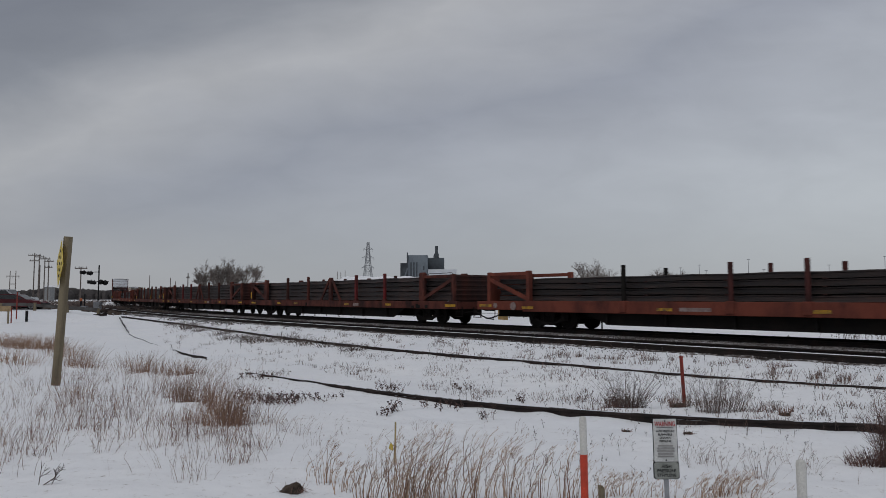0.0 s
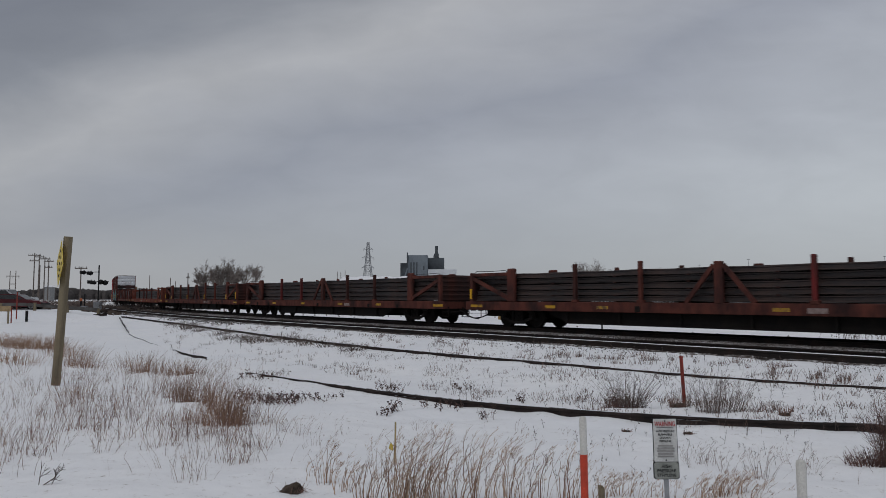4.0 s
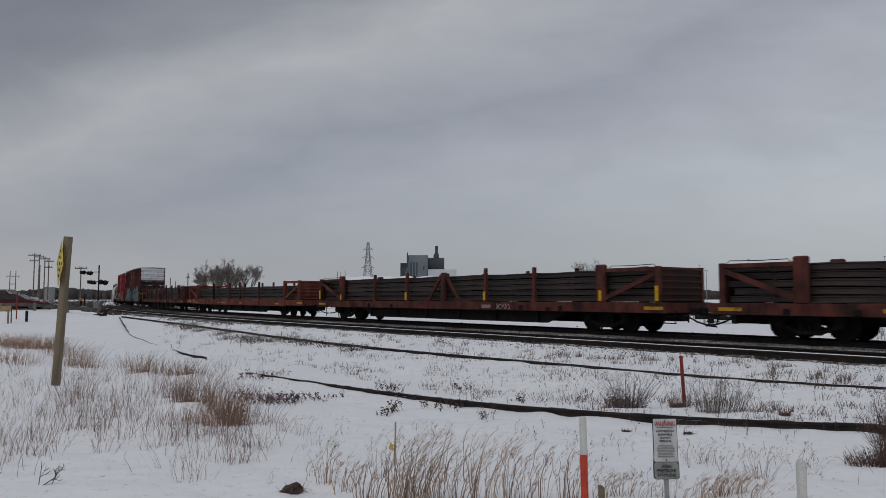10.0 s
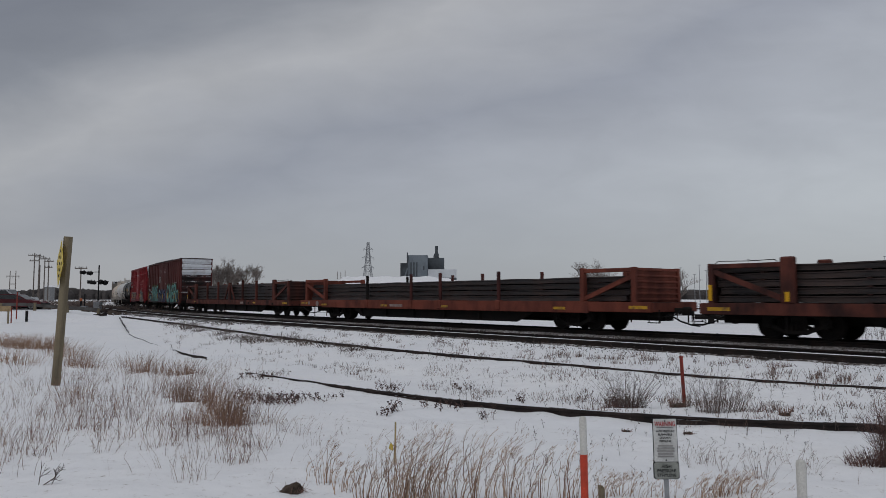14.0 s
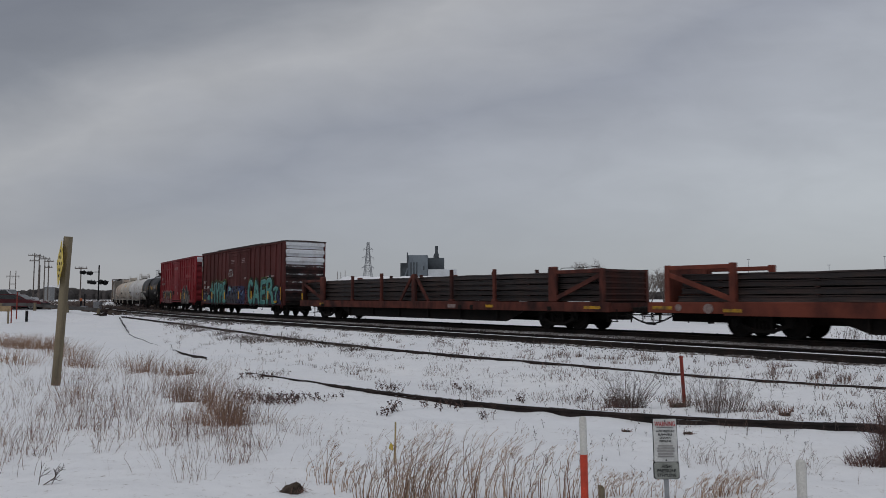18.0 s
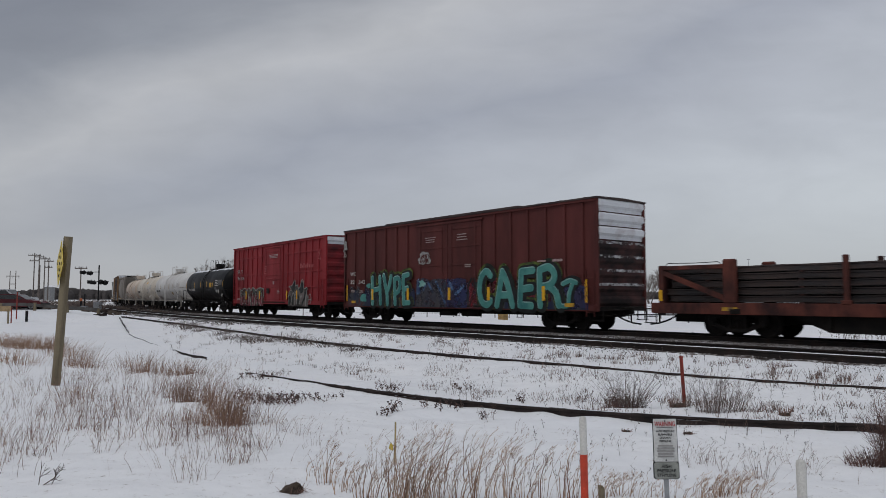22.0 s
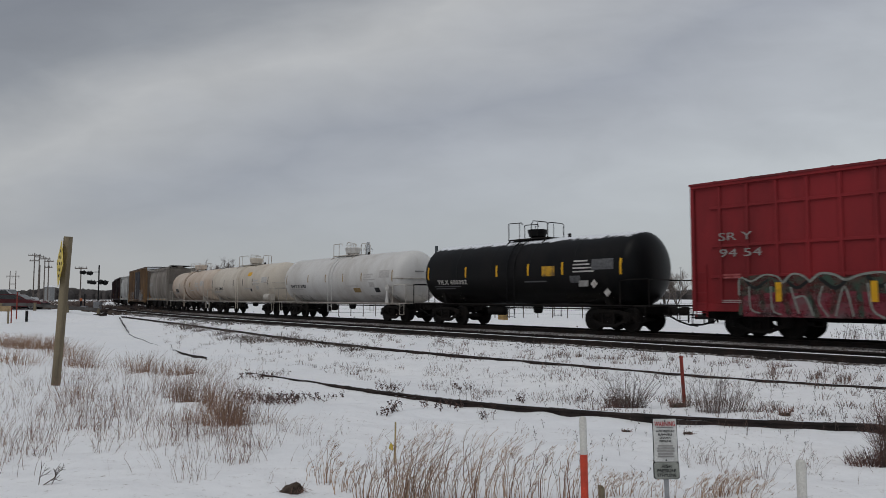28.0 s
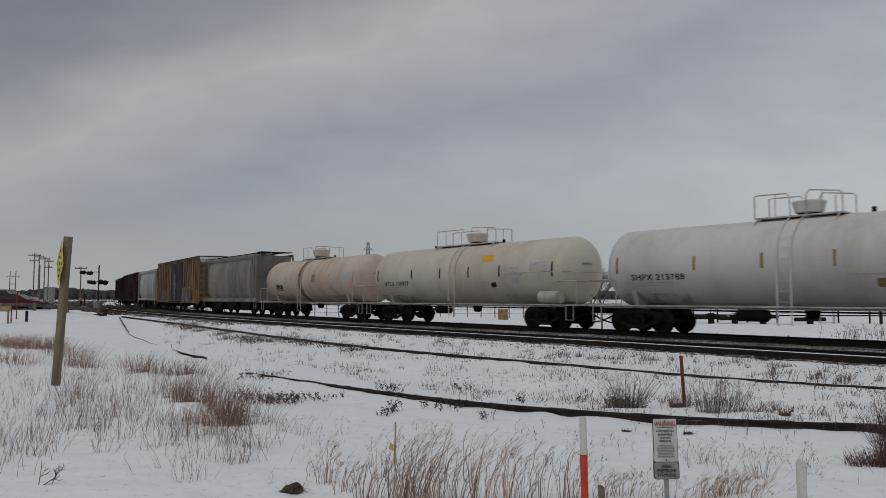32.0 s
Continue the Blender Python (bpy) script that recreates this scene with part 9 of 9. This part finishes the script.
# ---- trees ----
def bare_tree(x, y, h, spread, seed, label, stems=1, fine=4):
    """Leafless tree: tapered trunk with limbs, and a crown of fine twigs."""
    rnd = random.Random(seed)
    root = thing("bare_tree", label, "tree", "bare trees", m=pose(x, y, gz(x, y) - 0.1))
    trunk, crown = Geo(), Geo()
    def grow(p, d, ln, r, depth):
        q = p + d * ln
        (trunk if depth < 2 else crown).tube(p, q, max(r, 0.011), 5 if depth < 2 else 3, max(r * 0.68, 0.008))
        if depth >= fine:
            return
        for _ in range(rnd.choice((3, 3, 4)) if depth < fine - 1 else 4):
            e = (d + Vector((rnd.uniform(-1, 1), rnd.uniform(-1, 1), rnd.uniform(-0.25, 0.7))) * spread * (1 + 0.22 * depth)).normalized()
            grow(p.lerp(q, rnd.uniform(0.3, 1.0)), e, ln * rnd.uniform(0.55, 0.80), r * 0.6, depth + 1)
    for k in range(stems):
        a = 6.28 * k / stems
        grow(Vector((math.cos(a) * 0.4 * (stems > 1), math.sin(a) * 0.4 * (stems > 1), 0)), Vector((math.cos(a) * 0.35 * (stems > 1), math.sin(a) * 0.35 * (stems > 1), 1)).normalized(), h * 0.33, h * 0.015, 0)
    part("trunk", trunk, "bark", root, smooth=0)
    part("crown", crown, "twig", root, "bare twig crown", smooth=0)


for x, y, h, sp, sd in ((-56.6, 176, 14.6, 0.34, 1), (-54.8, 178, 13.4, 0.36, 2), (-53.2, 175, 13.2, 0.36, 3), (-51.4, 177, 14.6, 0.34, 4), (-58.0, 180, 11.0, 0.36, 5), (-50.0, 180, 12.6, 0.34, 11)):
    bare_tree(x, y, h, sp, sd, "bare grey deciduous tree beyond the railway", 2, 6)
for x, y, h, sp, sd, st in ((41.5, 200, 15.2, 0.62, 6, 3), (44.5, 202, 14.2, 0.62, 7, 3), (38.4, 201, 11.5, 0.62, 13, 3), (63.5, 205, 14.0, 0.6, 8, 3), (59.5, 207, 12.0, 0.6, 9, 3), (67.0, 206, 12.6, 0.6, 10, 3)):
    bare_tree(x, y, h, sp, sd, "round bare bush-like tree in the distance", st, 5)


def build_far_woods():
    """A thin band of leafless wood along the horizon."""
    r = np.random.RandomState(4)
    g = Geo()
    for i in range(2600):
        a = r.uniform(-0.70, 0.70)
        dist = r.uniform(620, 900)
        x, y = math.tan(a) * dist, dist
        h = dist * (r.uniform(0.0095, 0.0140) + 0.0012 * math.sin(a * 23) + 0.0015 * math.sin(a * 61))
        if a > -0.3:
            h *= 0.85
        w = h * r.uniform(0.9, 1.6)
        n = 6
        vs = [(x, y, h)]
        for z, k in ((0.90, 0.62), (0.5, 1.0), (0.0, 0.8)):
            vs += [(x + math.cos(6.283 * j / n) * w * k * r.uniform(0.6, 1.2) / 2, y + math.sin(6.283 * j / n) * w * k / 2, h * z * r.uniform(0.85, 1.1) - (1 if z == 0 else 0)) for j in range(n)]
        fs = [(0, 1 + j, 1 + (j + 1) % n) for j in range(n)]
        for b in (1, 1 + n):
            fs += [(b + j, b + n + j, b + n + (j + 1) % n, b + (j + 1) % n) for j in range(n)]
        g.add(vs, fs, convex=False)
    tagged(new("far_woods", g.mesh("far_woods", "far_wood", 0)), "dark band of leafless woods along the horizon", "woods", kind="stuff")


build_far_woods()


# ---- how the train runs: a slow steady roll that gathers a little speed ----
def run(t):
    return 6.8317 * (t - 20.0) + 0.017843 * (t - 20.0) ** 2 / 2


def motions():
    times = [i * 0.5 for i in range(65)]
    for c, q, ht in TRAIN:
        rows = []
        for t in times:
            s = q + run(t)
            ax, ay, _ = on_line(s - ht)
            bx, by, _ = on_line(s + ht)
            rows.append((t, pose((ax + bx) / 2, (ay + by) / 2, RAIL, 0, 0, math.degrees(math.atan2(by - ay, bx - ax)))))
        walk(c, rows)
    spins = [i / 15 for i in range(481)]
    for w, dx in WHEELSETS:
        walk(w, [(t, pose(dx, 0, WHEEL_R, 0, math.degrees((run(t) - run(0.0)) / WHEEL_R) % 360, 0)) for t in spins])


motions()
